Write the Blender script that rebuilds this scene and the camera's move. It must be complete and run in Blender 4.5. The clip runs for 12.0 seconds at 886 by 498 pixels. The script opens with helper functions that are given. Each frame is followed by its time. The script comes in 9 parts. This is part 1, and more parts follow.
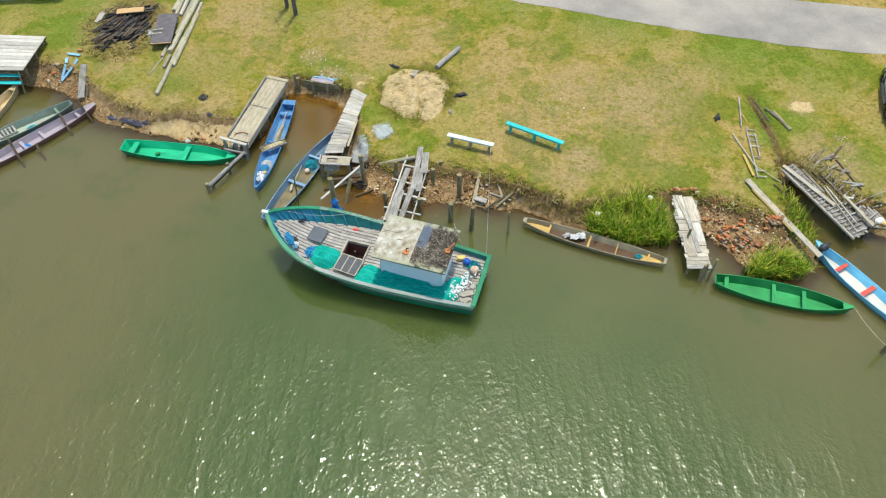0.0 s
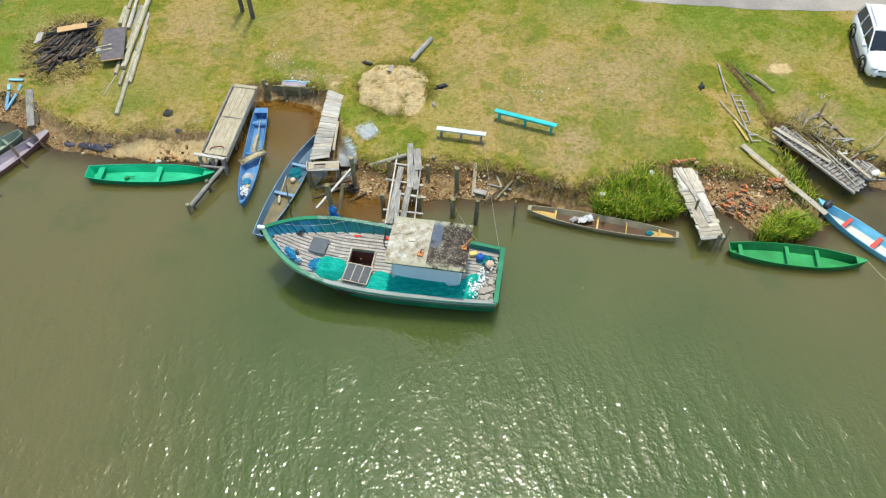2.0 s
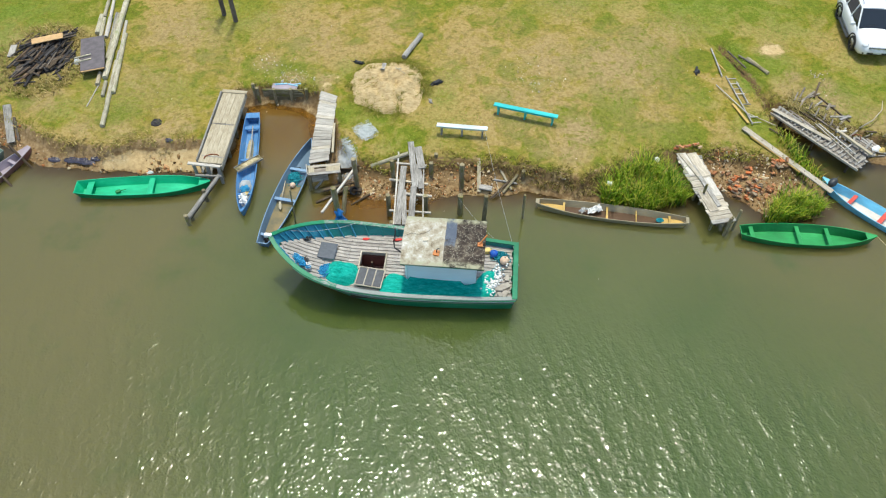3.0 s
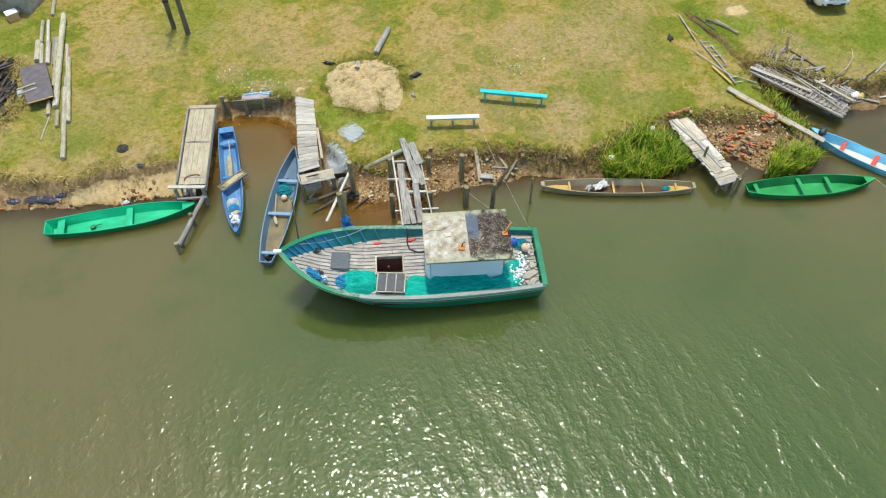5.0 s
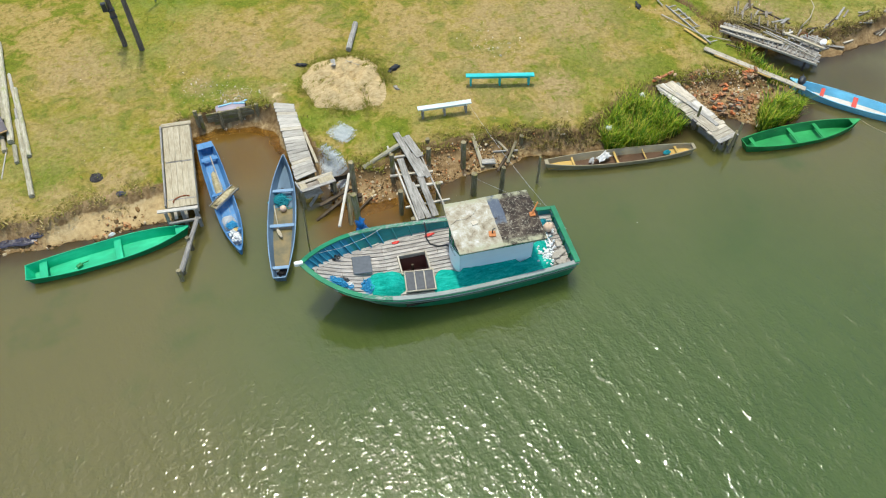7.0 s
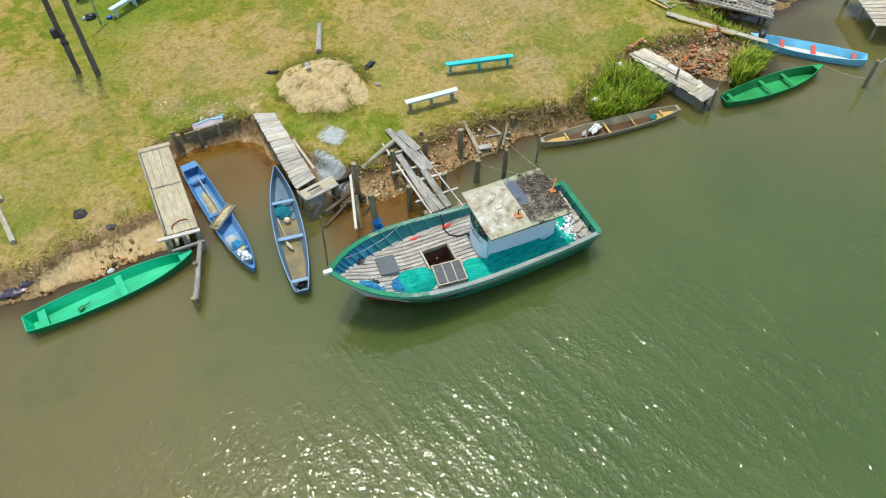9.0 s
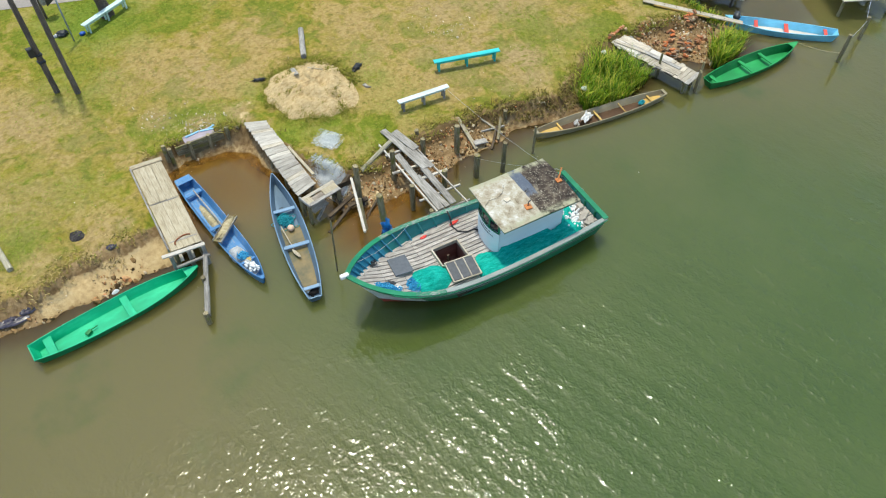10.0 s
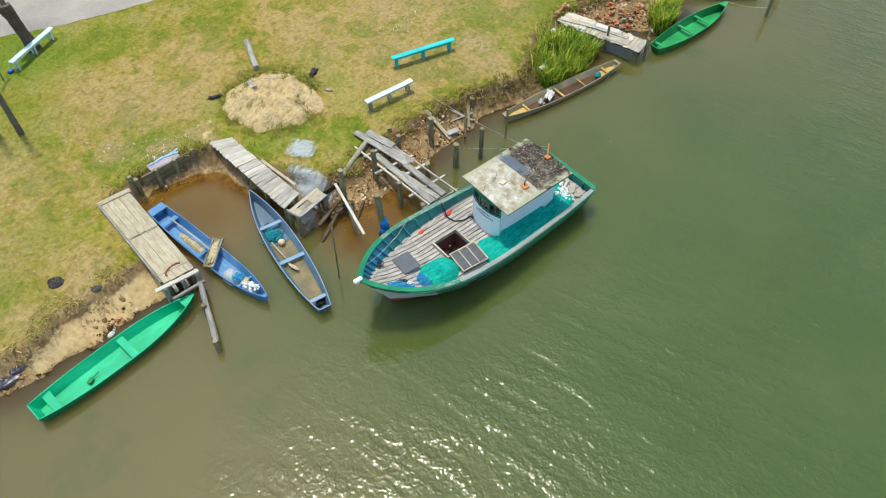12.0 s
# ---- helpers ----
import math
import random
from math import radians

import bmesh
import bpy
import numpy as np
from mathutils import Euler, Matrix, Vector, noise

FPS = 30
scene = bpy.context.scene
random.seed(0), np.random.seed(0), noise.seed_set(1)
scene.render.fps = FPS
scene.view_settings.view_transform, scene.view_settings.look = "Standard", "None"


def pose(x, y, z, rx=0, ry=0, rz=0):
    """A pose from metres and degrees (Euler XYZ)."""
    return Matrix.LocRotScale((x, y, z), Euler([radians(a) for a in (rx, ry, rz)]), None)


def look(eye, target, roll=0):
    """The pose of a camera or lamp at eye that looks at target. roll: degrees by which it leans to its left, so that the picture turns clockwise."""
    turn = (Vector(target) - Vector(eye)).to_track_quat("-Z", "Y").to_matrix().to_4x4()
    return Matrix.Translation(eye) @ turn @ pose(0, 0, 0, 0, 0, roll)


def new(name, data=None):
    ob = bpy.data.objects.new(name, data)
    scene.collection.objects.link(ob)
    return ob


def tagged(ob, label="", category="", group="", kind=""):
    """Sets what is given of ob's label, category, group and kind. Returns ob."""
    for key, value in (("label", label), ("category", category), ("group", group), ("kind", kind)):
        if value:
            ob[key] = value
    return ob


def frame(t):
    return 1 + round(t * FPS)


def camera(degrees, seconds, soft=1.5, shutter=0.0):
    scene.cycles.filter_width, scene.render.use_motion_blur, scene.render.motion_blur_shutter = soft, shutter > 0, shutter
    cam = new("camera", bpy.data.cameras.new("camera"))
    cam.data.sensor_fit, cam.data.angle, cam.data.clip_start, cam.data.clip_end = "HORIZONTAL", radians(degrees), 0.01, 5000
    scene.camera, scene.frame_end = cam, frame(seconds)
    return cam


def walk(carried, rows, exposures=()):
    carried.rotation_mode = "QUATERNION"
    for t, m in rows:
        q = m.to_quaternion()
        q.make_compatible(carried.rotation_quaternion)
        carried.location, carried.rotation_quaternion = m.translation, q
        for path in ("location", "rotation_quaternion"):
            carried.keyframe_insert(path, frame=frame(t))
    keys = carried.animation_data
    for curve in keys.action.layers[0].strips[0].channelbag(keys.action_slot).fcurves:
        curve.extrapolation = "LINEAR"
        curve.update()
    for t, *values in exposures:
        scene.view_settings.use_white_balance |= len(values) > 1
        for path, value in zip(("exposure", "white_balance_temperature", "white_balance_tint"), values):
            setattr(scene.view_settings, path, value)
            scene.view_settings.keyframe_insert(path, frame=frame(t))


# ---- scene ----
EXPO = 0.55
# ---- camera and its walk ----
cam = camera(62.406, 12.0, soft=1.15)
PATH = [
    (0.0, 3.266, -19.018, 25.642, 1.377, -51.398, -0.159),
    (0.5, 2.646, -18.780, 25.369, -0.849, -51.418, -0.204),
    (1.0, 1.899, -18.532, 25.090, -2.879, -51.462, -0.172),
    (1.5, 1.067, -18.275, 24.819, -4.774, -51.503, -0.071),
    (2.0, 0.190, -18.010, 24.554, -6.671, -51.536, 0.018),
    (2.5, -0.690, -17.714, 24.278, -8.656, -51.543, 0.091),
    (3.0, -1.560, -17.375, 23.986, -10.790, -51.505, 0.134),
    (5.0, -4.871, -15.873, 22.769, -20.111, -51.205, 0.175),
    (5.5, -5.681, -15.463, 22.473, -22.499, -51.127, 0.181),
    (6.0, -6.497, -15.006, 22.184, -24.901, -51.054, 0.191),
    (6.5, -7.298, -14.515, 21.914, -27.305, -51.001, 0.205),
    (7.0, -8.091, -13.995, 21.680, -29.702, -50.979, 0.210),
    (9.0, -11.104, -11.916, 21.093, -39.583, -50.906, 0.075),
    (9.5, -11.842, -11.341, 21.038, -42.104, -50.877, 0.028),
    (10.0, -12.516, -10.750, 20.995, -44.676, -50.865, -0.009),
    (10.5, -13.112, -10.194, 20.951, -47.307, -50.860, -0.035),
    (11.0, -13.640, -9.654, 20.880, -49.952, -50.819, -0.035),
    (11.5, -14.142, -9.099, 20.770, -52.594, -50.752, -0.026),
    (12.0, -14.645, -8.529, 20.642, -55.258, -50.675, -0.045),
]
walk(cam, [(t, pose(x, y, z, 90 + pitch, 0, yaw) @ pose(0, 0, 0, 0, 0, roll)) for t, x, y, z, yaw, pitch, roll in PATH],
     exposures=[(0.0, EXPO, 6500, 3), (12.0, EXPO, 6500, 3)])

# ---- sky and sun: a high sun behind thin haze, beyond the river bank ----
world = bpy.data.worlds.new("sky")
scene.world = world
world.use_nodes = True
wn = world.node_tree
sky = wn.nodes.new("ShaderNodeTexSky")
sky.sky_type = "NISHITA"
sky.sun_disc = False
SUN_EL, SUN_AZ = 78.5, 16.0          # degrees above the horizon; from +y towards +x
sky.sun_elevation, sky.sun_rotation = radians(SUN_EL), radians(SUN_AZ)
sky.air_density, sky.dust_density, sky.ozone_density = 1.0, 2.0, 1.0
wn.links.new(sky.outputs[0], wn.nodes["Background"].inputs[0])
wn.nodes["Background"].inputs[1].default_value = 0.15
sun_data = bpy.data.lights.new("sun", "SUN")
sun_data.energy, sun_data.angle, sun_data.color = 2.1, radians(3.2), (1.0, 0.935, 0.80)
sun = new("sun", sun_data)
sun_dir = Vector((math.sin(radians(SUN_AZ)) * math.cos(radians(SUN_EL)), math.cos(radians(SUN_AZ)) * math.cos(radians(SUN_EL)), math.sin(radians(SUN_EL))))
sun.matrix_world = look(sun_dir * 80, (0, 0, 0))

# ---- materials ----
class Nodes:
    """Short hand for one material's node tree."""

    def __init__(self, name):
        self.m = bpy.data.materials.new(name)
        self.m.use_nodes = True
        self.t = self.m.node_tree
        self.b = self.t.nodes["Principled BSDF"]

    def add(self, kind, **inputs):
        n = self.t.nodes.new(kind)
        for k, v in inputs.items():
            sock = n.inputs[k.replace("_", " ")]
            if isinstance(v, bpy.types.NodeSocket):
                self.t.links.new(v, sock)
            else:
                sock.default_value = v
        return n

    def link(self, a, b):
        self.t.links.new(a, b)

    def coords(self, stretch=(1, 1, 1), shift=True):
        tc = self.add("ShaderNodeTexCoord")
        out = tc.outputs["Object"]
        if shift:
            oi = self.add("ShaderNodeObjectInfo")
            k = self.add("ShaderNodeMath"); k.operation = "MULTIPLY"
            self.link(oi.outputs["Random"], k.inputs[0]); k.inputs[1].default_value = 37.0
            a = self.add("ShaderNodeVectorMath"); a.operation = "ADD"
            self.link(out, a.inputs[0]); self.link(k.outputs[0], a.inputs[1])
            out = a.outputs[0]
        mp = self.add("ShaderNodeMapping")
        mp.inputs["Scale"].default_value = stretch
        self.link(out, mp.inputs["Vector"])
        return mp.outputs[0]

    def noise(self, vec, scale, detail=4.0, rough=0.6):
        n = self.add("ShaderNodeTexNoise", Vector=vec, Scale=scale, Detail=detail, Roughness=rough)
        return n.outputs["Fac"]

    def ramp(self, fac, stops):
        r = self.add("ShaderNodeValToRGB", Fac=fac)
        el = r.color_ramp.elements
        while len(el) < len(stops):
            el.new(0.5)
        for e, (p, c) in zip(el, stops):
            e.position, e.color = p, (*c, 1.0)
        return r.outputs[0]

    def step(self, fac, lo, hi):
        r = self.add("ShaderNodeMapRange", Value=fac)
        r.interpolation_type = "SMOOTHSTEP"
        r.inputs["From Min"].default_value, r.inputs["From Max"].default_value = lo, hi
        return r.outputs[0]

    def mix(self, fac, a, b, mode="MIX"):
        n = self.add("ShaderNodeMix"); n.data_type = "RGBA"; n.blend_type = mode
        for i, v in ((0, fac), (6, a), (7, b)):
            if isinstance(v, bpy.types.NodeSocket):
                self.link(v, n.inputs[i])
            elif i:
                n.inputs[i].default_value = (*v, 1.0)
            else:
                n.inputs[i].default_value = v
        return n.outputs[2]

    def math(self, op, a, b):
        n = self.add("ShaderNodeMath"); n.operation = op
        for i, v in enumerate((a, b)):
            if isinstance(v, bpy.types.NodeSocket):
                self.link(v, n.inputs[i])
            else:
                n.inputs[i].default_value = v
        return n.outputs[0]

    def attr(self, name):
        return self.add_attr(name).outputs["Fac"]

    def add_attr(self, name):
        n = self.t.nodes.new("ShaderNodeAttribute")
        n.attribute_name = name
        return n

    def vary(self, col, amount):
        """Brightness that differs from object to object."""
        oi = self.add("ShaderNodeObjectInfo")
        v = self.add("ShaderNodeMapRange", Value=oi.outputs["Random"])
        v.inputs["To Min"].default_value, v.inputs["To Max"].default_value = 1 - amount, 1 + amount
        h = self.add("ShaderNodeHueSaturation", Color=col, Value=v.outputs[0])
        return h.outputs[0]

    def bump(self, height, strength, distance=0.02):
        n = self.add("ShaderNodeBump", Height=height, Strength=strength, Distance=distance)
        self.link(n.outputs[0], self.b.inputs["Normal"])
        return n

    def done(self, col, rough=0.8, metal=0.0, spec=0.5):
        if isinstance(col, bpy.types.NodeSocket):
            self.link(col, self.b.inputs["Base Color"])
        else:
            self.b.inputs["Base Color"].default_value = (*col, 1)
        if isinstance(rough, bpy.types.NodeSocket):
            self.link(rough, self.b.inputs["Roughness"])
        else:
            self.b.inputs["Roughness"].default_value = rough
        self.b.inputs["Metallic"].default_value = metal
        self.b.inputs["Specular IOR Level"].default_value = spec
        return self.m


def wood(name, dark, mid, light, rough=0.85, vary=0.22, moss=None):
    """Weathered timber, grain along the piece's own x axis."""
    n = Nodes(name)
    v = n.coords((0.9, 9.0, 9.0))
    grain = n.noise(v, 3.0, 6, 0.65)
    w = n.coords((0.6, 1.2, 1.2))
    blot = n.noise(w, 2.2, 5, 0.65)
    f = n.math("ADD", n.math("MULTIPLY", grain, 0.6), n.math("MULTIPLY", blot, 0.4))
    col = n.ramp(f, [(0.34, dark), (0.5, mid), (0.64, light)])
    if moss:
        col = n.mix(n.step(n.noise(w, 3.5, 4), 0.52, 0.68), col, moss)
    col = n.vary(col, vary)
    n.bump(grain, 0.5, 0.01)
    return n.done(col, rough, spec=0.25)


def paint(name, colour, wear_colour, wear=0.5, rough=0.5, fade=0.25, vary=0.05, scale=1.0, stretch=(0.5, 1.5, 1.5)):
    """Brushed paint on boards: faded, scuffed through to wear_colour where the noise is highest (wear: how much)."""
    n = Nodes(name)
    v = n.coords(stretch)
    big = n.noise(v, 1.6 * scale, 5, 0.6)
    small = n.noise(v, 14.0 * scale, 6, 0.7)
    lo = tuple(c * (1 - fade) for c in colour)
    hi = tuple(min(0.9, c * (1 + fade) + 0.02) for c in colour)
    col = n.ramp(big, [(0.3, lo), (0.52, colour), (0.72, hi)])
    f = n.math("ADD", n.math("MULTIPLY", small, 0.65), n.math("MULTIPLY", big, 0.35))
    col = n.mix(n.step(f, 0.72 - 0.26 * wear, 0.8 - 0.22 * wear), col, wear_colour)
    col = n.vary(col, vary)
    n.bump(small, 0.25, 0.006)
    return n.done(col, n.math("ADD", n.math("MULTIPLY", small, 0.3), rough - 0.15), spec=0.4)


def plain(name, colour, rough=0.6, metal=0.0, var=0.2, scale=8.0, bump=0.15):
    n = Nodes(name)
    v = n.coords()
    f = n.noise(v, scale, 5)
    col = n.ramp(f, [(0.3, tuple(c * (1 - var) for c in colour)), (0.7, tuple(min(0.95, c * (1 + var)) for c in colour))])
    n.bump(f, bump, 0.01)
    return n.done(n.vary(col, 0.06), rough, metal)


def islands(name, stops, rough=0.9, scale=6.0):
    """For joined small pieces: each piece its own tone."""
    n = Nodes(name)
    g = n.add("ShaderNodeNewGeometry")
    col = n.ramp(g.outputs["Random Per Island"], stops)
    f = n.noise(n.coords(), scale, 4)
    col = n.mix(0.5, col, n.mix(f, (0.15, 0.15, 0.15), (0.95, 0.95, 0.95)), "OVERLAY")
    return n.done(col, rough, spec=0.2)


def ground_material():
    n = Nodes("meadow_and_mud")
    v = n.coords(shift=False)
    huge, mid, fine, tiny = n.noise(v, 0.11, 3), n.noise(v, 1.9, 5, 0.65), n.noise(v, 6.5, 4, 0.62), n.noise(v, 30.0, 3, 0.7)
    warp = n.add("ShaderNodeTexNoise", Vector=v, Scale=0.7, Detail=3.0)
    bent = n.add("ShaderNodeVectorMath"); bent.operation = "MULTIPLY_ADD"
    n.link(warp.outputs["Color"], bent.inputs[0]); bent.inputs[1].default_value = (1.6, 1.6, 0.0); n.link(v, bent.inputs[2])
    patch, blot, tuft = n.noise(bent.outputs[0], 0.34, 4, 0.62), n.noise(bent.outputs[0], 1.35, 5, 0.68), n.noise(bent.outputs[0], 3.4, 4, 0.66)
    green = n.ramp(fine, [(0.25, (0.105, 0.130, 0.011)), (0.5, (0.150, 0.172, 0.017)), (0.75, (0.20, 0.215, 0.026))])
    dry = n.ramp(fine, [(0.25, (0.275, 0.185, 0.060)), (0.5, (0.355, 0.255, 0.090)), (0.75, (0.44, 0.33, 0.13))])
    yel = n.ramp(fine, [(0.25, (0.185, 0.155, 0.020)), (0.5, (0.255, 0.208, 0.032)), (0.75, (0.32, 0.262, 0.050))])
    lush = n.attr("lush")
    s = n.math("ADD", n.math("MULTIPLY", patch, 0.56), n.math("ADD", n.math("MULTIPLY", blot, 0.28), n.math("MULTIPLY", tuft, 0.16)))
    grass = n.mix(n.step(s, 0.43, 0.50), green, yel)
    grass = n.mix(n.step(n.math("ADD", n.math("MULTIPLY", s, 0.8), n.math("MULTIPLY", huge, 0.2)), 0.472, 0.552), grass, dry)
    grass = n.mix(n.math("MULTIPLY", n.step(n.noise(v, 3.1, 4, 0.7), 0.50, 0.66), 0.62), grass, (0.085, 0.092, 0.012))
    grass = n.mix(n.math("MULTIPLY", lush, n.step(blot, 0.2, 0.6)), grass, n.ramp(fine, [(0.25, (0.085, 0.145, 0.012)), (0.75, (0.19, 0.265, 0.036))]))
    dead = n.attr("dry")
    grass = n.mix(n.math("MULTIPLY", dead, n.step(tuft, 0.28, 0.55)), grass, n.ramp(fine, [(0.25, (0.225, 0.160, 0.066)), (0.75, (0.41, 0.31, 0.15))]))
    soil = n.ramp(n.math("ADD", n.math("MULTIPLY", mid, 0.5), n.math("MULTIPLY", fine, 0.5)),
                  [(0.3, (0.085, 0.052, 0.024)), (0.43, (0.22, 0.14, 0.065)), (0.57, (0.35, 0.245, 0.125)), (0.72, (0.46, 0.35, 0.21))])
    sand = n.ramp(n.math("ADD", n.math("MULTIPLY", mid, 0.5), n.math("MULTIPLY", fine, 0.5)),
                  [(0.3, (0.30, 0.205, 0.10)), (0.5, (0.50, 0.365, 0.18)), (0.7, (0.62, 0.49, 0.28))])
    # dark earth, with the shade under the bank's lip and in the ditch painted in
    soil = n.mix(n.math("MULTIPLY", n.attr("loam_shade"), n.step(fine, 0.2, 0.55)), soil, n.ramp(fine, [(0.3, (0.055, 0.035, 0.015)), (0.7, (0.185, 0.12, 0.052))]))
    bare = n.attr("bare")
    edge = n.math("ADD", bare, n.math("MULTIPLY", n.math("SUBTRACT", mid, 0.5), 1.3))
    col = n.mix(n.step(edge, 0.35, 0.65), grass, soil)
    sa = n.math("ADD", n.attr("sand"), n.math("MULTIPLY", n.math("SUBTRACT", mid, 0.5), 1.0))
    col = n.mix(n.step(sa, 0.4, 0.62), col, sand)
    wet = n.attr("wet")
    col = n.mix(n.math("MULTIPLY", wet, 0.8), col, n.ramp(mid, [(0.35, (0.12, 0.066, 0.018)), (0.65, (0.215, 0.125, 0.038))]), "MIX")
    n.bump(n.math("ADD", n.math("MULTIPLY", fine, 0.6), n.math("MULTIPLY", tiny, 0.5)), 0.55, 0.06)
    return n.done(col, 0.95, spec=0.1)


def water_material():
    """Silty river: amber and clear where it is shallow, green-brown and opaque where it is deep; wavelets run along the bank."""
    n = Nodes("river_water")
    v = n.coords((1.0, 1.0, 1.0), shift=False)

    def waves(turn, stretch, scale, detail, warp):
        m = n.add("ShaderNodeMapping", Vector=v)
        m.inputs["Rotation"].default_value = (0, 0, radians(turn))
        m.inputs["Scale"].default_value = (1.0, stretch, 1.0)
        return n.add("ShaderNodeTexNoise", Vector=m.outputs[0], Scale=scale, Detail=detail, Roughness=0.5, Distortion=warp).outputs["Fac"]

    swell = waves(6, 0.28, 1.8, 1.0, 0.2)      # rows of crests square to the bank
    chop = waves(-9, 0.8, 5.4, 1.0, 0.3)
    ripple = waves(14, 0.95, 12.0, 0.5, 0.3)
    gust = n.step(n.noise(v, 0.22, 3, 0.6), 0.32, 0.62)
    calm = n.attr("calm")
    crest = n.math("ADD", n.math("MULTIPLY", n.step(swell, 0.36, 0.64), 0.60), 0.70)
    h = n.math("ADD", n.math("MULTIPLY", chop, 0.0325), n.math("MULTIPLY", ripple, 0.0102))
    h = n.math("ADD", n.math("MULTIPLY", h, crest), n.math("MULTIPLY", swell, 0.022))
    h = n.math("MULTIPLY", h, n.math("MULTIPLY", calm, n.math("ADD", n.math("MULTIPLY", gust, 0.4), 0.75)))
    n.bump(h, 1.0, 1.0)
    cloud = n.noise(v, 0.16, 4, 0.6)
    murk = n.ramp(cloud, [(0.3, (0.049, 0.082, 0.017)), (0.55, (0.060, 0.093, 0.022)), (0.75, (0.074, 0.102, 0.028))])
    shallow = n.attr("shallow")
    murk = n.mix(n.math("MULTIPLY", n.attr("silt_sheen"), n.step(n.noise(v, 0.3, 4, 0.6), 0.12, 0.5)), murk, (0.120, 0.106, 0.036))
    amber = n.attr("amber")
    murk = n.mix(n.math("MULTIPLY", amber, 0.5), murk, (0.140, 0.090, 0.028))
    murk = n.mix(n.step(shallow, 0.1, 0.9), murk, n.mix(amber, (0.085, 0.062, 0.022), (0.190, 0.092, 0.010)))
    n.done(murk, 0.06, spec=0.9)
    n.b.subsurface_method = "BURLEY"
    n.b.inputs["Subsurface Weight"].default_value = 1.0
    n.b.inputs["Subsurface Radius"].default_value = (1.0, 1.0, 0.6)
    n.b.inputs["Subsurface Scale"].default_value = 1.1
    n.b.inputs["IOR"].default_value = 1.33
    clear = n.add("ShaderNodeBsdfTransparent", Color=(0.92, 0.79, 0.54, 1))
    m = n.add("ShaderNodeMixShader")
    n.link(n.math("MULTIPLY", n.step(shallow, 0.25, 1.0), n.math("ADD", n.math("MULTIPLY", amber, 0.45), 0.35)), m.inputs[0])
    n.link(n.b.outputs[0], m.inputs[1])
    n.link(clear.outputs[0], m.inputs[2])
    out = n.t.nodes["Material Output"]
    n.link(m.outputs[0], out.inputs[0])
    return n.m


def road_material():
    n = Nodes("worn_asphalt")
    v = n.coords(shift=False)
    a, b = n.noise(v, 0.35, 5), n.noise(v, 9.0, 6, 0.7)
    col = n.ramp(n.math("ADD", n.math("MULTIPLY", a, 0.65), n.math("MULTIPLY", b, 0.35)), [(0.35, (0.24, 0.22, 0.20)), (0.5, (0.33, 0.30, 0.265)), (0.65, (0.42, 0.375, 0.32))])
    n.bump(b, 0.4, 0.02)
    return n.done(col, 0.9, spec=0.2)


def roof_material():
    """Plywood cabin roof: whitish flaking paint in front, blackened mould behind, a blue-grey band between."""
    n = Nodes("cabin_roof_paint")
    v = n.coords(shift=False)
    x = n.add("ShaderNodeSeparateXYZ", Vector=v).outputs[0]
    big, mid, fine = n.noise(v, 1.3, 4), n.noise(v, 3.2, 5, 0.7), n.noise(v, 18.0, 5, 0.7)
    white = n.ramp(mid, [(0.32, (0.17, 0.135, 0.085)), (0.42, (0.33, 0.29, 0.21)), (0.52, (0.45, 0.42, 0.33)), (0.60, (0.52, 0.51, 0.45)), (0.68, (0.76, 0.75, 0.70))])
    white = n.mix(n.math("MULTIPLY", n.step(fine, 0.56, 0.72), 0.6), white, (0.26, 0.23, 0.16))
    white = n.mix(n.math("MULTIPLY", n.step(big, 0.42, 0.62), 0.35), white, (0.30, 0.245, 0.17))
    warp = n.add("ShaderNodeTexNoise", Vector=v, Scale=2.5, Detail=4.0)
    bent = n.add("ShaderNodeVectorMath"); bent.operation = "MULTIPLY_ADD"
    n.link(warp.outputs["Color"], bent.inputs[0]); bent.inputs[1].default_value = (0.9, 0.9, 0.9); n.link(v, bent.inputs[2])
    crack = n.add("ShaderNodeTexVoronoi", Vector=bent.outputs[0], Scale=3.4)
    crack.feature = "DISTANCE_TO_EDGE"
    mould = n.ramp(mid, [(0.38, (0.028, 0.022, 0.018)), (0.55, (0.075, 0.058, 0.045)), (0.70, (0.25, 0.22, 0.16))])
    mould = n.mix(n.math("MULTIPLY", n.math("SUBTRACT", 1.0, n.step(crack.outputs["Distance"], 0.0, 0.04)), n.step(fine, 0.38, 0.62)), mould, (0.42, 0.39, 0.31))
    edge = n.math("ADD", x, n.math("MULTIPLY", n.math("SUBTRACT", mid, 0.5), 0.12))
    col = n.mix(n.step(edge, 0.02, 0.05), white, mould)
    yy = n.add("ShaderNodeSeparateXYZ", Vector=v).outputs[1]
    band = n.math("MULTIPLY", n.math("MULTIPLY", n.step(edge, 0.02, 0.05), n.math("SUBTRACT", 1.0, n.step(edge, 0.42, 0.47))), n.step(n.math("ADD", yy, n.math("MULTIPLY", mid, 1.5)), 0.55, 0.85))
    col = n.mix(n.math("MULTIPLY", band, 0.8), col, (0.11, 0.14, 0.19))
    rim = n.step(n.math("ABSOLUTE", yy, 0.0), 0.85, 1.1)
    col = n.mix(n.math("MULTIPLY", rim, n.step(mid, 0.35, 0.6)), col, (0.36, 0.36, 0.24))
    n.bump(fine, 0.4, 0.01)
    return n.done(col, 0.85, spec=0.2)


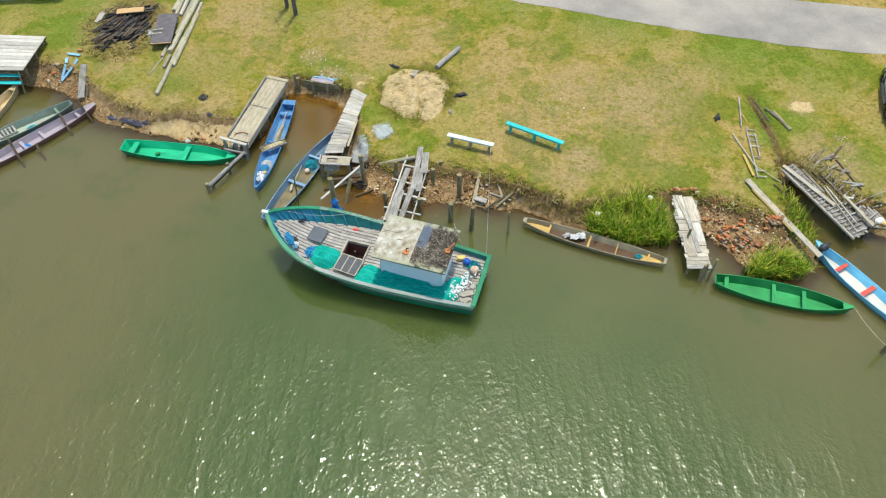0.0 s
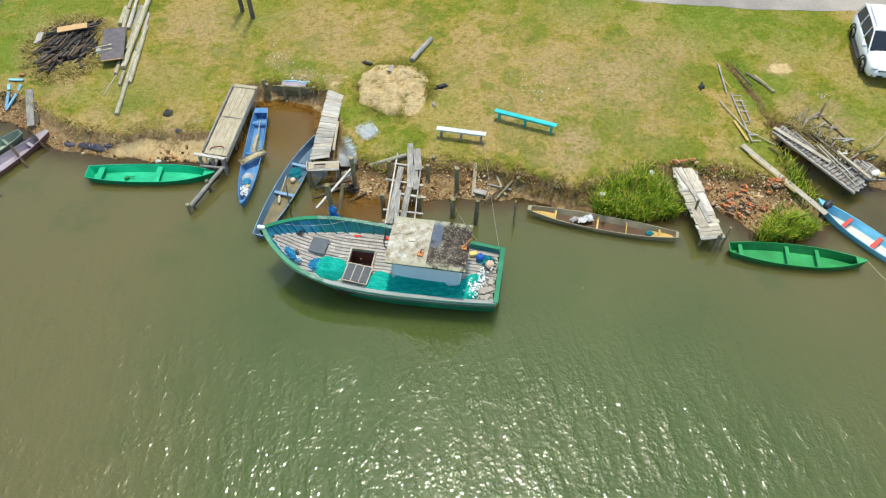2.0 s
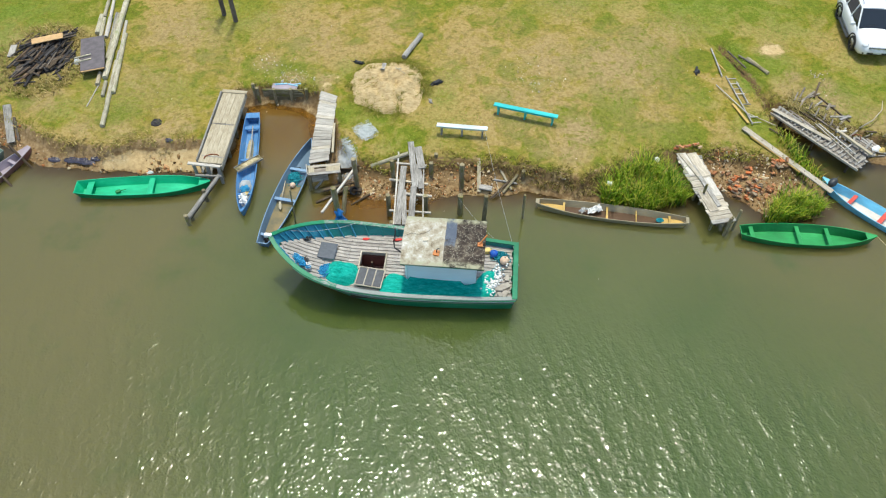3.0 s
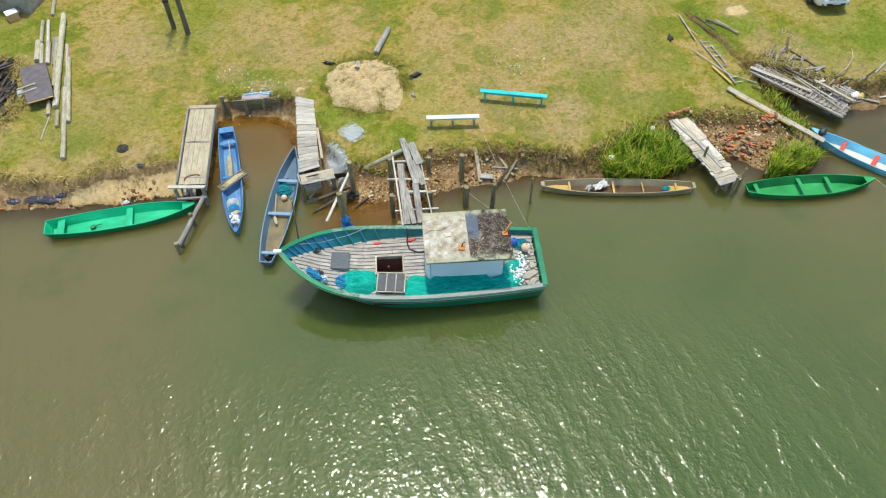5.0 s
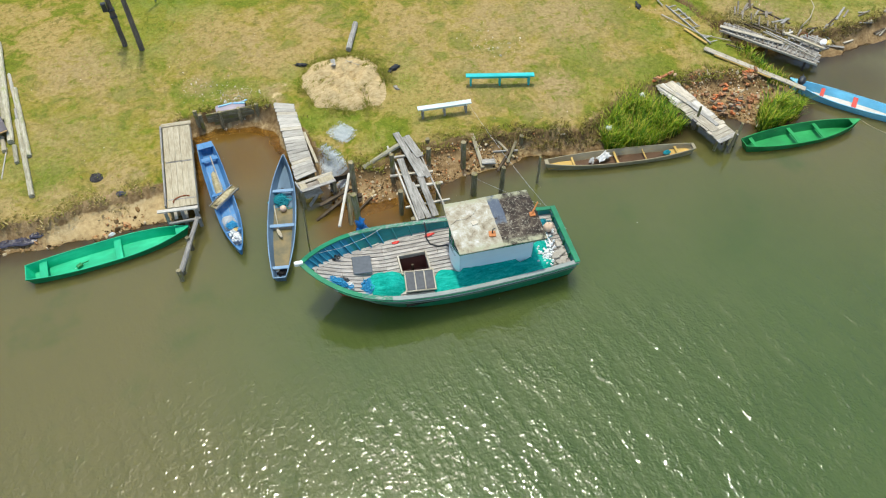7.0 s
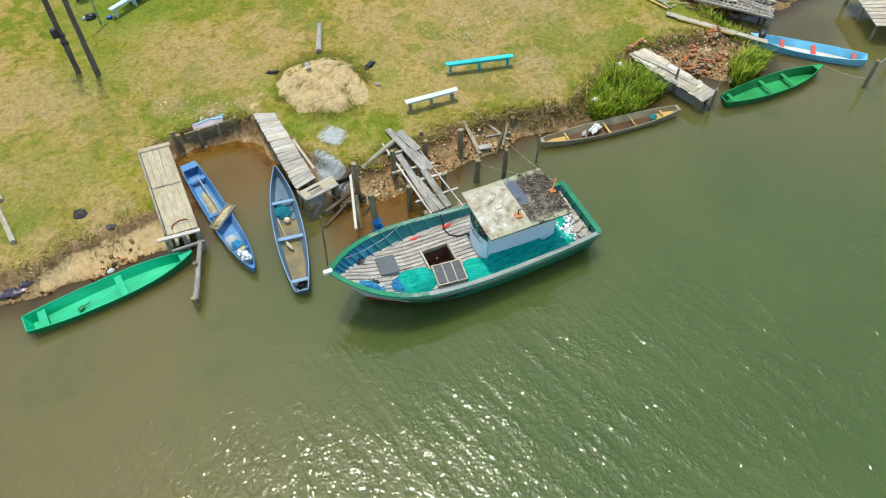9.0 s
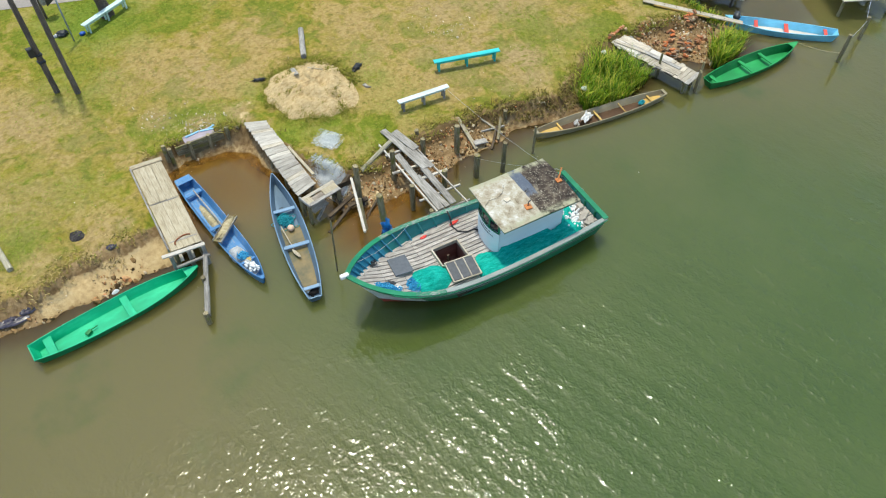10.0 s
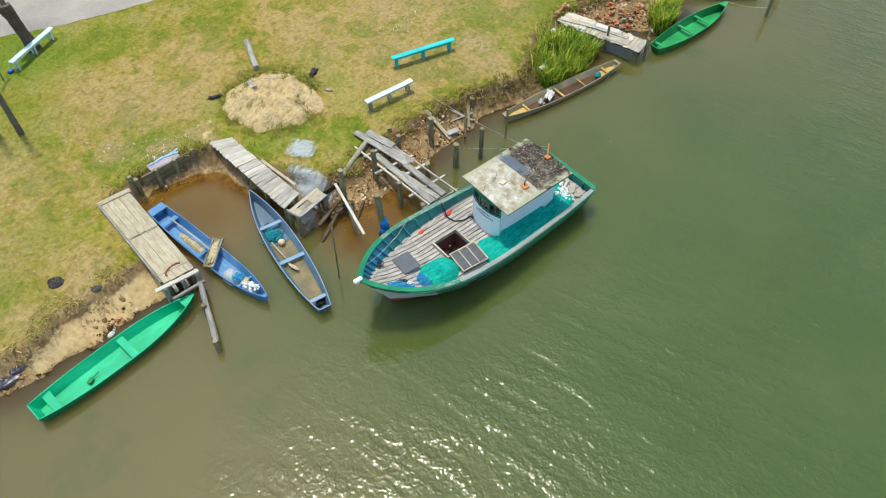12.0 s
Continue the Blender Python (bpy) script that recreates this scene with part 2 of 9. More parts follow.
def net_material(name, a, b, c):
    n = Nodes(name)
    v = n.coords()
    f, g = n.noise(n.coords((1, 4, 4)), 2.5, 6, 0.7), n.noise(v, 40.0, 3, 0.7)
    col = n.ramp(n.math("ADD", n.math("MULTIPLY", f, 0.7), n.math("MULTIPLY", g, 0.3)), [(0.34, a), (0.5, b), (0.66, c)])
    n.bump(n.math("ADD", f, g), 0.8, 0.03)
    return n.done(col, 0.9, spec=0.15)


def wispy_net():
    """Thin monofilament net: whitish threads with the grass showing through."""
    n = Nodes("wispy_net")
    f, g = n.noise(n.coords((1, 2, 2)), 3.0, 6, 0.7), n.noise(n.coords(), 22.0, 4, 0.7)
    n.done(n.ramp(g, [(0.3, (0.44, 0.50, 0.53)), (0.7, (0.62, 0.67, 0.70))]), 0.9)
    tc = n.add("ShaderNodeTexCoord")
    ds = n.add("ShaderNodeVectorMath"); ds.operation = "DISTANCE"
    flat = n.add("ShaderNodeMapping", Vector=tc.outputs["Generated"]); flat.inputs["Scale"].default_value = (2, 2, 0)
    n.link(flat.outputs[0], ds.inputs[0]); ds.inputs[1].default_value = (1, 1, 0)
    fade = n.math("SUBTRACT", 1.0, n.step(n.math("ADD", ds.outputs["Value"], n.math("MULTIPLY", n.math("SUBTRACT", f, 0.5), 1.6)), 0.35, 1.0))
    n.bump(g, 0.7, 0.02)
    clear = n.add("ShaderNodeBsdfTransparent")
    m = n.add("ShaderNodeMixShader")
    n.link(n.math("MULTIPLY", fade, n.math("ADD", n.math("MULTIPLY", g, 0.5), 0.36)), m.inputs[0])
    n.link(clear.outputs[0], m.inputs[1])
    n.link(n.b.outputs[0], m.inputs[2])
    n.link(m.outputs[0], n.t.nodes["Material Output"].inputs[0])
    return n.m


def brick_material():
    """Broken bricks: orange, burnt, brown and mortar-stained ones."""
    n = Nodes("broken_brick")
    oi = n.add("ShaderNodeObjectInfo")
    base = n.ramp(oi.outputs["Random"], [(0.0, (0.58, 0.17, 0.055)), (0.22, (0.46, 0.165, 0.065)), (0.4, (0.22, 0.14, 0.08)), (0.58, (0.60, 0.27, 0.12)), (0.75, (0.50, 0.40, 0.27)), (1.0, (0.17, 0.13, 0.09))])
    f = n.noise(n.coords(), 9.0, 5, 0.7)
    col = n.mix(n.step(f, 0.5, 0.72), base, (0.36, 0.27, 0.18))
    n.bump(f, 0.6, 0.015)
    return n.done(col, 0.92, spec=0.15)


def glass_dark():
    n = Nodes("tinted_glass")
    return n.done((0.015, 0.022, 0.03), 0.06, spec=0.7)


M = {
    "ground": ground_material(), "water": water_material(), "road": road_material(), "cabin_roof": roof_material(),
    "grey_wood": wood("silvered_board", (0.13, 0.12, 0.105), (0.30, 0.285, 0.255), (0.47, 0.45, 0.41)),
    "silver_wood": wood("silver_grey_board", (0.24, 0.225, 0.19), (0.38, 0.355, 0.305), (0.50, 0.475, 0.42), vary=0.12),
    "pale_wood": wood("sun_bleached_board", (0.25, 0.215, 0.16), (0.45, 0.40, 0.31), (0.62, 0.57, 0.47)),
    "white_wood": wood("whitened_board", (0.31, 0.285, 0.24), (0.48, 0.45, 0.39), (0.62, 0.59, 0.53), vary=0.2),
    "tan_wood": wood("tan_board", (0.27, 0.225, 0.145), (0.42, 0.365, 0.255), (0.53, 0.475, 0.35), vary=0.05),
    "deck_wood": wood("scrubbed_deck", (0.19, 0.17, 0.145), (0.39, 0.36, 0.325), (0.55, 0.52, 0.47), vary=0.13),
    "dark_wood": wood("wet_dark_timber", (0.03, 0.022, 0.014), (0.085, 0.062, 0.04), (0.17, 0.13, 0.085)),
    "post_wood": wood("mossy_pile", (0.10, 0.082, 0.045), (0.25, 0.21, 0.12), (0.40, 0.355, 0.235), moss=(0.21, 0.20, 0.055)),
    "log_wood": wood("peeled_log", (0.22, 0.20, 0.13), (0.42, 0.385, 0.28), (0.58, 0.55, 0.43), moss=(0.30, 0.31, 0.16)),
    "drift": wood("driftwood_grey", (0.09, 0.075, 0.055), (0.215, 0.185, 0.15), (0.36, 0.325, 0.275), vary=0.3),
    "char": wood("charred_timber", (0.008, 0.008, 0.009), (0.028, 0.026, 0.026), (0.10, 0.09, 0.085), vary=0.5),
    "scorched": wood("scorched_board", (0.02, 0.015, 0.013), (0.10, 0.065, 0.04), (0.26, 0.19, 0.125), vary=0.35),
    "pole_wood": wood("weathered_pole", (0.07, 0.06, 0.055), (0.135, 0.115, 0.10), (0.22, 0.19, 0.165)),
    "bark": wood("dark_bark", (0.045, 0.035, 0.027), (0.115, 0.092, 0.07), (0.21, 0.175, 0.14)),
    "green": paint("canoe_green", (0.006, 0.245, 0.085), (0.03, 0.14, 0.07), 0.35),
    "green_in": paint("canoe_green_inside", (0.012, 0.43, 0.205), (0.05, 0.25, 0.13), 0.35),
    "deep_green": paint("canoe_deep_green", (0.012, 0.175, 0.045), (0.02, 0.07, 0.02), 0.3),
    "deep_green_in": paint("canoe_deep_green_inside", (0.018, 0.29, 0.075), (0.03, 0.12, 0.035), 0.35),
    "boat_green": paint("hull_green", (0.006, 0.195, 0.088), (0.12, 0.17, 0.13), 0.42),
    "teal": paint("bulwark_teal", (0.022, 0.25, 0.24), (0.12, 0.19, 0.18), 0.6),
    "teal_blue": paint("bulwark_blue", (0.03, 0.245, 0.36), (0.14, 0.21, 0.22), 0.6),
    "hull_white": paint("hull_white", (0.62, 0.67, 0.67), (0.33, 0.34, 0.32), 0.5),
    "grey_rail": paint("worn_rail", (0.27, 0.305, 0.285), (0.15, 0.15, 0.13), 0.65),
    "rail_worn": paint("worn_green_rail", (0.02, 0.19, 0.105), (0.27, 0.29, 0.265), 0.95),
    "cabin_white": paint("cabin_pale_blue", (0.82, 0.90, 0.92), (0.50, 0.55, 0.55), 0.3, fade=0.06),
    "red_paint": paint("boot_red", (0.35, 0.045, 0.022), (0.14, 0.05, 0.03), 0.5),
    "orange_block": paint("orange_timber", (0.55, 0.20, 0.055), (0.40, 0.23, 0.10), 0.4),
    "yellow_old": paint("faded_yellow", (0.50, 0.33, 0.085), (0.30, 0.235, 0.13), 0.65),
    "canoe_grey": paint("bare_canoe", (0.33, 0.285, 0.18), (0.42, 0.31, 0.11), 0.7),
    "rust_in": paint("rusty_bilge", (0.085, 0.042, 0.016), (0.035, 0.022, 0.012), 0.6),
    "blue": paint("canoe_blue", (0.07, 0.235, 0.46), (0.24, 0.33, 0.42), 0.55),
    "blue_in": paint("canoe_blue_inside", (0.07, 0.225, 0.47), (0.28, 0.32, 0.35), 0.75),
    "slate": paint("canoe_slate_blue", (0.075, 0.135, 0.215), (0.17, 0.20, 0.23), 0.4),
    "slate_in": paint("canoe_slate_inside", (0.10, 0.165, 0.235), (0.18, 0.21, 0.235), 0.4),
    "slate_rail": paint("canoe_light_blue_rail", (0.20, 0.32, 0.46), (0.3, 0.36, 0.42), 0.4),
    "sky_blue": paint("canoe_sky_blue", (0.20, 0.56, 0.76), (0.3, 0.45, 0.55), 0.35),
    "cream": paint("canoe_cream", (0.60, 0.56, 0.49), (0.42, 0.36, 0.28), 0.45),
    "coral": paint("coral_red", (0.66, 0.085, 0.055), (0.5, 0.2, 0.15), 0.3),
    "maroon": paint("maroon_line", (0.22, 0.02, 0.03), (0.2, 0.08, 0.08), 0.3),
    "mauve": paint("mauve_grey", (0.34, 0.29, 0.325), (0.33, 0.30, 0.30), 0.5),
    "brick_red_hull": paint("red_brown_hull", (0.20, 0.095, 0.075), (0.2, 0.15, 0.13), 0.5),
    "sage": paint("sage_green", (0.185, 0.24, 0.19), (0.28, 0.28, 0.23), 0.5),
    "sage_in": paint("sage_pale_inside", (0.37, 0.42, 0.33), (0.30, 0.30, 0.23), 0.5),
    "ochre": paint("ochre_canoe", (0.52, 0.40, 0.21), (0.4, 0.3, 0.17), 0.4),
    "bench_white": paint("bench_white", (0.60, 0.70, 0.69), (0.30, 0.58, 0.58), 0.5),
    "bench_turquoise": paint("bench_turquoise", (0.035, 0.50, 0.50), (0.18, 0.45, 0.43), 0.35),
    "bench_mint": paint("bench_mint", (0.58, 0.76, 0.72), (0.66, 0.70, 0.66), 0.5),
    "cover_grey": plain("hatch_grey", (0.085, 0.09, 0.10), 0.7),
    "dark_plastic": plain("purple_black_plastic", (0.05, 0.045, 0.065), 0.28, var=0.5, scale=9, bump=0.6),
    "lid_grey": plain("slate_lid", (0.10, 0.115, 0.135), 0.7),
    "board_dark": plain("brown_grey_board", (0.115, 0.10, 0.105), 0.75, var=0.3, scale=3),
    "orange_board": plain("tan_ply", (0.58, 0.37, 0.17), 0.8, var=0.15),
    "concrete": plain("old_concrete", (0.36, 0.33, 0.28), 0.9, var=0.3, scale=4),
    "plaster": plain("pale_grey_render", (0.46, 0.50, 0.55), 0.9, var=0.15, scale=2),
    "net_teal": net_material("teal_net", (0.006, 0.22, 0.17), (0.012, 0.38, 0.30), (0.05, 0.52, 0.43)),
    "net_blue": net_material("blue_rope", (0.02, 0.15, 0.36), (0.04, 0.29, 0.55), (0.12, 0.45, 0.66)),
    "net_turq": net_material("turquoise_rope", (0.01, 0.15, 0.20), (0.025, 0.27, 0.33), (0.07, 0.40, 0.45)),
    "net_white": net_material("pale_net", (0.30, 0.31, 0.31), (0.46, 0.48, 0.48), (0.62, 0.64, 0.63)),
    "net_wispy": wispy_net(),
    "net_straw": net_material("straw_net", (0.28, 0.22, 0.12), (0.45, 0.38, 0.22), (0.60, 0.54, 0.36)),
    "white_foam": plain("white_float", (0.80, 0.80, 0.77), 0.6, var=0.08),
    "white_cloth": plain("white_cloth", (0.70, 0.69, 0.66), 0.9, var=0.15),
    "black_rubber": plain("black_rubber", (0.018, 0.018, 0.02), 0.6),
    "blue_plastic": plain("blue_plastic", (0.02, 0.11, 0.50), 0.4, var=0.1),
    "yellow_plastic": plain("yellow_plastic", (0.66, 0.48, 0.14), 0.5, var=0.1),
    "peach_buoy": plain("peach_buoy", (0.66, 0.47, 0.33), 0.6, var=0.12),
    "blue_tarp": plain("blue_tarpaulin", (0.02, 0.20, 0.55), 0.5, var=0.3, scale=5),
    "red_plastic": plain("red_plastic", (0.70, 0.04, 0.03), 0.5, var=0.1),
    "sky_debris": plain("light_blue_board", (0.25, 0.50, 0.68), 0.7),
    "rust": plain("rusty_iron", (0.22, 0.075, 0.03), 0.85, var=0.4),
    "steel_dark": plain("dark_steel", (0.06, 0.065, 0.07), 0.5, metal=0.6),
    "pole_grey": plain("painted_steel", (0.25, 0.31, 0.36), 0.5),
    "car_white": plain("white_car_paint", (0.80, 0.81, 0.81), 0.22, var=0.01, bump=0.0),
    "car_black": plain("car_trim_black", (0.015, 0.015, 0.016), 0.5, var=0.1),
    "chrome": plain("chrome_trim", (0.72, 0.72, 0.73), 0.2, metal=1.0, var=0.03),
    "rim": plain("alloy_rim", (0.33, 0.33, 0.34), 0.35, metal=0.8, var=0.1),
    "lamp_glass": plain("lamp_lens", (0.55, 0.58, 0.60), 0.15, var=0.1),
    "tail_red": plain("tail_lens", (0.5, 0.02, 0.02), 0.2, var=0.1),
    "glass": glass_dark(),
    "ink": plain("black_lettering", (0.03, 0.03, 0.035), 0.7),
    "brick": brick_material(),
    "sandheap": net_material("heaped_sand", (0.31, 0.21, 0.085), (0.52, 0.395, 0.205), (0.66, 0.53, 0.32)),
    "bilge": None,
    "grass_blades": islands("grass_blades", [(0.0, (0.155, 0.175, 0.018)), (0.4, (0.20, 0.21, 0.026)), (0.75, (0.25, 0.22, 0.042)), (1.0, (0.33, 0.26, 0.075))]),
    "dry_blades": islands("dead_grass", [(0.0, (0.17, 0.135, 0.045)), (0.5, (0.31, 0.25, 0.09)), (1.0, (0.45, 0.38, 0.17))]),
    "bank_blades": islands("brown_bank_plants", [(0.0, (0.055, 0.045, 0.010)), (0.4, (0.14, 0.105, 0.028)), (0.75, (0.20, 0.165, 0.035)), (1.0, (0.36, 0.28, 0.11))]),
    "straw_blades": islands("bleached_grass", [(0.0, (0.12, 0.10, 0.024)), (0.4, (0.24, 0.18, 0.055)), (0.75, (0.34, 0.255, 0.09)), (1.0, (0.44, 0.35, 0.15))]),
    "lush_blades": islands("lush_grass", [(0.0, (0.13, 0.20, 0.018)), (0.6, (0.19, 0.26, 0.030)), (1.0, (0.27, 0.31, 0.050))]),
    "reed": islands("reed_leaves", [(0.0, (0.03, 0.085, 0.005)), (0.35, (0.12, 0.25, 0.010)), (0.7, (0.33, 0.43, 0.025)), (0.9, (0.52, 0.50, 0.06)), (1.0, (0.62, 0.44, 0.11))], 0.45),
    "rubble": islands("rubble_mix", [(0.0, (0.05, 0.032, 0.015)), (0.30, (0.20, 0.115, 0.045)), (0.52, (0.38, 0.25, 0.11)), (0.66, (0.44, 0.17, 0.065)), (0.82, (0.50, 0.37, 0.19)), (1.0, (0.68, 0.58, 0.43))]),
    "litter": islands("litter_scraps", [(0.0, (0.42, 0.33, 0.22)), (0.4, (0.62, 0.54, 0.42)), (0.8, (0.80, 0.76, 0.67)), (1.0, (0.52, 0.40, 0.28))]),
}


def bilge_material():
    n = Nodes("bilge_water")
    f = n.noise(n.coords(), 2.0, 4)
    col = n.ramp(f, [(0.35, (0.13, 0.125, 0.07)), (0.65, (0.25, 0.19, 0.085))])
    return n.done(col, 0.06)


M["bilge"] = bilge_material()

# ---- small builders ----
RNG = random.Random(7)


def thing(name, x, y, z, rz=0.0, label="", category="", group="", kind="", tilt=(0, 0)):
    e = new(name)
    e.empty_display_size = 0.2
    e.matrix_basis = pose(x, y, z, tilt[0], tilt[1], rz)
    return tagged(e, label, category, group, kind)


def mesh_from(name, verts, faces, mats, face_mats=None, smooth=False):
    me = bpy.data.meshes.new(name)
    me.from_pydata([tuple(v) for v in verts], [], faces)
    for m in (mats if isinstance(mats, (list, tuple)) else [mats]):
        me.materials.append(m)
    if face_mats is not None:
        me.polygons.foreach_set("material_index", face_mats)
    if smooth:
        me.polygons.foreach_set("use_smooth", [True] * len(me.polygons))
    me.update()
    return me


def part(name, bm, material, parent, label=""):
    """One bmesh as one mesh object under a thing or a part (in the parent's own axes)."""
    me = bpy.data.meshes.new(name)
    bmesh.ops.recalc_face_normals(bm, faces=bm.faces)
    bm.to_mesh(me)
    bm.free()
    for m in (material if isinstance(material, (list, tuple)) else [material]):
        me.materials.append(m)
    ob = new(name, me)
    ob.parent = parent
    return tagged(ob, label)


def piece(name, me, parent, m=None, label=""):
    ob = new(name, me)
    ob.parent = parent
    if m is not None:
        ob.matrix_basis = m
    return tagged(ob, label)


def frame_along(a, b, up=(0, 0, 1), roll=0.0):
    a, b = Vector(a), Vector(b)
    x = (b - a).normalized()
    up = Vector(up)
    if abs(x.dot(up)) > 0.98:
        up = Vector((0, 1, 0))
    y = up.cross(x).normalized()
    z = x.cross(y)
    m = Matrix((x, y, z)).transposed().to_4x4()
    m.translation = a
    return m @ Matrix.Rotation(radians(roll), 4, "X")


def board_mesh(length, w, th, mat, seed=0):
    """A sawn board along x: worn top edges, slightly ragged ends."""
    r = random.Random(seed * 7919 + int(length * 1000) + int(w * 10000))
    c = min(0.012, th * 0.3, w * 0.2)
    ring = [(-w / 2, 0), (w / 2, 0), (w / 2, th - c), (w / 2 - c, th), (-w / 2 + c, th), (-w / 2, th - c)]
    vs, fs = [], []
    cuts = (0.0, 0.5, 1.0) if length > 1.0 else (0.0, 1.0)
    for i, s in enumerate(cuts):
        bow = r.uniform(-0.006, 0.006) if 0 < s < 1 else 0
        for (y, z) in ring:
            e = r.uniform(-0.012, 0.012) if s in (0.0, 1.0) else 0
            vs.append((s * length + e, y + bow, z + abs(bow)))
    n = len(ring)
    for i in range(len(cuts) - 1):
        for k in range(n):
            fs.append((i * n + k, i * n + (k + 1) % n, (i + 1) * n + (k + 1) % n, (i + 1) * n + k))
    fs.append(tuple(range(n))[::-1])
    fs.append(tuple((len(cuts) - 1) * n + k for k in range(n)))
    return mesh_from("board", vs, fs, mat)


BOARDS = [0]


def board(name, a, b, w, th, mat, parent, roll=0.0, label=""):
    """A board from a to b (its underside's middle line), in the parent's axes."""
    BOARDS[0] += 1
    me = board_mesh((Vector(b) - Vector(a)).length, w, th, mat, BOARDS[0])
    return piece(name, me, parent, frame_along(a, b, roll=roll), label)


def tube_into(vs, fs, pts, r, sides=6, r2=None, caps=True):
    pts = [Vector(p) for p in pts]
    base = len(vs)
    side = None
    for i, p in enumerate(pts):
        d = (pts[min(i + 1, len(pts) - 1)] - pts[max(i - 1, 0)])
        d = d.normalized() if d.length > 1e-6 else Vector((0, 0, 1))
        ref = Vector((0, 0, 1)) if abs(d.z) < 0.9 else Vector((1, 0, 0))
        if side is not None and abs(side.dot(d)) < 0.9:
            ref2 = (side - d * side.dot(d)).normalized()
        else:
            ref2 = d.cross(ref).normalized()
        side = ref2
        up = d.cross(side)
        q = i / max(1, len(pts) - 1)
        rr = r if r2 is None else r + (r2 - r) * q
        for k in range(sides):
            a = 2 * math.pi * k / sides
            vs.append(p + side * (math.cos(a) * rr) + up * (math.sin(a) * rr))
    for i in range(len(pts) - 1):
        for k in range(sides):
            a, b = base + i * sides + k, base + i * sides + (k + 1) % sides
            fs.append((a, b, b + sides, a + sides))
    if caps:
        fs.append(tuple(base + k for k in range(sides))[::-1])
        fs.append(tuple(base + (len(pts) - 1) * sides + k for k in range(sides)))


def tube(name, pts, r, mat, parent=None, sides=8, r2=None, label="", smooth=True):
    vs, fs = [], []
    tube_into(vs, fs, pts, r, sides, r2)
    ob = new(name, mesh_from(name, vs, fs, mat, smooth=smooth))
    if parent is not None:
        ob.parent = parent
    return tagged(ob, label)


def pole_mesh(length, r, r2, mat, seed=1, sides=10, rough=0.06):
    """A round timber along x with knots and a slightly crooked run."""
    rr = random.Random(seed)
    vs, fs = [], []
    n = max(2, int(length / 0.6) + 1)
    for i in range(n + 1):
        q = i / n
        ox, oy = rr.uniform(-1, 1) * rough * r, rr.uniform(-1, 1) * rough * r
        for k in range(sides):
            a = 2 * math.pi * k / sides
            rad = (r + (r2 - r) * q) * (1 + rr.uniform(-rough, rough))
            vs.append((q * length + (rr.uniform(-0.02, 0.02) if i in (0, n) else 0), oy + rad * math.cos(a), ox + rad * math.sin(a)))
    for i in range(n):
        for k in range(sides):
            a, b = i * sides + k, i * sides + (k + 1) % sides
            fs.append((a, b, b + sides, a + sides))
    fs.append(tuple(range(sides))[::-1])
    fs.append(tuple(n * sides + k for k in range(sides)))
    return mesh_from("pole", vs, fs, mat, smooth=False)


def pole(name, a, b, r, mat, parent=None, r2=None, label="", category="", group="", seed=None):
    BOARDS[0] += 1
    me = pole_mesh((Vector(b) - Vector(a)).length, r, r if r2 is None else r2, mat, BOARDS[0] if seed is None else seed)
    ob = new(name, me)
    if parent is not None:
        ob.parent = parent
    ob.matrix_basis = frame_along(a, b)
    return tagged(ob, label, category, group)


def box_bm(sx, sy, sz, at=(0, 0, 0), bevel=0.01, seg=1, turn=None):
    bm = bmesh.new()
    bmesh.ops.create_cube(bm, size=1.0)
    bmesh.ops.scale(bm, vec=(sx, sy, sz), verts=bm.verts)
    if bevel:
        bmesh.ops.bevel(bm, geom=bm.edges[:], offset=bevel, segments=seg, affect="EDGES", profile=0.5)
    if turn is not None:
        bmesh.ops.transform(bm, matrix=turn, verts=bm.verts)
    bmesh.ops.translate(bm, vec=at, verts=bm.verts)
    return bm


def lump_bm(rx, ry, rz, at=(0, 0, 0), rough=0.12, seed=0, sub=2, freq=2.0):
    bm = bmesh.new()
    bmesh.ops.create_icosphere(bm, subdivisions=sub, radius=1.0)
    for v in bm.verts:
        k = 1 + rough * noise.noise(v.co * freq + Vector((seed * 3.1, seed * 1.7, 0)))* 2
        v.co = Vector((v.co.x * rx * k, v.co.y * ry * k, v.co.z * rz * k)) + Vector(at)
    for f in bm.faces:
        f.smooth = True
    return bm


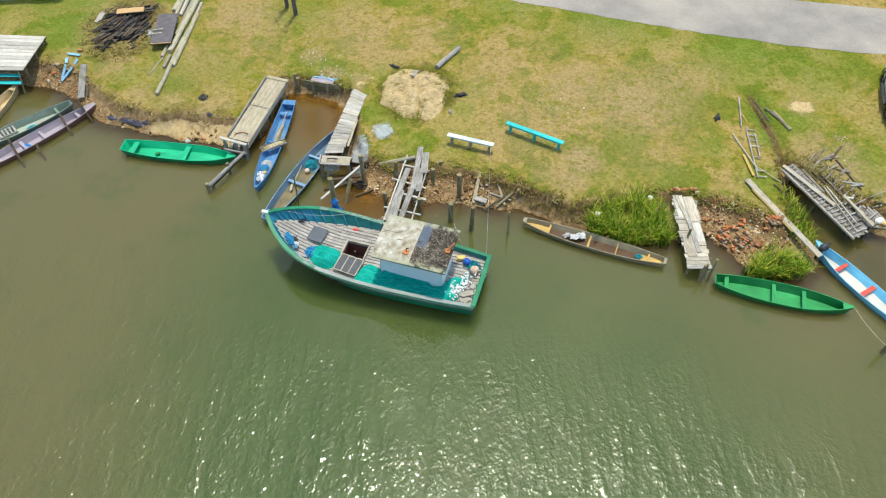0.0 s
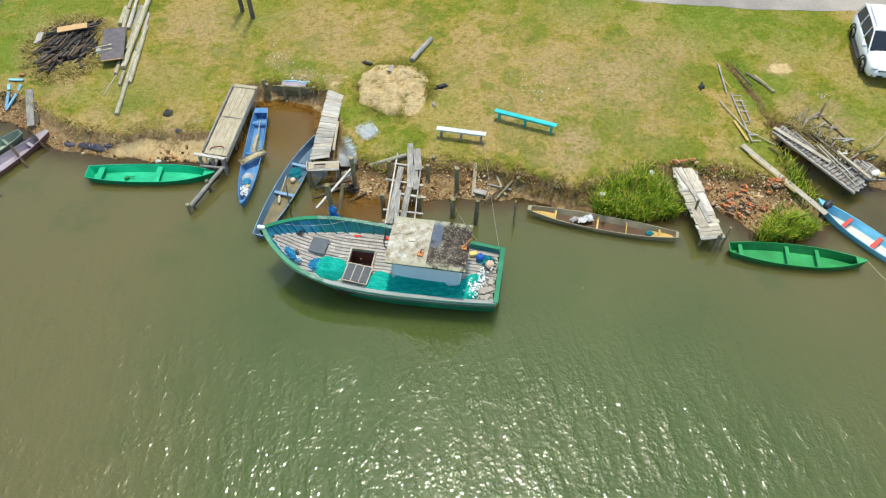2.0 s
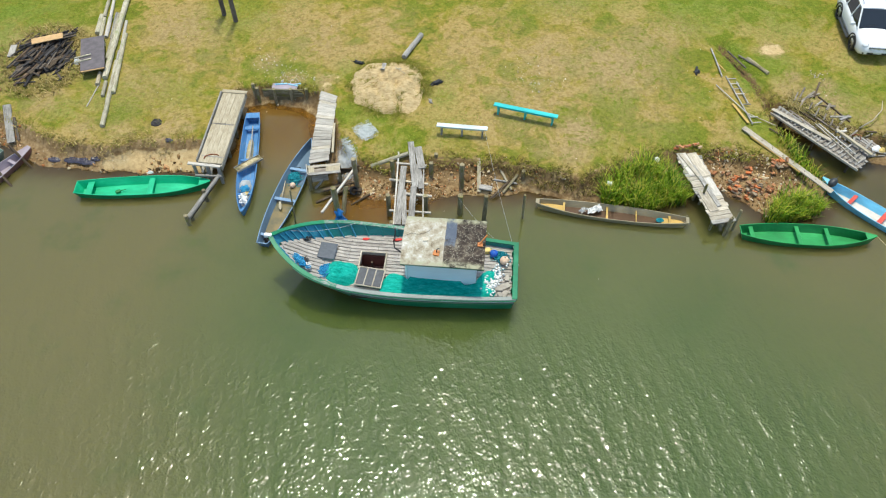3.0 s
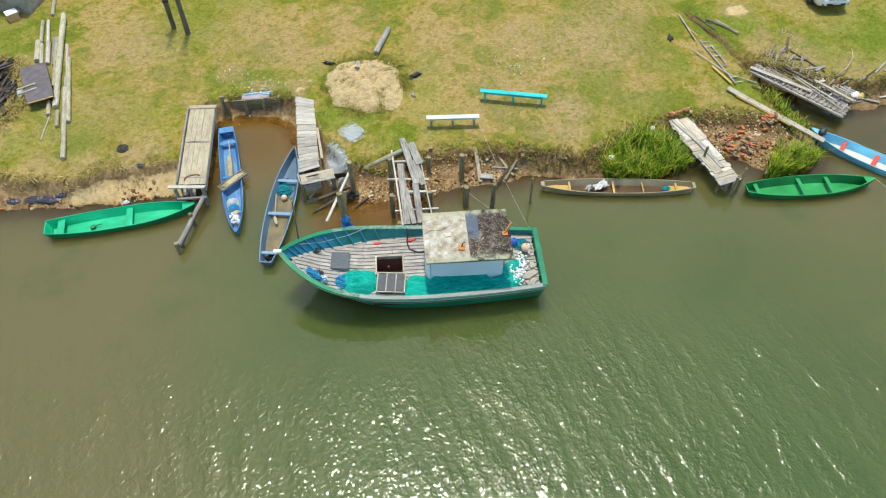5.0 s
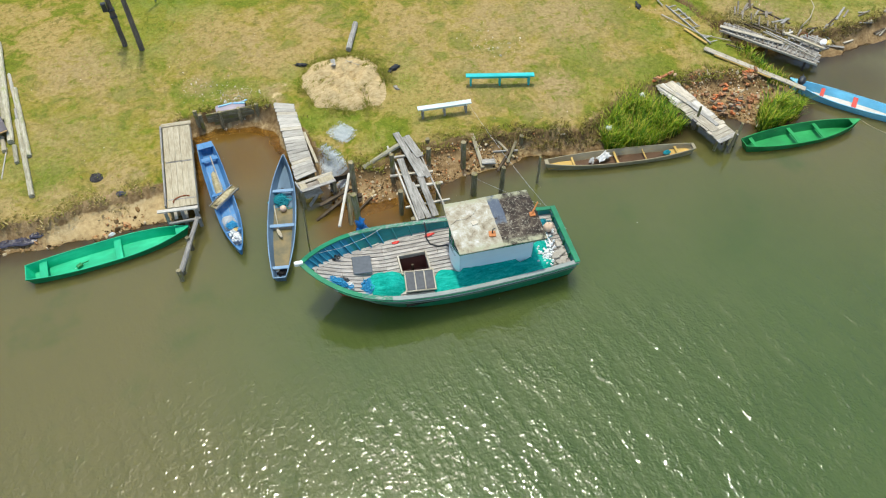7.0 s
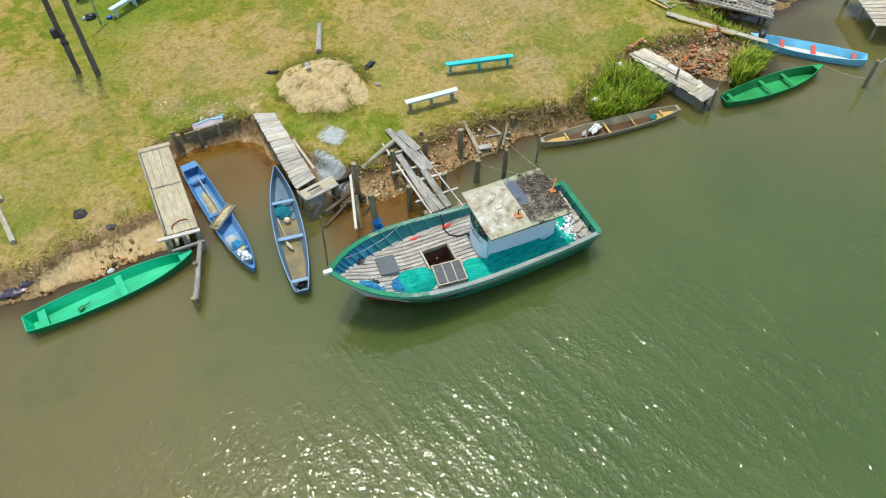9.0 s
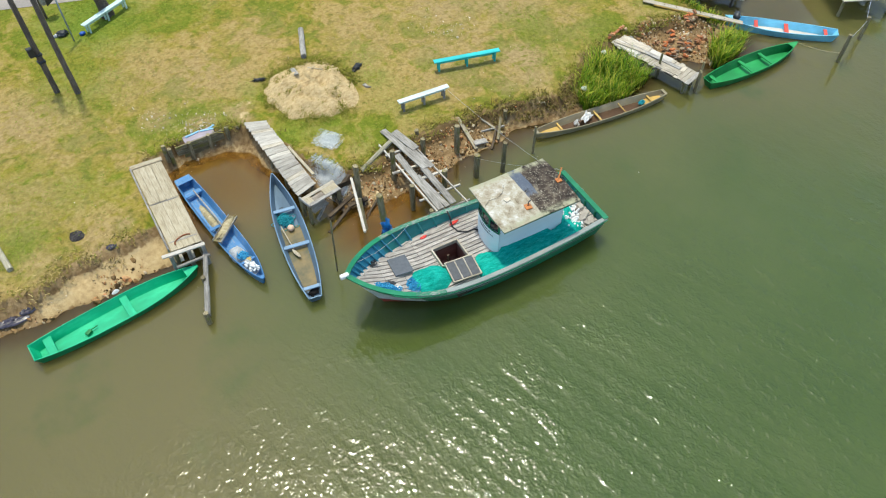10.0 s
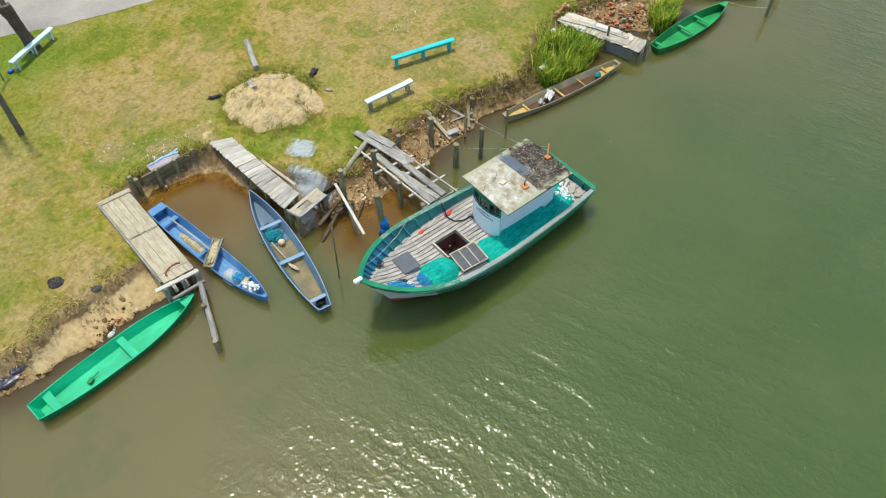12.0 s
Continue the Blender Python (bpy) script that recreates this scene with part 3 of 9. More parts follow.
# ---- the lie of the land ----
WATERLINE = [(-600, 60), (-60, 22), (-30, 14), (-24, 12.7), (-21.5, 12.5), (-19.2, 12.3), (-17.9, 11.8), (-16.4, 10.6), (-15.4, 9.6), (-13.8, 9.15),
             (-12.6, 8.65), (-11.5, 8.5), (-10.4, 8.25), (-9.0, 7.95), (-8.0, 7.8), (-7.2, 7.9), (-6.5, 9.5), (-5.9, 11.9), (-4.7, 12.05), (-3.3, 11.5),
             (-2.6, 10.7), (-2.5, 9.0), (-2.35, 7.6), (-1.95, 6.4), (-1.7, 5.4), (-0.9, 4.75), (0.4, 4.4), (1.8, 4.25), (3.6, 4.15), (5.3, 3.85), (6.2, 3.95),
             (6.9, 3.6), (7.6, 3.2), (8.6, 2.75), (9.4, 2.5), (11, 2.2), (12.7, 2.1), (13.6, 2.8), (14.2, 3.0), (14.8, 2.55), (15.0, 2.0), (15.6, 1.45), (15.9, 0.8), (16.3, 0.4), (17, 0.25),
             (18.4, 0.1), (19.2, 0.7), (19.5, 1.6), (19.15, 2.9), (19.1, 4.0), (19.0, 5.2), (19.1, 5.9), (19.5, 5.8), (20.2, 5.0), (21.2, 4.0),
             (22.3, 2.7), (22.9, 2.45), (23.7, 2.5), (25.1, 2.3), (30, 1.7), (45, 0), (100, -6), (600, -40)]
BANKTOP = [(-600, 61), (-60, 23), (-30, 15), (-24, 13.8), (-19.5, 13.7), (-17.5, 13.1), (-15.7, 11.4), (-14.2, 10.2), (-12.1, 9.5), (-10.7, 9.6), (-9.3, 9.45),
           (-8.2, 9.2), (-7.4, 9.1), (-6.9, 10.2), (-6.3, 12.45), (-4.5, 12.45), (-3.1, 12.0), (-2.1, 11.4), (-1.9, 10.4), (-1.6, 9), (-1.4, 7.6), (-1.1, 6.6), (0.1, 6.2), (1.7, 6.25),
           (3.6, 5.8), (5.0, 5.3), (6.5, 4.7), (7.9, 4.1), (8.6, 3.6), (10, 4.0), (11.5, 4.6), (13.3, 4.5), (14.6, 4.3), (16.0, 4.1), (17.2, 3.4), (18.3, 2.7),
           (18.6, 4.0), (18.5, 5.6), (18.75, 6.9), (19.3, 7.0), (20.2, 6.2), (21.7, 4.8), (22.8, 3.7), (24, 3.4), (30, 2.6), (45, 1.0), (100, -5), (600, -39)]


def inside_and_distance(px, py, line):
    """For arrays of points: on the land side of the line or not, and the distance to it."""
    poly = line + [(700, 900), (-700, 900)]
    inside = np.zeros(px.shape, bool)
    best = np.full(px.shape, 1e9)
    for i, (x0, y0) in enumerate(poly):
        x1, y1 = poly[(i + 1) % len(poly)]
        if y0 != y1:
            c = ((y0 > py) != (y1 > py)) & (px < (x1 - x0) * (py - y0) / (y1 - y0) + x0)
            inside ^= c
        if i < len(line) - 1:
            dx, dy = x1 - x0, y1 - y0
            q = np.clip(((px - x0) * dx + (py - y0) * dy) / (dx * dx + dy * dy), 0, 1)
            best = np.minimum(best, np.hypot(px - x0 - q * dx, py - y0 - q * dy))
    return inside, best


def wobble(px, py, f, seed):
    return (np.sin(px * f + seed) * np.sin(py * f * 1.13 + seed * 2.1) + 0.6 * np.sin(px * f * 2.3 + py * f * 1.7 + seed * 3.3) + 0.4 * np.sin(py * f * 4.1 - px * f * 3.7 + seed)) / 2.0


def land(px, py):
    """Height of the ground, the share of the way up the bank, and the distance past the bank's top."""
    px, py = np.asarray(px, float), np.asarray(py, float)
    wx = px + 0.16 * wobble(px, py, 2.3, 1.0) + 0.07 * wobble(px, py, 5.7, 2.0)
    wy = py + 0.16 * wobble(px, py, 2.3, 4.0) + 0.07 * wobble(px, py, 5.7, 6.0)
    iw, dw = inside_and_distance(wx, wy, WATERLINE)
    it, dt = inside_and_distance(wx, wy, BANKTOP)
    q = np.where(iw, dw / np.maximum(dw + dt, 1e-6), 0)
    q = np.where(it & iw, 1, q)
    s = q * q * (3 - 2 * q)
    bank = np.where(q < 0.68, 0.40 * (q / 0.68) ** 1.1, 0.40 + 0.38 * np.clip((q - 0.68) / 0.27, 0, 1) ** 0.75)
    top = 0.78 + 0.30 * (1 - np.exp(-dt / 3.5)) + 0.035 * wobble(px, py, 0.9, 2.0) + 0.09 * np.exp(-dt / 1.1) * np.maximum(0, wobble(px, py, 3.1, 5.0)) + 0.015 * wobble(px, py, 4.0, 7.0)
    bed = -1.3 * (1 - np.exp(-dw / 2.2))
    z = np.where(iw, np.where(it, top, bank + 0.02 * wobble(px, py, 5.0, 3.0)), bed)
    z = np.where(py < -75, np.minimum(1.0, -1.3 + (-75 - py) * 0.2), z)
    return z, np.where(iw, q, -1.0), np.where(it, dt, 0.0), np.where(iw, -dw, dw)


def gz(x, y):
    return float(land(np.array([x]), np.array([y]))[0][0])


def axis(fine0, fine1, step, far):
    core = list(np.arange(fine0, fine1 + 1e-6, step))
    left, right, d = [], [], step
    x = fine0
    while x > -far:
        d *= 1.35
        x -= d
        left.append(x)
    x, d = fine1, step
    while x < far:
        d *= 1.35
        x += d
        right.append(x)
    return np.array(left[::-1] + core + right)


def sheet(name, xs, ys, zfun, mat, attrs, keep=None):
    X, Y = np.meshgrid(xs, ys)
    Z, extra = zfun(X, Y)
    nx, ny = len(xs), len(ys)
    idx = np.arange(nx * ny).reshape(ny, nx)
    quads = np.stack([idx[:-1, :-1], idx[:-1, 1:], idx[1:, 1:], idx[1:, :-1]], -1).reshape(-1, 4)
    if keep is not None:
        k = keep(X, Y)
        kk = (k[:-1, :-1] | k[:-1, 1:] | k[1:, 1:] | k[1:, :-1]).ravel()
        quads = quads[kk]
    me = mesh_from(name, np.stack([X, Y, Z], -1).reshape(-1, 3).tolist(), quads.tolist(), mat, smooth=True)
    for a in attrs:
        at = me.attributes.new(a, "FLOAT", "POINT")
        at.data.foreach_set("value", np.clip(extra[a], 0, 1).astype(np.float32).ravel())
    return new(name, me)


# spots of lush and of dry grass: x, y, radius, strength
LUSH = [(18.5, 14.5, 3.0, 0.8), (12.0, 17.6, 2.5, 0.8), (6.5, 20.0, 3.0, 0.7), (22.5, 13.2, 3.0, 0.6), (11.9, 7.9, 0.9, 0.55), (15.6, 7.3, 1.0, 0.5), (-6.0, 18.2, 2.2, 0.6), (-18.5, 16.8, 2.6, 0.9), (-19, 21, 6.0, 0.9),
        (-3.2, 22.4, 3.2, 0.95), (0.5, 20.5, 2.0, 0.5), (18.8, 9.6, 0.9, 1.0), (18.7, 8.2, 0.8, 1.0), (18.9, 10.8, 0.8, 0.9), (20.3, 9.2, 1.5, 0.7), (22.5, 5.8, 2.0, 0.6), (0.2, 9.0, 1.2, 0.6), (-1.0, 9.6, 1.0, 0.7), (3.6, 9.8, 0.8, 0.6), (-0.6, 12.8, 0.9, 0.5),
        (-5.0, 13.3, 1.4, 0.35), (-2.6, 13.0, 1.0, 0.35), (17.6, 5.2, 1.2, 0.7), (3.2, 7.6, 1.8, 0.35), (-13.5, 16.0, 1.6, 0.7), (-8, 12, 1.5, 0.25), (14, 16.5, 2.2, 0.5), (26, 6, 4, 0.6), (4.2, 11.2, 0.8, 0.5), (-10.5, 14.0, 1.5, 0.3),
        (-12.0, 12.6, 2.0, 0.5), (-9.0, 12.6, 1.4, 0.45), (-14.2, 12.2, 1.2, 0.5), (9.5, 16.5, 1.8, 0.4), (1.0, 7.2, 1.2, 0.5), (-3.6, 13.4, 1.2, 0.4), (10.5, 5.2, 1.5, 0.35), (13.5, 5.0, 1.5, 0.35)]
DRY = [(-15.6, 16.4, 2.3, 0.8), (-10.5, 13.2, 2.2, 0.42), (-7.8, 15.5, 2.0, 0.4), (-13.0, 14.5, 1.0, 0.3), (-0.5, 14.5, 1.5, 0.35), (-9.5, 10.0, 1.1, 0.6), (-11.5, 10.3, 1.0, 0.55), (-13.1, 10.8, 0.8, 0.5), (21.5, 6.0, 1.5, 0.85), (20.6, 7.4, 0.9, 0.6), (23.5, 4.4, 1.2, 0.6), (16.0, 4.4, 0.8, 0.4), (-3.4, 16.4, 2.2, 0.35), (1.7, 16.0, 2.0, 0.35), (7.6, 14.6, 1.8, 0.3), (16.5, 12.8, 1.4, 0.45), (12.6, 6.7, 2.0, 0.35), (11.2, 16.2, 1.6, 0.35), (-4.6, 14.2, 0.8, 0.7), (-3.4, 12.6, 0.7, 0.8), (-1.9, 12.3, 0.55, 0.8), (-2.0, 11.6, 0.4, 0.9),
       (20.8, 10.3, 0.62, 1.0), (22.3, 7.3, 0.5, 0.8), (21.0, 8.2, 0.45, 0.8), (8.0, 10.2, 1.3, 0.5), (-9.2, 10.2, 0.7, 0.5), (-8.4, 10.0, 0.4, 0.8), (-15.4, 13.2, 1.0, 0.6), (-17.0, 15.8, 1.3, 0.55), (7.6, 5.6, 0.9, 0.6), (8.2, 6.9, 1.3, 0.4),
       (8.5, 9.5, 3.0, 0.5), (6.5, 7.6, 1.8, 0.5), (12.5, 10.5, 3.0, 0.8), (9.5, 11.5, 2.4, 0.7), (14.8, 12.2, 2.0, 0.65), (9.3, 6.3, 1.1, 1.0), (8.6, 5.0, 0.9, 0.8), (6.8, 9.4, 1.6, 0.6), (-9.0, 17.6, 2.0, 0.7), (-2.0, 15.4, 1.8, 0.6), (5.5, 12.5, 2.5, 0.42), (14.0, 8.2, 2.0, 0.3), (-11.0, 12.5, 1.2, 0.25), (-6.8, 14.2, 1.3, 0.25), (5.5, 8.0, 0.8, 0.35), (-17.3, 18.4, 1.2, 0.4)]


def spots(X, Y, table):
    s = np.zeros(X.shape)
    for x, y, r, k in table:
        s = np.maximum(s, k * np.exp(-(((X - x) ** 2 + (Y - y) ** 2) / (r * r)) ** 1.3))
    return s


def ramp01(a, lo, hi):
    q = np.clip((a - lo) / (hi - lo), 0, 1)
    return q * q * (3 - 2 * q)


def ground_fields(X, Y):
    z, q, past, d = land(X, Y)
    for x, y, r, h in ((-10.0, 10.75, 0.42, 0.18),):
        z = z - h * np.exp(-((X - x) ** 2 + (Y - y) ** 2) / (r * r))
    bare = np.where(q < 0, 1.0, np.where(q < 1, 1.0 - 0.6 * np.clip((q - 0.86) / 0.14, 0, 1), 0.42 * np.exp(-past / 0.3)))
    strip = ramp01(X, -13.8, -11.2) * (1 - ramp01(X, -7.8, -7.0)) * (1 - ramp01(q, 0.5, 0.95)) * (q > -0.5)
    sand = 0.92 * strip + 0.5 * ((X > 3.6) & (X < 8.4) & (q < 0.4)) + 0.45 * ((X > -6.5) & (X < -2.2) & (Y > 8) & (q < 0.5)) + 0.42 * np.exp(-(((X - 16.1) / 1.6) ** 2 + ((Y - 2.4) / 1.2) ** 2) ** 2) \
        + 0.4 * ((X > -2) & (X < 3) & (q >= -0.5) & (q < 0.35))
    for x, y, r, k in ((20.8, 10.3, 0.9, 0.78), (-1.75, 11.75, 0.7, 0.50), (-1.3, 12.5, 0.8, 0.46), (-4.2, 13.2, 0.9, 0.42), (-3.4, 12.7, 0.6, 0.46), (7.8, 4.2, 0.6, 0.62), (9.2, 6.2, 0.9, 0.40)):
        sand = np.maximum(sand, k * np.exp(-((X - x) ** 2 + ((Y - y) * 1.3) ** 2) / (r * r)))
    wet = np.where(q < 0, np.clip(0.35 + d * 0.5, 0, 1), np.exp(-np.maximum(q, 0) / 0.06) * 0.55)
    # the dark ditch that runs down to the wreck
    qd = np.clip(((X - 18.55) * 0.65 + (Y - 11.1) * -4.3) / (0.65 ** 2 + 4.3 ** 2), 0, 1)
    ditch = np.exp(-(np.hypot(X - 18.55 - 0.65 * qd, Y - 11.1 + 4.3 * qd) + 0.12 * wobble(X, Y, 3.0, 2.0)) ** 2 / 0.09)
    z = z - 0.32 * ditch
    bare = np.maximum(bare, 0.75 * ditch)
    return z, {"lush": spots(X, Y, LUSH), "dry": 1.2 * spots(X, Y, DRY), "bare": bare, "sand": sand, "wet": wet, "loam_shade": np.exp(-(((q - 0.80) / 0.17) ** 2) ** 2) * (sand < 0.9) * (1 - 0.75 * ramp01(-X, 6.5, 8.0)) + ditch}


gx, gy = axis(-26, 31, 0.17, 900), axis(-1.5, 27, 0.17, 900)
ground = tagged(sheet("ground", gx, gy, ground_fields, M["ground"], ["lush", "dry", "bare", "sand", "wet", "loam_shade"]),
                "grassy river bank, green and straw-yellow, with bare brown earth at the water's edge", "ground", kind="structure")


def water_fields(X, Y):
    z, q, past, d = land(X, Y)
    d = np.where(q >= 0, 0, d)
    # the little basin between the two jetties and the creek mouth stay shallow
    shallow = np.exp(-d / 1.05)
    basin = np.exp(-(((X + 4.2) / 2.0) ** 2 + ((Y - 10.0) / 3.0) ** 2) ** 1.2)
    creek = np.exp(-(((X - 22.3) / 2.6) ** 2 + ((Y - 0.8) / 2.2) ** 2) ** 2)
    jetty = np.exp(-(((X + 0.9) / 2.9) ** 2 + ((Y - 4.2) / 1.7) ** 2) ** 2)
    shallow = np.maximum(shallow, np.maximum(np.maximum(0.50 * basin, 0.55 * creek), 0.66 * jetty))
    # sheltered and smooth along the bank and in the lee of the boat
    calm = 0.10 + 0.90 * ramp01(d, 3.0, 10.5)
    calm = calm * (1 - 0.6 * np.exp(-((X / 6.0) ** 2 + ((Y + 1.0) / 2.2) ** 2) ** 2))
    # besides real silt, the paler tone downstream (+x) paints in low-angle sky reflection
    return np.zeros(X.shape), {"shallow": shallow, "calm": calm, "amber": np.maximum(np.exp(-(((X + 4.3) / 2.8) ** 2 + ((Y - 9.8) / 3.5) ** 2) ** 3), jetty), "silt_sheen": 1.0 * np.exp(-d / 4.0) + 0.6 * basin + 0.85 * ramp01(-X, 3, 13) + 0.5 * ramp01(X, 9, 22)}


wx, wy = axis(-30, 34, 0.35, 900), axis(-18, 15, 0.35, 900)
water = tagged(sheet("water", wx, wy, water_fields, M["water"], ["shallow", "calm", "silt_sheen", "amber"], keep=lambda X, Y: (land(X, Y)[1] < 0.25) & (Y > -82) & (Y < 70)),
               "murky green-brown river water with small wind ripples and glints", "water", kind="structure")


def build_road():
    edge = [(-120, 70), (-60, 55), (-30, 40), (-14, 31), (-8, 27.6), (-4.9, 25.6), (-2.7, 24.2), (-0.3, 22.5), (3, 20.9), (6.9, 19.3), (9.5, 18.5), (15.7, 16.75), (21.6, 15.35), (26.6, 14.6), (34, 13.6), (60, 11), (200, 0)]
    fine = []
    for (x0, y0), (x1, y1) in zip(edge, edge[1:]):
        n = max(1, int(math.hypot(x1 - x0, y1 - y0) / 0.5)) if abs(x0) < 40 else 6
        fine += [(x0 + (x1 - x0) * i / n, y0 + (y1 - y0) * i / n) for i in range(n)]
    vs, fs = [], []
    across = (0.0, 0.25, 1.1, 2.2, 3.3, 4.3, 4.55)
    for i, (x, y) in enumerate(fine):
        x2, y2 = fine[min(i + 3, len(fine) - 1)]
        x1, y1 = fine[max(i - 3, 0)]
        d = Vector((x2 - x1, y2 - y1)).normalized()
        nrm = Vector((-d.y, d.x))
        j = 0.10 * noise.noise((x * 0.7, y * 0.7, 0)) + 0.06 * noise.noise((x * 3, y * 3, 5))
        for k, a in enumerate(across):
            p = Vector((x, y)) + nrm * (a + (j if k == 0 else 0))
            vs.append((p.x, p.y, 0))
    zz = land(np.array([v[0] for v in vs]), np.array([v[1] for v in vs]))[0]
    n = len(across)
    vs = [(v[0], v[1], float(z) + (0.015 if i % n in (0, n - 1) else 0.05)) for i, (v, z) in enumerate(zip(vs, zz))]
    for i in range(len(fine) - 1):
        for k in range(n - 1):
            fs.append((i * n + k, (i + 1) * n + k, (i + 1) * n + k + 1, i * n + k + 1))
    me = mesh_from("road", vs, [f[::-1] for f in fs], M["road"], smooth=True)
    tagged(new("road", me), "pale worn asphalt lane along the meadow", "road", kind="structure")


build_road()

# ---- canoes ----
def canoe(name, a, b, beam, height, ends, mats, thwarts=(), decks=(0, 0), draft=0.10, sheer=(0.10, 0.10), label="", power=2.2, flare=0.70, rail=None, group="", rail_r=0.022, lining=None):
    """A flat-bottomed plank canoe from a to b (x, y). ends: how wide each end stays; mats: outside, rail, sides within, floor."""
    a, b = Vector((*a, 0)), Vector((*b, 0))
    L = (b - a).length
    mid = (a + b) / 2
    t = thing(name, mid.x, mid.y, 0, math.degrees(math.atan2((b - a).y, (b - a).x)), label, "canoe", group)
    N, th = 28, 0.03

    def half(s):
        w = ends[0] if s < 0 else ends[1]
        return beam / 2 * (1 - (1 - w) * abs(s) ** power)

    def top(s):
        return height + (sheer[0] if s < 0 else sheer[1]) * abs(s) ** 2.5

    def low(s):
        return -draft + (0.5 * draft + 0.04) * abs(s) ** 3

    def rake(s, q):
        return L / 2 * s - 0.16 * (1 - q) * s ** 5

    vs, fs, fm = [], [], []
    for i in range(N + 1):
        s = -1 + 2 * i / N
        w, h, z0 = half(s), top(s), low(s)
        wb = max(0.012, w * flare)
        wi, wbi = max(0.006, w - th), max(0.004, wb - th)
        ring = [(-w, h, 1), (-wb, z0, 0), (wb, z0, 0), (w, h, 1), (wi, h, 1), (wbi, max(0.025, z0 + th + 0.03), 0.1), (-wbi, max(0.025, z0 + th + 0.03), 0.1), (-wi, h, 1)]
        for (y, z, q) in ring:
            x = rake(s, q)
            if q == 0.1 and abs(s) > 0.98:
                x *= 0.985
            if q == 1 and abs(y) in (wi,) and abs(s) > 0.99:
                x -= math.copysign(th, s)
            if q == 0.1 and abs(s) > 0.99:
                x -= math.copysign(th, s)
            vs.append((x, y, z))
    slot = [0, 0, 0, 1, 2, 3, 2, 1]
    for i in range(N):
        for k in range(8):
            fs.append((i * 8 + k, i * 8 + (k + 1) % 8, (i + 1) * 8 + (k + 1) % 8, (i + 1) * 8 + k))
            fm.append(slot[k])
    for e, rev in ((0, False), (N * 8, True)):
        f = [(e, e + 1, e + 2, e + 3), (e + 7, e + 4, e + 5, e + 6), (e + 0, e + 3, e + 4, e + 7)]
        fs += [tuple(reversed(q)) if rev else q for q in f]
        fm += [0, 2, 1]
    me = mesh_from("hull", vs, fs, list(mats), fm)
    bm = bmesh.new(); bm.from_mesh(me); bmesh.ops.recalc_face_normals(bm, faces=bm.faces); bm.to_mesh(me); bm.free()
    piece("hull", me, t)
    for sg in (-1, 1):
        pts = [(rake(-1 + 2 * i / N, 1), sg * (half(-1 + 2 * i / N) - th * 0.4), top(-1 + 2 * i / N) + 0.006) for i in range(N + 1)]
        tube("gunwale", pts, rail_r, rail or mats[1], t, 6)
    for s, wd in thwarts:
        x, w = L / 2 * s, half(s) * (flare + (1 - flare) * 0.72) - 0.01
        board("thwart", (x, -w, top(s) - 0.11), (x, w, top(s) - 0.11), wd, 0.035, lining or rail or mats[1], t)
    for k, sg in ((0, -1), (1, 1)):
        if decks[k] > 0:
            s0 = 1 - decks[k] * 2 / L
            bm = bmesh.new()
            ups, los = [], []
            for i in range(5):
                s = sg * (s0 + (1 - s0) * i / 4 * 0.985)
                for y in (-1, 1):
                    ups.append(bm.verts.new((rake(s, 1), y * (half(s) - th * 0.6), top(s) + 0.018)))
                    los.append(bm.verts.new((rake(s, 1), y * (half(s) - th * 0.6), top(s) - 0.02)))
            for q in range(4):
                for lst in (ups, los):
                    bm.faces.new((lst[2 * q], lst[2 * q + 1], lst[2 * q + 3], lst[2 * q + 2]))
                for y in (0, 1):
                    bm.faces.new((ups[2 * q + y], ups[2 * q + 2 + y], los[2 * q + 2 + y], los[2 * q + y]))
            for q in (0, 4):
                bm.faces.new((ups[2 * q], ups[2 * q + 1], los[2 * q + 1], los[2 * q]))
            part("end_deck", bm, mats[1], t)
    t["half_length"] = L / 2
    return t, half, top, low


def rope_heap(name, x, y, z, rx, ry, h, n, r, mat, label, category="rope", parent=None, seed=1, group=""):
    """A tangle of line: loose coils thrown on one another."""
    rr = random.Random(seed)
    vs, fs = [], []
    for k in range(n):
        c = Vector((rr.gauss(0, 0.38) * rx, rr.gauss(0, 0.38) * ry, 0))
        rad, ph, el = rr.uniform(0.22, 0.55) * min(rx, ry), rr.uniform(0, 6.3), rr.uniform(0.6, 1.0)
        turns = rr.uniform(0.7, 1.6)
        m = int(9 * turns)
        pts = []
        for i in range(m + 1):
            a = ph + 2 * math.pi * turns * i / m
            q = 1 - min(1, (c.x / rx) ** 2 + (c.y / ry) ** 2)
            pts.append((c.x + rad * math.cos(a) + rr.uniform(-1, 1) * rad * 0.2, c.y + rad * el * math.sin(a) + rr.uniform(-1, 1) * rad * 0.2, r + h * q * rr.uniform(0.1, 1.0)))
        tube_into(vs, fs, pts, r, 5)
    ob = new(name, mesh_from(name, vs, fs, mat, smooth=True))
    ob.matrix_basis = pose(x, y, z)
    if parent is not None:
        ob.parent = parent
    return tagged(ob, label, category, group)


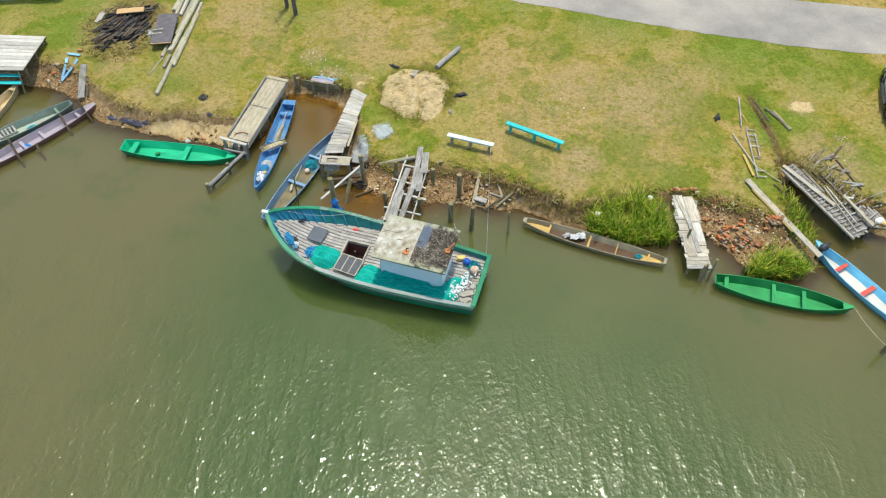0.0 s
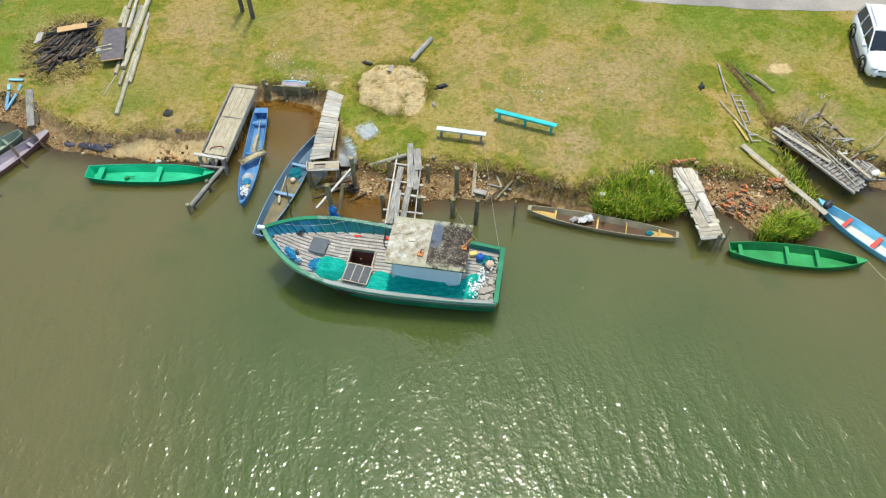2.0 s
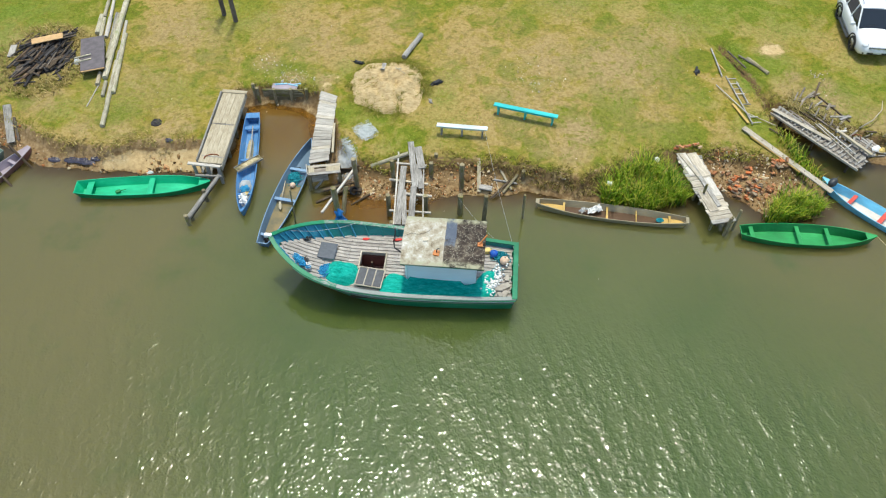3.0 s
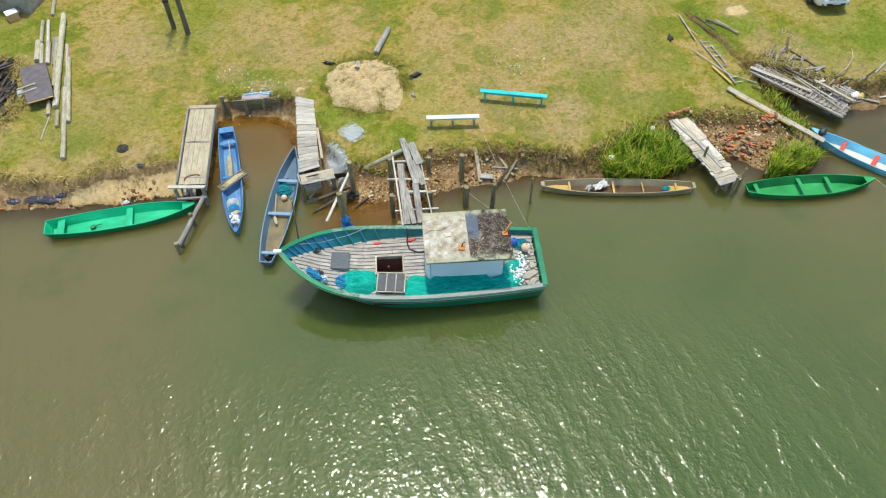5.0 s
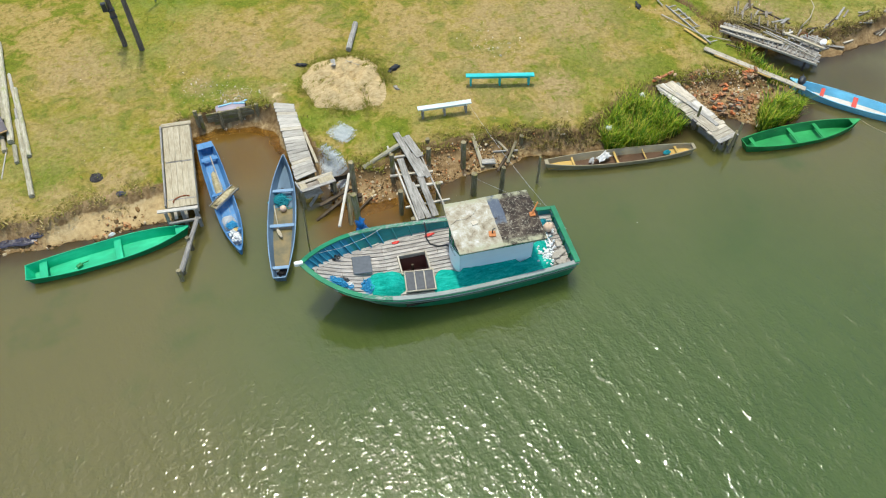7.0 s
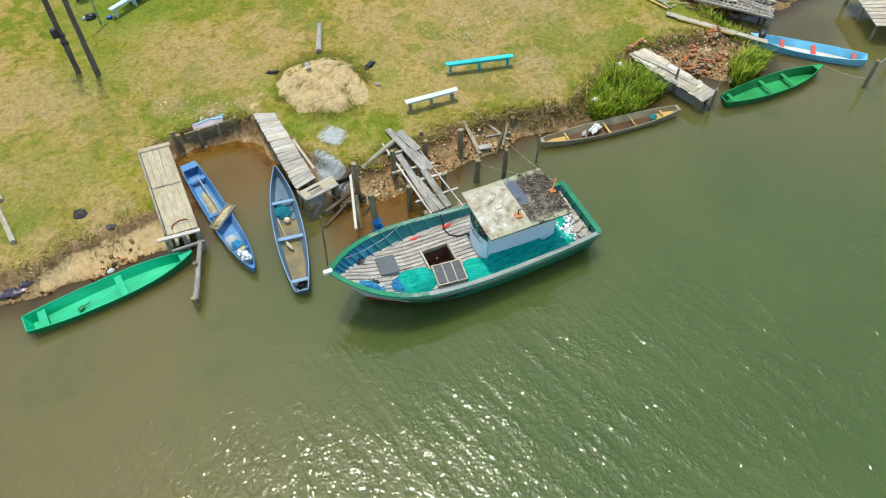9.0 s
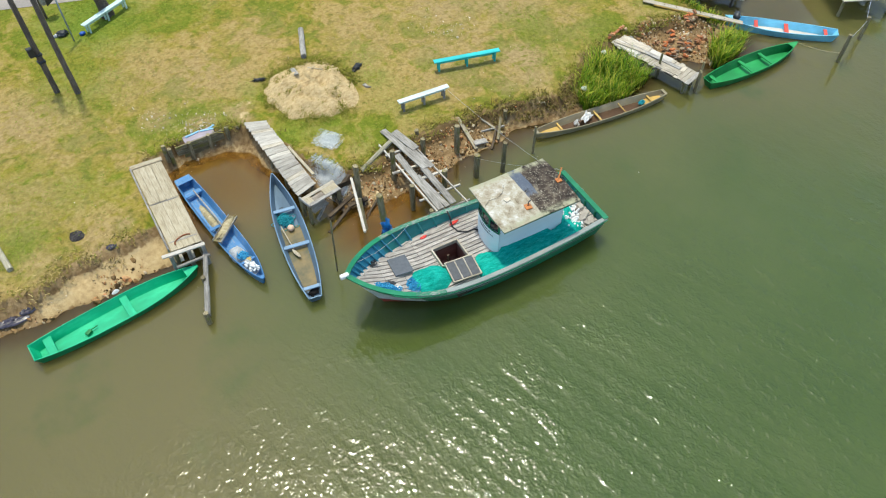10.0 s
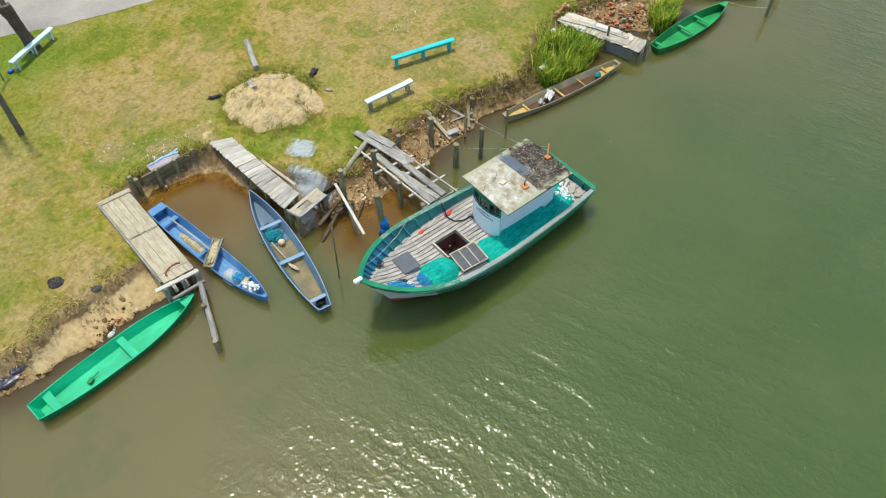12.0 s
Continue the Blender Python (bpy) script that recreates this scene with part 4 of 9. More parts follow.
def heap(name, x, y, z, outline, h, mat, label, category, rz=0.0, seed=1, n=34, rough=0.25, freq=3.0, fold=0.0):
    """A soft heap (net, sand): a closed mound over a rounded plan; outline: half sizes rx, ry and squareness."""
    rx, ry, sq = outline
    vs, fs = [], []
    rings = 16
    for i in range(rings + 1):
        q = i / rings
        for k in range(n):
            a = 2 * math.pi * k / n
            ca, sa = math.cos(a), math.sin(a)
            rad = (abs(ca) ** sq + abs(sa) ** sq) ** (-1 / sq)
            rad *= 1 + 0.16 * noise.noise((ca * 1.6 + seed, sa * 1.6, 3.0)) + 0.10 * noise.noise((ca * 4 + seed, sa * 4, 6.0))
            px, py = ca * rad * rx * q, sa * rad * ry * q
            base = (1 - q ** 2.2)
            bumpy = noise.noise((px * freq + seed, py * freq, 1.0)) * rough + noise.noise((px * freq * 2.7, py * freq * 2.7 + seed, 5.0)) * rough * 0.45
            if fold:
                bumpy += fold * math.sin(px * 9 + 3 * noise.noise((px * 2, py * 2, seed)))
            vs.append((px, py, max(0.0, h * base * (1 + bumpy) + 0.02 * (1 - q)) - (0.03 if i == rings else 0)))
    for i in range(rings):
        for k in range(n):
            a, b = i * n + k, i * n + (k + 1) % n
            fs.append((a, a + n, b + n, b))
    fs.append(tuple(rings * n + k for k in range(n)))
    ob = new(name, mesh_from(name, vs, fs, mat, smooth=True))
    ob.matrix_basis = pose(x, y, z, 0, 0, rz)
    return tagged(ob, label, category)


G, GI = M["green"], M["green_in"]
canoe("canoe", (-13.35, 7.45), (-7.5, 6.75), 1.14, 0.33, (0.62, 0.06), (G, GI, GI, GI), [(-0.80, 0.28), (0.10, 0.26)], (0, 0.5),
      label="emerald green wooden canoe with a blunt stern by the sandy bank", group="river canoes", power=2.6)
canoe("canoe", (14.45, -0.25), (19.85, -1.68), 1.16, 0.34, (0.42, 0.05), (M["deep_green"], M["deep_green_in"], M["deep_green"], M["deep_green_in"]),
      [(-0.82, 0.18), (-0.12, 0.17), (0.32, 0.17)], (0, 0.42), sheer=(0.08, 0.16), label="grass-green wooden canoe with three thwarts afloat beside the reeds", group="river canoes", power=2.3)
canoe("canoe", (6.42, 2.95), (12.55, 0.66), 0.86, 0.27, (0.30, 0.38), (M["canoe_grey"], M["canoe_grey"], M["canoe_grey"], M["rust_in"]), [(-0.62, 0.09), (-0.05, 0.09), (0.33, 0.05), (0.76, 0.10)], (0.16, 0.12),
      draft=0.06, sheer=(0.12, 0.10), label="old grey and faded yellow canoe with a rusty wet bilge", group="river canoes", power=2.4, rail=M["canoe_grey"], lining=M["yellow_old"])
canoe("canoe", (-5.52, 11.0), (-6.17, 4.62), 0.86, 0.30, (0.72, 0.10), (M["blue"], M["blue_in"], M["blue_in"], M["blue_in"]), [(-0.72, 0.22), (-0.06, 0.14), (0.62, 0.10)], (0.34, 0.18),
      sheer=(0.10, 0.14), label="narrow blue canoe full of nets moored in the little basin", group="river canoes", power=3.2)
slate, s_half, s_top, s_low = canoe("canoe", (-5.37, 2.72), (-2.88, 8.62), 1.10, 0.31, (0.42, 0.05), (M["slate"], M["slate_rail"], M["slate_in"], M["slate_in"]), [(-0.82, 0.14), (-0.16, 0.16), (0.42, 0.15)], (0, 0),
      sheer=(0.10, 0.16), label="slate-blue canoe half full of rain water beside the jetty", group="river canoes", power=2.3)
canoe("canoe", (19.3, 1.85), (22.05, -2.65), 1.02, 0.33, (0.06, 0.50), (M["sky_blue"], M["sky_blue"], M["sky_blue"], M["cream"]), [(-0.42, 0.17), (0.12, 0.20), (0.80, 0.16)], (0.55, 0.0),
      sheer=(0.20, 0.10), lining=M["coral"], label="sky-blue canoe with coral red thwarts and a cream floor", group="river canoes", power=2.3)
canoe("canoe", (-15.75, 10.55), (-20.6, 5.0), 0.92, 0.30, (0.25, 0.3), (M["brick_red_hull"], M["mauve"], M["mauve"], M["mauve"]), [(-0.72, 0.16), (-0.18, 0.16), (0.1, 0.16), (0.6, 0.2)], (0.7, 0.5),
      label="mauve-grey canoe with a red-brown hull moored to the bank", group="river canoes", power=2.6)
canoe("canoe", (-17.0, 10.6), (-21.4, 6.6), 1.0, 0.33, (0.40, 0.3), (M["sage"], M["sage"], M["sage"], M["sage_in"]), [(-0.72, 0.14), (0.02, 0.15), (0.6, 0.2)], (0, 0.4),
      label="sage green canoe with a pale floor lying beside the mauve one", group="river canoes", power=2.6)
canoe("canoe", (-20.45, 12.0), (-21.6, 6.9), 0.9, 0.34, (0.12, 0.3), (M["ochre"], M["ochre"], M["ochre"], M["ochre"]), [(-0.3, 0.14)], (0.5, 0.3),
      label="ochre canoe with its bow under the plank pier", group="river canoes")
# rain water standing in the slate canoe
bm = bmesh.new()
ring = []
for i in range(13):
    s = -0.80 + 0.98 * i / 12
    ring.append((s * 3.2, s_half(s) * 0.735))
vv = [bm.verts.new((x, y, 0.05)) for x, y in ring] + [bm.verts.new((x, -y, 0.05)) for x, y in reversed(ring)]
bm.faces.new(vv)
part("bilge_water", bm, M["bilge"], slate, "brown rain water in the bilge")

# ---- the fishing boat ----
BOAT = thing("fishing_boat", -4.77, 1.51, 0.0, -15.7, "green wooden fishing boat with a small wheelhouse and weathered deck", "boat")
# stations along the rail: x, half beam at the rail, rail height
RAIL = [(0.0, 0.05, 2.20), (0.25, 0.36, 2.08), (0.6, 0.70, 1.94), (1.1, 1.06, 1.78), (1.8, 1.40, 1.60), (2.8, 1.63, 1.42), (4.0, 1.69, 1.27), (5.4, 1.67, 1.17), (7.0, 1.58, 1.10), (8.4, 1.48, 1.07), (9.6, 1.36, 1.07)]
# the same stations at the water: x, half beam
FLOAT = [(1.2, 0.03), (1.45, 0.15), (1.7, 0.30), (2.1, 0.52), (2.6, 0.80), (3.3, 1.08), (4.3, 1.27), (5.5, 1.33), (7.0, 1.28), (8.4, 1.20), (9.45, 1.10)]
DECK = 0.82


def spline(table, n):
    """Smoothly resampled rows of a table."""
    tab = np.array(table, float)
    k = np.arange(len(tab))
    q = np.linspace(0, len(tab) - 1, n)
    out = []
    for c in range(tab.shape[1]):
        y = tab[:, c]
        m = np.gradient(y)
        i = np.clip(q.astype(int), 0, len(tab) - 2)
        u = q - i
        out.append((2 * u**3 - 3 * u**2 + 1) * y[i] + (u**3 - 2 * u**2 + u) * m[i] + (-2 * u**3 + 3 * u**2) * y[i + 1] + (u**3 - u**2) * m[i + 1])
    return np.stack(out, -1)


NS = 41
R_, F_ = spline(RAIL, NS), spline(FLOAT, NS)


def skin(i, q):
    """A point on the outer planking: q 0 at the rail, 1 at the water, 1.5 under it."""
    xr, br, zr = R_[i]
    xf, bf = F_[i]
    if q <= 1:
        e = q ** 1.25
        return Vector((xr + (xf - xr) * q, br + (bf - br) * e, zr * (1 - q)))
    k = q - 1
    return Vector((xf + 0.25 * k * (1 - i / NS), bf * (1 - k * 1.3), -0.7 * k))


def half_at(x, inset=0.0):
    """Inner half beam at the rail for a given x."""
    return float(np.interp(x, R_[:, 0], R_[:, 1])) - inset


def rail_z(x):
    return float(np.interp(x, R_[:, 0], R_[:, 2]))


def deck_z(x):
    """The deck rises a little towards the bow."""
    return DECK + 1.12 * max(0.0, 1 - x / 3.2) ** 2


DECK_LINE = np.array([(p.x, p.y) for p in (skin(i, (R_[i][2] - deck_z(R_[i][0] + 0.3)) / R_[i][2]) for i in range(NS))])


def deck_half(x):
    """Half beam of the deck, where the flared side has come in a little."""
    return max(0.0, float(np.interp(x, DECK_LINE[:, 0], DECK_LINE[:, 1])) - 0.05)


def hull_band(name, q0, q1, mat, i0=0, i1=NS - 1, steps=3, push=0.0, label=""):
    for sg in (-1, 1):
        vs, fs = [], []
        for i in range(i0, i1 + 1):
            for k in range(steps + 1):
                p = skin(i, q0 + (q1 - q0) * k / steps)
                vs.append((p.x, sg * (p.y + push), p.z))
        n = steps + 1
        for i in range(i1 - i0):
            for k in range(steps):
                f = (i * n + k, (i + 1) * n + k, (i + 1) * n + k + 1, i * n + k + 1)
                fs.append(f if sg < 0 else f[::-1])
        piece(name, mesh_from(name, vs, fs, mat, smooth=True), BOAT, label=label)


hull_band("upper_strake", 0.0, 0.30, M["boat_green"], 0, 16)
hull_band("upper_strake", 0.0, 0.26, M["hull_white"], 16, NS - 1, label="worn whitish upper planking")
hull_band("bow_strake", 0.30, 0.86, M["hull_white"], 0, 16, label="white painted bow planking")
hull_band("lower_strake", 0.26, 0.88, M["boat_green"], 16, NS - 1)
hull_band("bottom", 0.86, 1.5, M["red_paint"], 0, 16, label="red bottom paint")
hull_band("bottom", 0.88, 1.5, M["red_paint"], 16, NS - 1, label="red bottom paint")
hull_band("rubbing_strake", 0.24, 0.31, M["grey_rail"], 14, NS - 1, steps=1, push=0.035, label="grey worn rubbing strake")
# transom
bm = bmesh.new()
pts = [skin(NS - 1, q) for q in (0, 0.33, 0.66, 1.0, 1.4)]
left = [bm.verts.new((p.x, -p.y, p.z)) for p in pts]
right = [bm.verts.new((p.x, p.y, p.z)) for p in pts]
for k in range(4):
    bm.faces.new((left[k], right[k], right[k + 1], left[k + 1]))
part("transom", bm, M["boat_green"], BOAT)


def rail_strip(name, i0, i1, mat, w, th, inset=0.0, lift=0.0, label="", sides=(-1, 1)):
    """A flat capping along both rails."""
    for sg in sides:
        vs, fs = [], []
        for i in range(i0, i1 + 1):
            x, b, z = R_[i]
            a, c = R_[max(i - 1, 0)], R_[min(i + 1, NS - 1)]
            t = Vector((c[0] - a[0], c[1] - a[1])).normalized()
            nx, ny = -t.y, t.x
            o, n_ = 0.05 - inset, w - 0.05 + inset
            for (d, zz) in ((o, z + lift), (o, z + th + lift), (-n_, z + th + lift), (-n_, z + lift)):
                yy = max(0.0, b + ny * d)
                vs.append((x + nx * d, sg * yy, zz))
        for i in range(i1 - i0):
            for k in range(4):
                f = (i * 4 + k, i * 4 + (k + 1) % 4, (i + 1) * 4 + (k + 1) % 4, (i + 1) * 4 + k)
                fs.append(f if sg > 0 else f[::-1])
        fs += [(0, 1, 2, 3), tuple((i1 - i0) * 4 + k for k in (3, 2, 1, 0))]
        piece(name, mesh_from(name, vs, fs, mat), BOAT, label=label)


rail_strip("rail_cap", 0, 16, M["boat_green"], 0.17, 0.05)
rail_strip("rail_cap", 16, 20, M["rail_worn"], 0.165, 0.05, label="green rail capping worn to the wood")
rail_strip("rail_cap", 20, NS - 1, M["grey_rail"], 0.16, 0.05, label="bare grey rail capping", sides=(-1,))
rail_strip("rail_cap", 20, 31, M["rail_worn"], 0.16, 0.05, sides=(1,), label="green rail capping worn to the wood")
rail_strip("rail_cap", 31, NS - 1, M["boat_green"], 0.16, 0.05, sides=(1,))
rail_strip("rail_edge", 12, NS - 1, M["boat_green"], 0.05, 0.03, inset=-0.03, lift=-0.03)
bm = box_bm(0.20, 2.78, 0.07, (9.56, 0, 1.125), 0.012)
part("stern_rail", bm, M["boat_green"], BOAT)
bm = box_bm(0.30, 0.15, 0.16, (-0.06, 0, 2.24), 0.03)
part("stem_head", bm, M["white_foam"], BOAT, "white painted stem head")

# inner bulwark and its frames
for sg in (-1, 1):
    for (i0, i1, mt, nm) in ((0, 15, M["teal_blue"], "bulwark"), (15, NS - 1, M["teal"], "bulwark")):
        vs, fs = [], []
        for i in range(i0, i1 + 1):
            x, b, z = R_[i]
            vs.append((x + (0.06 if i == 0 else 0), sg * max(0.0, b - 0.06), z))
            vs.append((float(DECK_LINE[i][0]) + (0.05 if i == 0 else 0), sg * max(0.0, float(DECK_LINE[i][1]) - 0.045), deck_z(float(DECK_LINE[i][0])) - 0.01))
        for i in range(i1 - i0):
            f = (2 * i, 2 * i + 1, 2 * i + 3, 2 * i + 2)
            fs.append(f if sg < 0 else f[::-1])
        piece(nm, mesh_from(nm, vs, fs, mt, smooth=True), BOAT)
    for i in range(4, NS - 1, 2):
        (xr, br, zr), (xd, yd) = R_[i], DECK_LINE[i]
        board("frame", (xd, sg * (yd - 0.075), deck_z(xd) - 0.02), (xr, sg * (br - 0.10), zr - 0.005), 0.055, 0.05, M["teal_blue"] if xr < 3.2 else M["teal"], BOAT)
bm = box_bm(0.05, 2.5, 0.34, (9.50, 0, 0.94), 0.008)
part("stern_bulwark", bm, M["teal"], BOAT)
for y in (-0.9, -0.3, 0.3, 0.9):
    board("frame", (9.44, y, DECK - 0.02), (9.44, y, 1.09), 0.06, 0.05, M["boat_green"], BOAT)

# deck planks, laid lengthwise round the hatch
HX0, HX1, HY0, HY1 = 3.42, 4.38, -0.28, 0.50


def deck_planks():
    w, r = 0.168, random.Random(3)
    y = -1.6
    while y < 1.6:
        yc = y + w / 2
        xs = [x for x in np.arange(0.45, 9.46, 0.05) if deck_half(x) > abs(yc) + w * 0.30]
        if xs:
            x0, x1 = xs[0], xs[-1]
            cuts = [x0]
            c = x0 + r.uniform(1.2, 2.6)
            while c < x1 - 0.8:
                cuts.append(c)
                c += r.uniform(1.6, 3.0)
            cuts += [x1] + [c for c in (1.3, 2.0, 2.9) if x0 + 0.1 < c < x1]
            cuts.sort()
            spans = []
            for a, b in zip(cuts, cuts[1:]):
                if HY0 - w / 2 < yc < HY1 + w / 2:
                    if a < HX0:
                        spans.append((a, min(b, HX0)))
                    if b > HX1:
                        spans.append((max(a, HX1), b))
                    if a >= HX0 and b <= HX1:
                        continue
                else:
                    spans.append((a, b))
            for a, b in spans:
                if b - a > 0.08:
                    board("deck_plank", (a + 0.006, yc, deck_z(a) - 0.03 + r.uniform(-0.003, 0.003)), (b - 0.006, yc, deck_z(b) - 0.03 + r.uniform(-0.003, 0.003)), w - 0.024, 0.035, M["deck_wood"], BOAT)
        y += w


deck_planks()
# margin plank along the edge of the deck
for sg in (-1, 1):
    vs, fs = [], []
    for i in range(1, NS):
        x, y = float(DECK_LINE[i][0]), float(DECK_LINE[i][1])
        for d, dz in ((0.03, 0.012), (0.17, 0.012), (0.17, -0.02)):
            vs.append((x + (0.10 if i < 3 and d > 0.1 else 0.0), sg * max(0.0, y - d), deck_z(x) + dz))
    for i in range(NS - 2):
        for k in range(2):
            f = (i * 3 + k, i * 3 + k + 1, (i + 1) * 3 + k + 1, (i + 1) * 3 + k)
            fs.append(f if sg > 0 else f[::-1])
    piece("margin_plank", mesh_from("margin_plank", vs, fs, M["deck_wood"]), BOAT)
# dark sheet under the deck as painted shade, so that the seams between the planks stay black
vs, fs = [], []
xs = np.linspace(0.55, 9.46, 46)
for x in xs:
    vs += [(x, -deck_half(x), deck_z(x) - 0.05), (x, deck_half(x), deck_z(x) - 0.05)]
under = []
for i in range(len(xs) - 1):
    if xs[i + 1] < HX0 + 0.05 or xs[i] > HX1 - 0.05:
        under.append((2 * i, 2 * i + 2, 2 * i + 3, 2 * i + 1))
for ya, yb in ((-1.6, HY0), (HY1, 1.6)):
    k = len(vs)
    vs += [(HX0 - 0.15, ya, DECK - 0.045), (HX1 + 0.15, ya, DECK - 0.045), (HX1 + 0.15, yb, DECK - 0.045), (HX0 - 0.15, yb, DECK - 0.045)]
    under.append((k, k + 1, k + 2, k + 3))
piece("under_deck", mesh_from("under_deck", vs, under, M["dark_wood"]), BOAT, label="dark sheet under the deck planks standing in for shade in the seams")
# the hold
bm = box_bm(HX1 - HX0 + 0.1, HY1 - HY0 + 0.1, 0.75, ((HX0 + HX1) / 2, (HY0 + HY1) / 2, DECK - 0.42), 0)
bmesh.ops.delete(bm, geom=[f for f in bm.faces if f.normal.z > 0.5], context="FACES")
part("hold", bm, M["brick_red_hull"], BOAT, "dark open hold")
board("hold_post", (3.85, 0.1, DECK - 0.75), (3.85, 0.12, DECK - 0.02), 0.08, 0.07, M["dark_wood"], BOAT)
for (a, b) in (((HX0 - 0.03, HY0 - 0.04), (HX0 - 0.03, HY1 + 0.04)), ((HX1 + 0.03, HY0 - 0.04), (HX1 + 0.03, HY1 + 0.04)), ((HX0, HY0 - 0.03), (HX1, HY0 - 0.03)), ((HX0, HY1 + 0.03), (HX1, HY1 + 0.03))):
    board("coaming", (*a, DECK - 0.01), (*b, DECK - 0.01), 0.06, 0.17, M["pale_wood"], BOAT)

# wheelhouse
CAB0, CAB1, CW, CTOP = 5.38, 8.05, 0.70, 2.50
cabin = new("wheelhouse")
cabin.parent = BOAT
cabin.matrix_basis = pose(0, 0, DECK)
H = CTOP - DECK
# curved front wall with window openings, side walls, back wall
def wall_strip(name, pts, z0, z1, mat, parent, th=0.035, label=""):
    vs, fs = [], []
    n = len(pts)
    for (x, y, nx, ny) in pts:
        for (d, z) in ((0, z0), (0, z1), (-th, z1), (-th, z0)):
            vs.append((x + nx * d, y + ny * d, z))
    for i in range(n - 1):
        for k in range(4):
            fs.append((i * 4 + k, i * 4 + (k + 1) % 4, (i + 1) * 4 + (k + 1) % 4, (i + 1) * 4 + k))
    fs += [(0, 1, 2, 3), tuple((n - 1) * 4 + k for k in (3, 2, 1, 0))]
    return piece(name, mesh_from(name, vs, fs, mat), parent, label=label)


def front_pts(y0, y1, n=9):
    out = []
    for i in range(n):
        y = y0 + (y1 - y0) * i / (n - 1)
        out.append((CAB0 - 0.16 * (1 - (y / CW) ** 2), y, -1.0, 0.0))
    return out


WZ0, WZ1 = H - 0.56, H - 0.16
wall_strip("front_wall", front_pts(-CW, CW), 0, WZ0, M["cabin_white"], cabin)
wall_strip("front_head", front_pts(-CW, CW), WZ1, H, M["boat_green"], cabin, label="green painted strip over the windows")
for ya, yb in ((-0.70, -0.63), (-0.26, -0.20), (0.20, 0.26), (0.63, 0.70)):
    wall_strip("window_post", front_pts(ya, yb, 3), WZ0, WZ1, M["boat_green"], cabin)
wall_strip("window_sill", [(x - 0.02, y, a, b) for x, y, a, b in front_pts(-CW, CW)], WZ0 - 0.05, WZ0, M["boat_green"], cabin)
for ya, yb in ((-0.63, -0.26), (-0.20, 0.20), (0.26, 0.63)):
    wall_strip("window_pane", [(x + 0.02, y, a, b) for x, y, a, b in front_pts(ya, yb, 3)], WZ0, WZ1, M["glass"], cabin, th=0.006, label="dark glass pane")
for sg in (-1, 1):
    y = sg * CW
    wall_strip("side_wall", [(CAB0, y, 0, sg * 1.0), (CAB1, y, 0, sg * 1.0)], 0, H - 0.20, M["cabin_white"], cabin)
    wall_strip("side_head", [(CAB0, y, 0, sg * 1.0), (CAB1, y, 0, sg * 1.0)], H - 0.20, H, M["boat_green"], cabin)
    board("side_trim", (CAB0 - 0.02, y * 1.02, H - 0.24), (CAB1, y * 1.02, H - 0.24), 0.03, 0.05, M["boat_green"], cabin)
wall_strip("back_wall", [(CAB1, -CW, 1, 0), (CAB1, CW, 1, 0)], 0, H, M["cabin_white"], cabin)
# unreadable lettering on the wheelhouse front, as bars
r = random.Random(5)
for row, (z, y0, y1, hh) in enumerate(((WZ0 - 0.20, -0.28, 0.22, 0.055), (WZ0 - 0.33, -0.42, 0.40, 0.06))):
    y = y0
    while y < y1:
        w = r.uniform(0.03, 0.055)
        xf = CAB0 - 0.16 * (1 - (y / CW) ** 2) - 0.003
        part("letter_bar", box_bm(0.006, w, hh, (xf, y, z), 0), M["ink"], cabin)
        y += w + 0.03
# roof: a thin cambered board roof with a dark drip edge
RX0, RX1, RW = 5.18, 8.32, 1.17
vs, fs = [], []
nu, nv = 10, 9
for i in range(nu + 1):
    for k in range(nv + 1):
        u, v = i / nu, -1 + 2 * k / nv
        x = RX0 + (RX1 - RX0) * u + (0.05 * v * v if i == 0 else 0)
        vs.append((x - (RX0 + RX1) / 2, RW * v, 0.075 * (1 - v * v) + 0.012 * math.sin(7 * u + 3 * v)))
tp = len(vs)
vs += [(a, b, c - 0.045) for a, b, c in vs[:tp]]
for i in range(nu):
    for k in range(nv):
        a = i * (nv + 1) + k
        fs.append((a, a + nv + 1, a + nv + 2, a + 1))
        fs.append(tuple(tp + q for q in (a, a + 1, a + nv + 2, a + nv + 1)))
for i in range(nu):
    for k in (0, nv):
        a, b = i * (nv + 1) + k, (i + 1) * (nv + 1) + k
        fs.append((a, b, tp + b, tp + a))
for k in range(nv):
    for i in (0, nu):
        a = i * (nv + 1) + k
        fs.append((a, a + 1, tp + a + 1, tp + a))
me = mesh_from("roof", vs, fs, M["cabin_roof"])
bm = bmesh.new(); bm.from_mesh(me); bmesh.ops.recalc_face_normals(bm, faces=bm.faces); bm.to_mesh(me); bm.free()
roof = piece("roof", me, BOAT, pose((RX0 + RX1) / 2, 0, 2.57), "plywood roof, flaking white in front and blackened with mould behind")
for sg in (-1, 1):
    board("roof_edge", (RX0 + 0.05, sg * (RW - 0.02), 2.49), (RX1, sg * (RW - 0.02), 2.49), 0.03, 0.05, M["boat_green"], BOAT)
part("roof_block", box_bm(0.22, 0.18, 0.05, (6.05, -0.02, 2.68), 0.012, turn=Matrix.Rotation(0.2, 4, "Z")), M["pale_wood"], BOAT)
blk = part("roof_block", box_bm(0.24, 0.24, 0.05, (6.52, -0.62, 2.655), 0.012, turn=Matrix.Rotation(-0.15, 4, "Z")), M["orange_block"], BOAT, "orange wooden block with an iron pin")
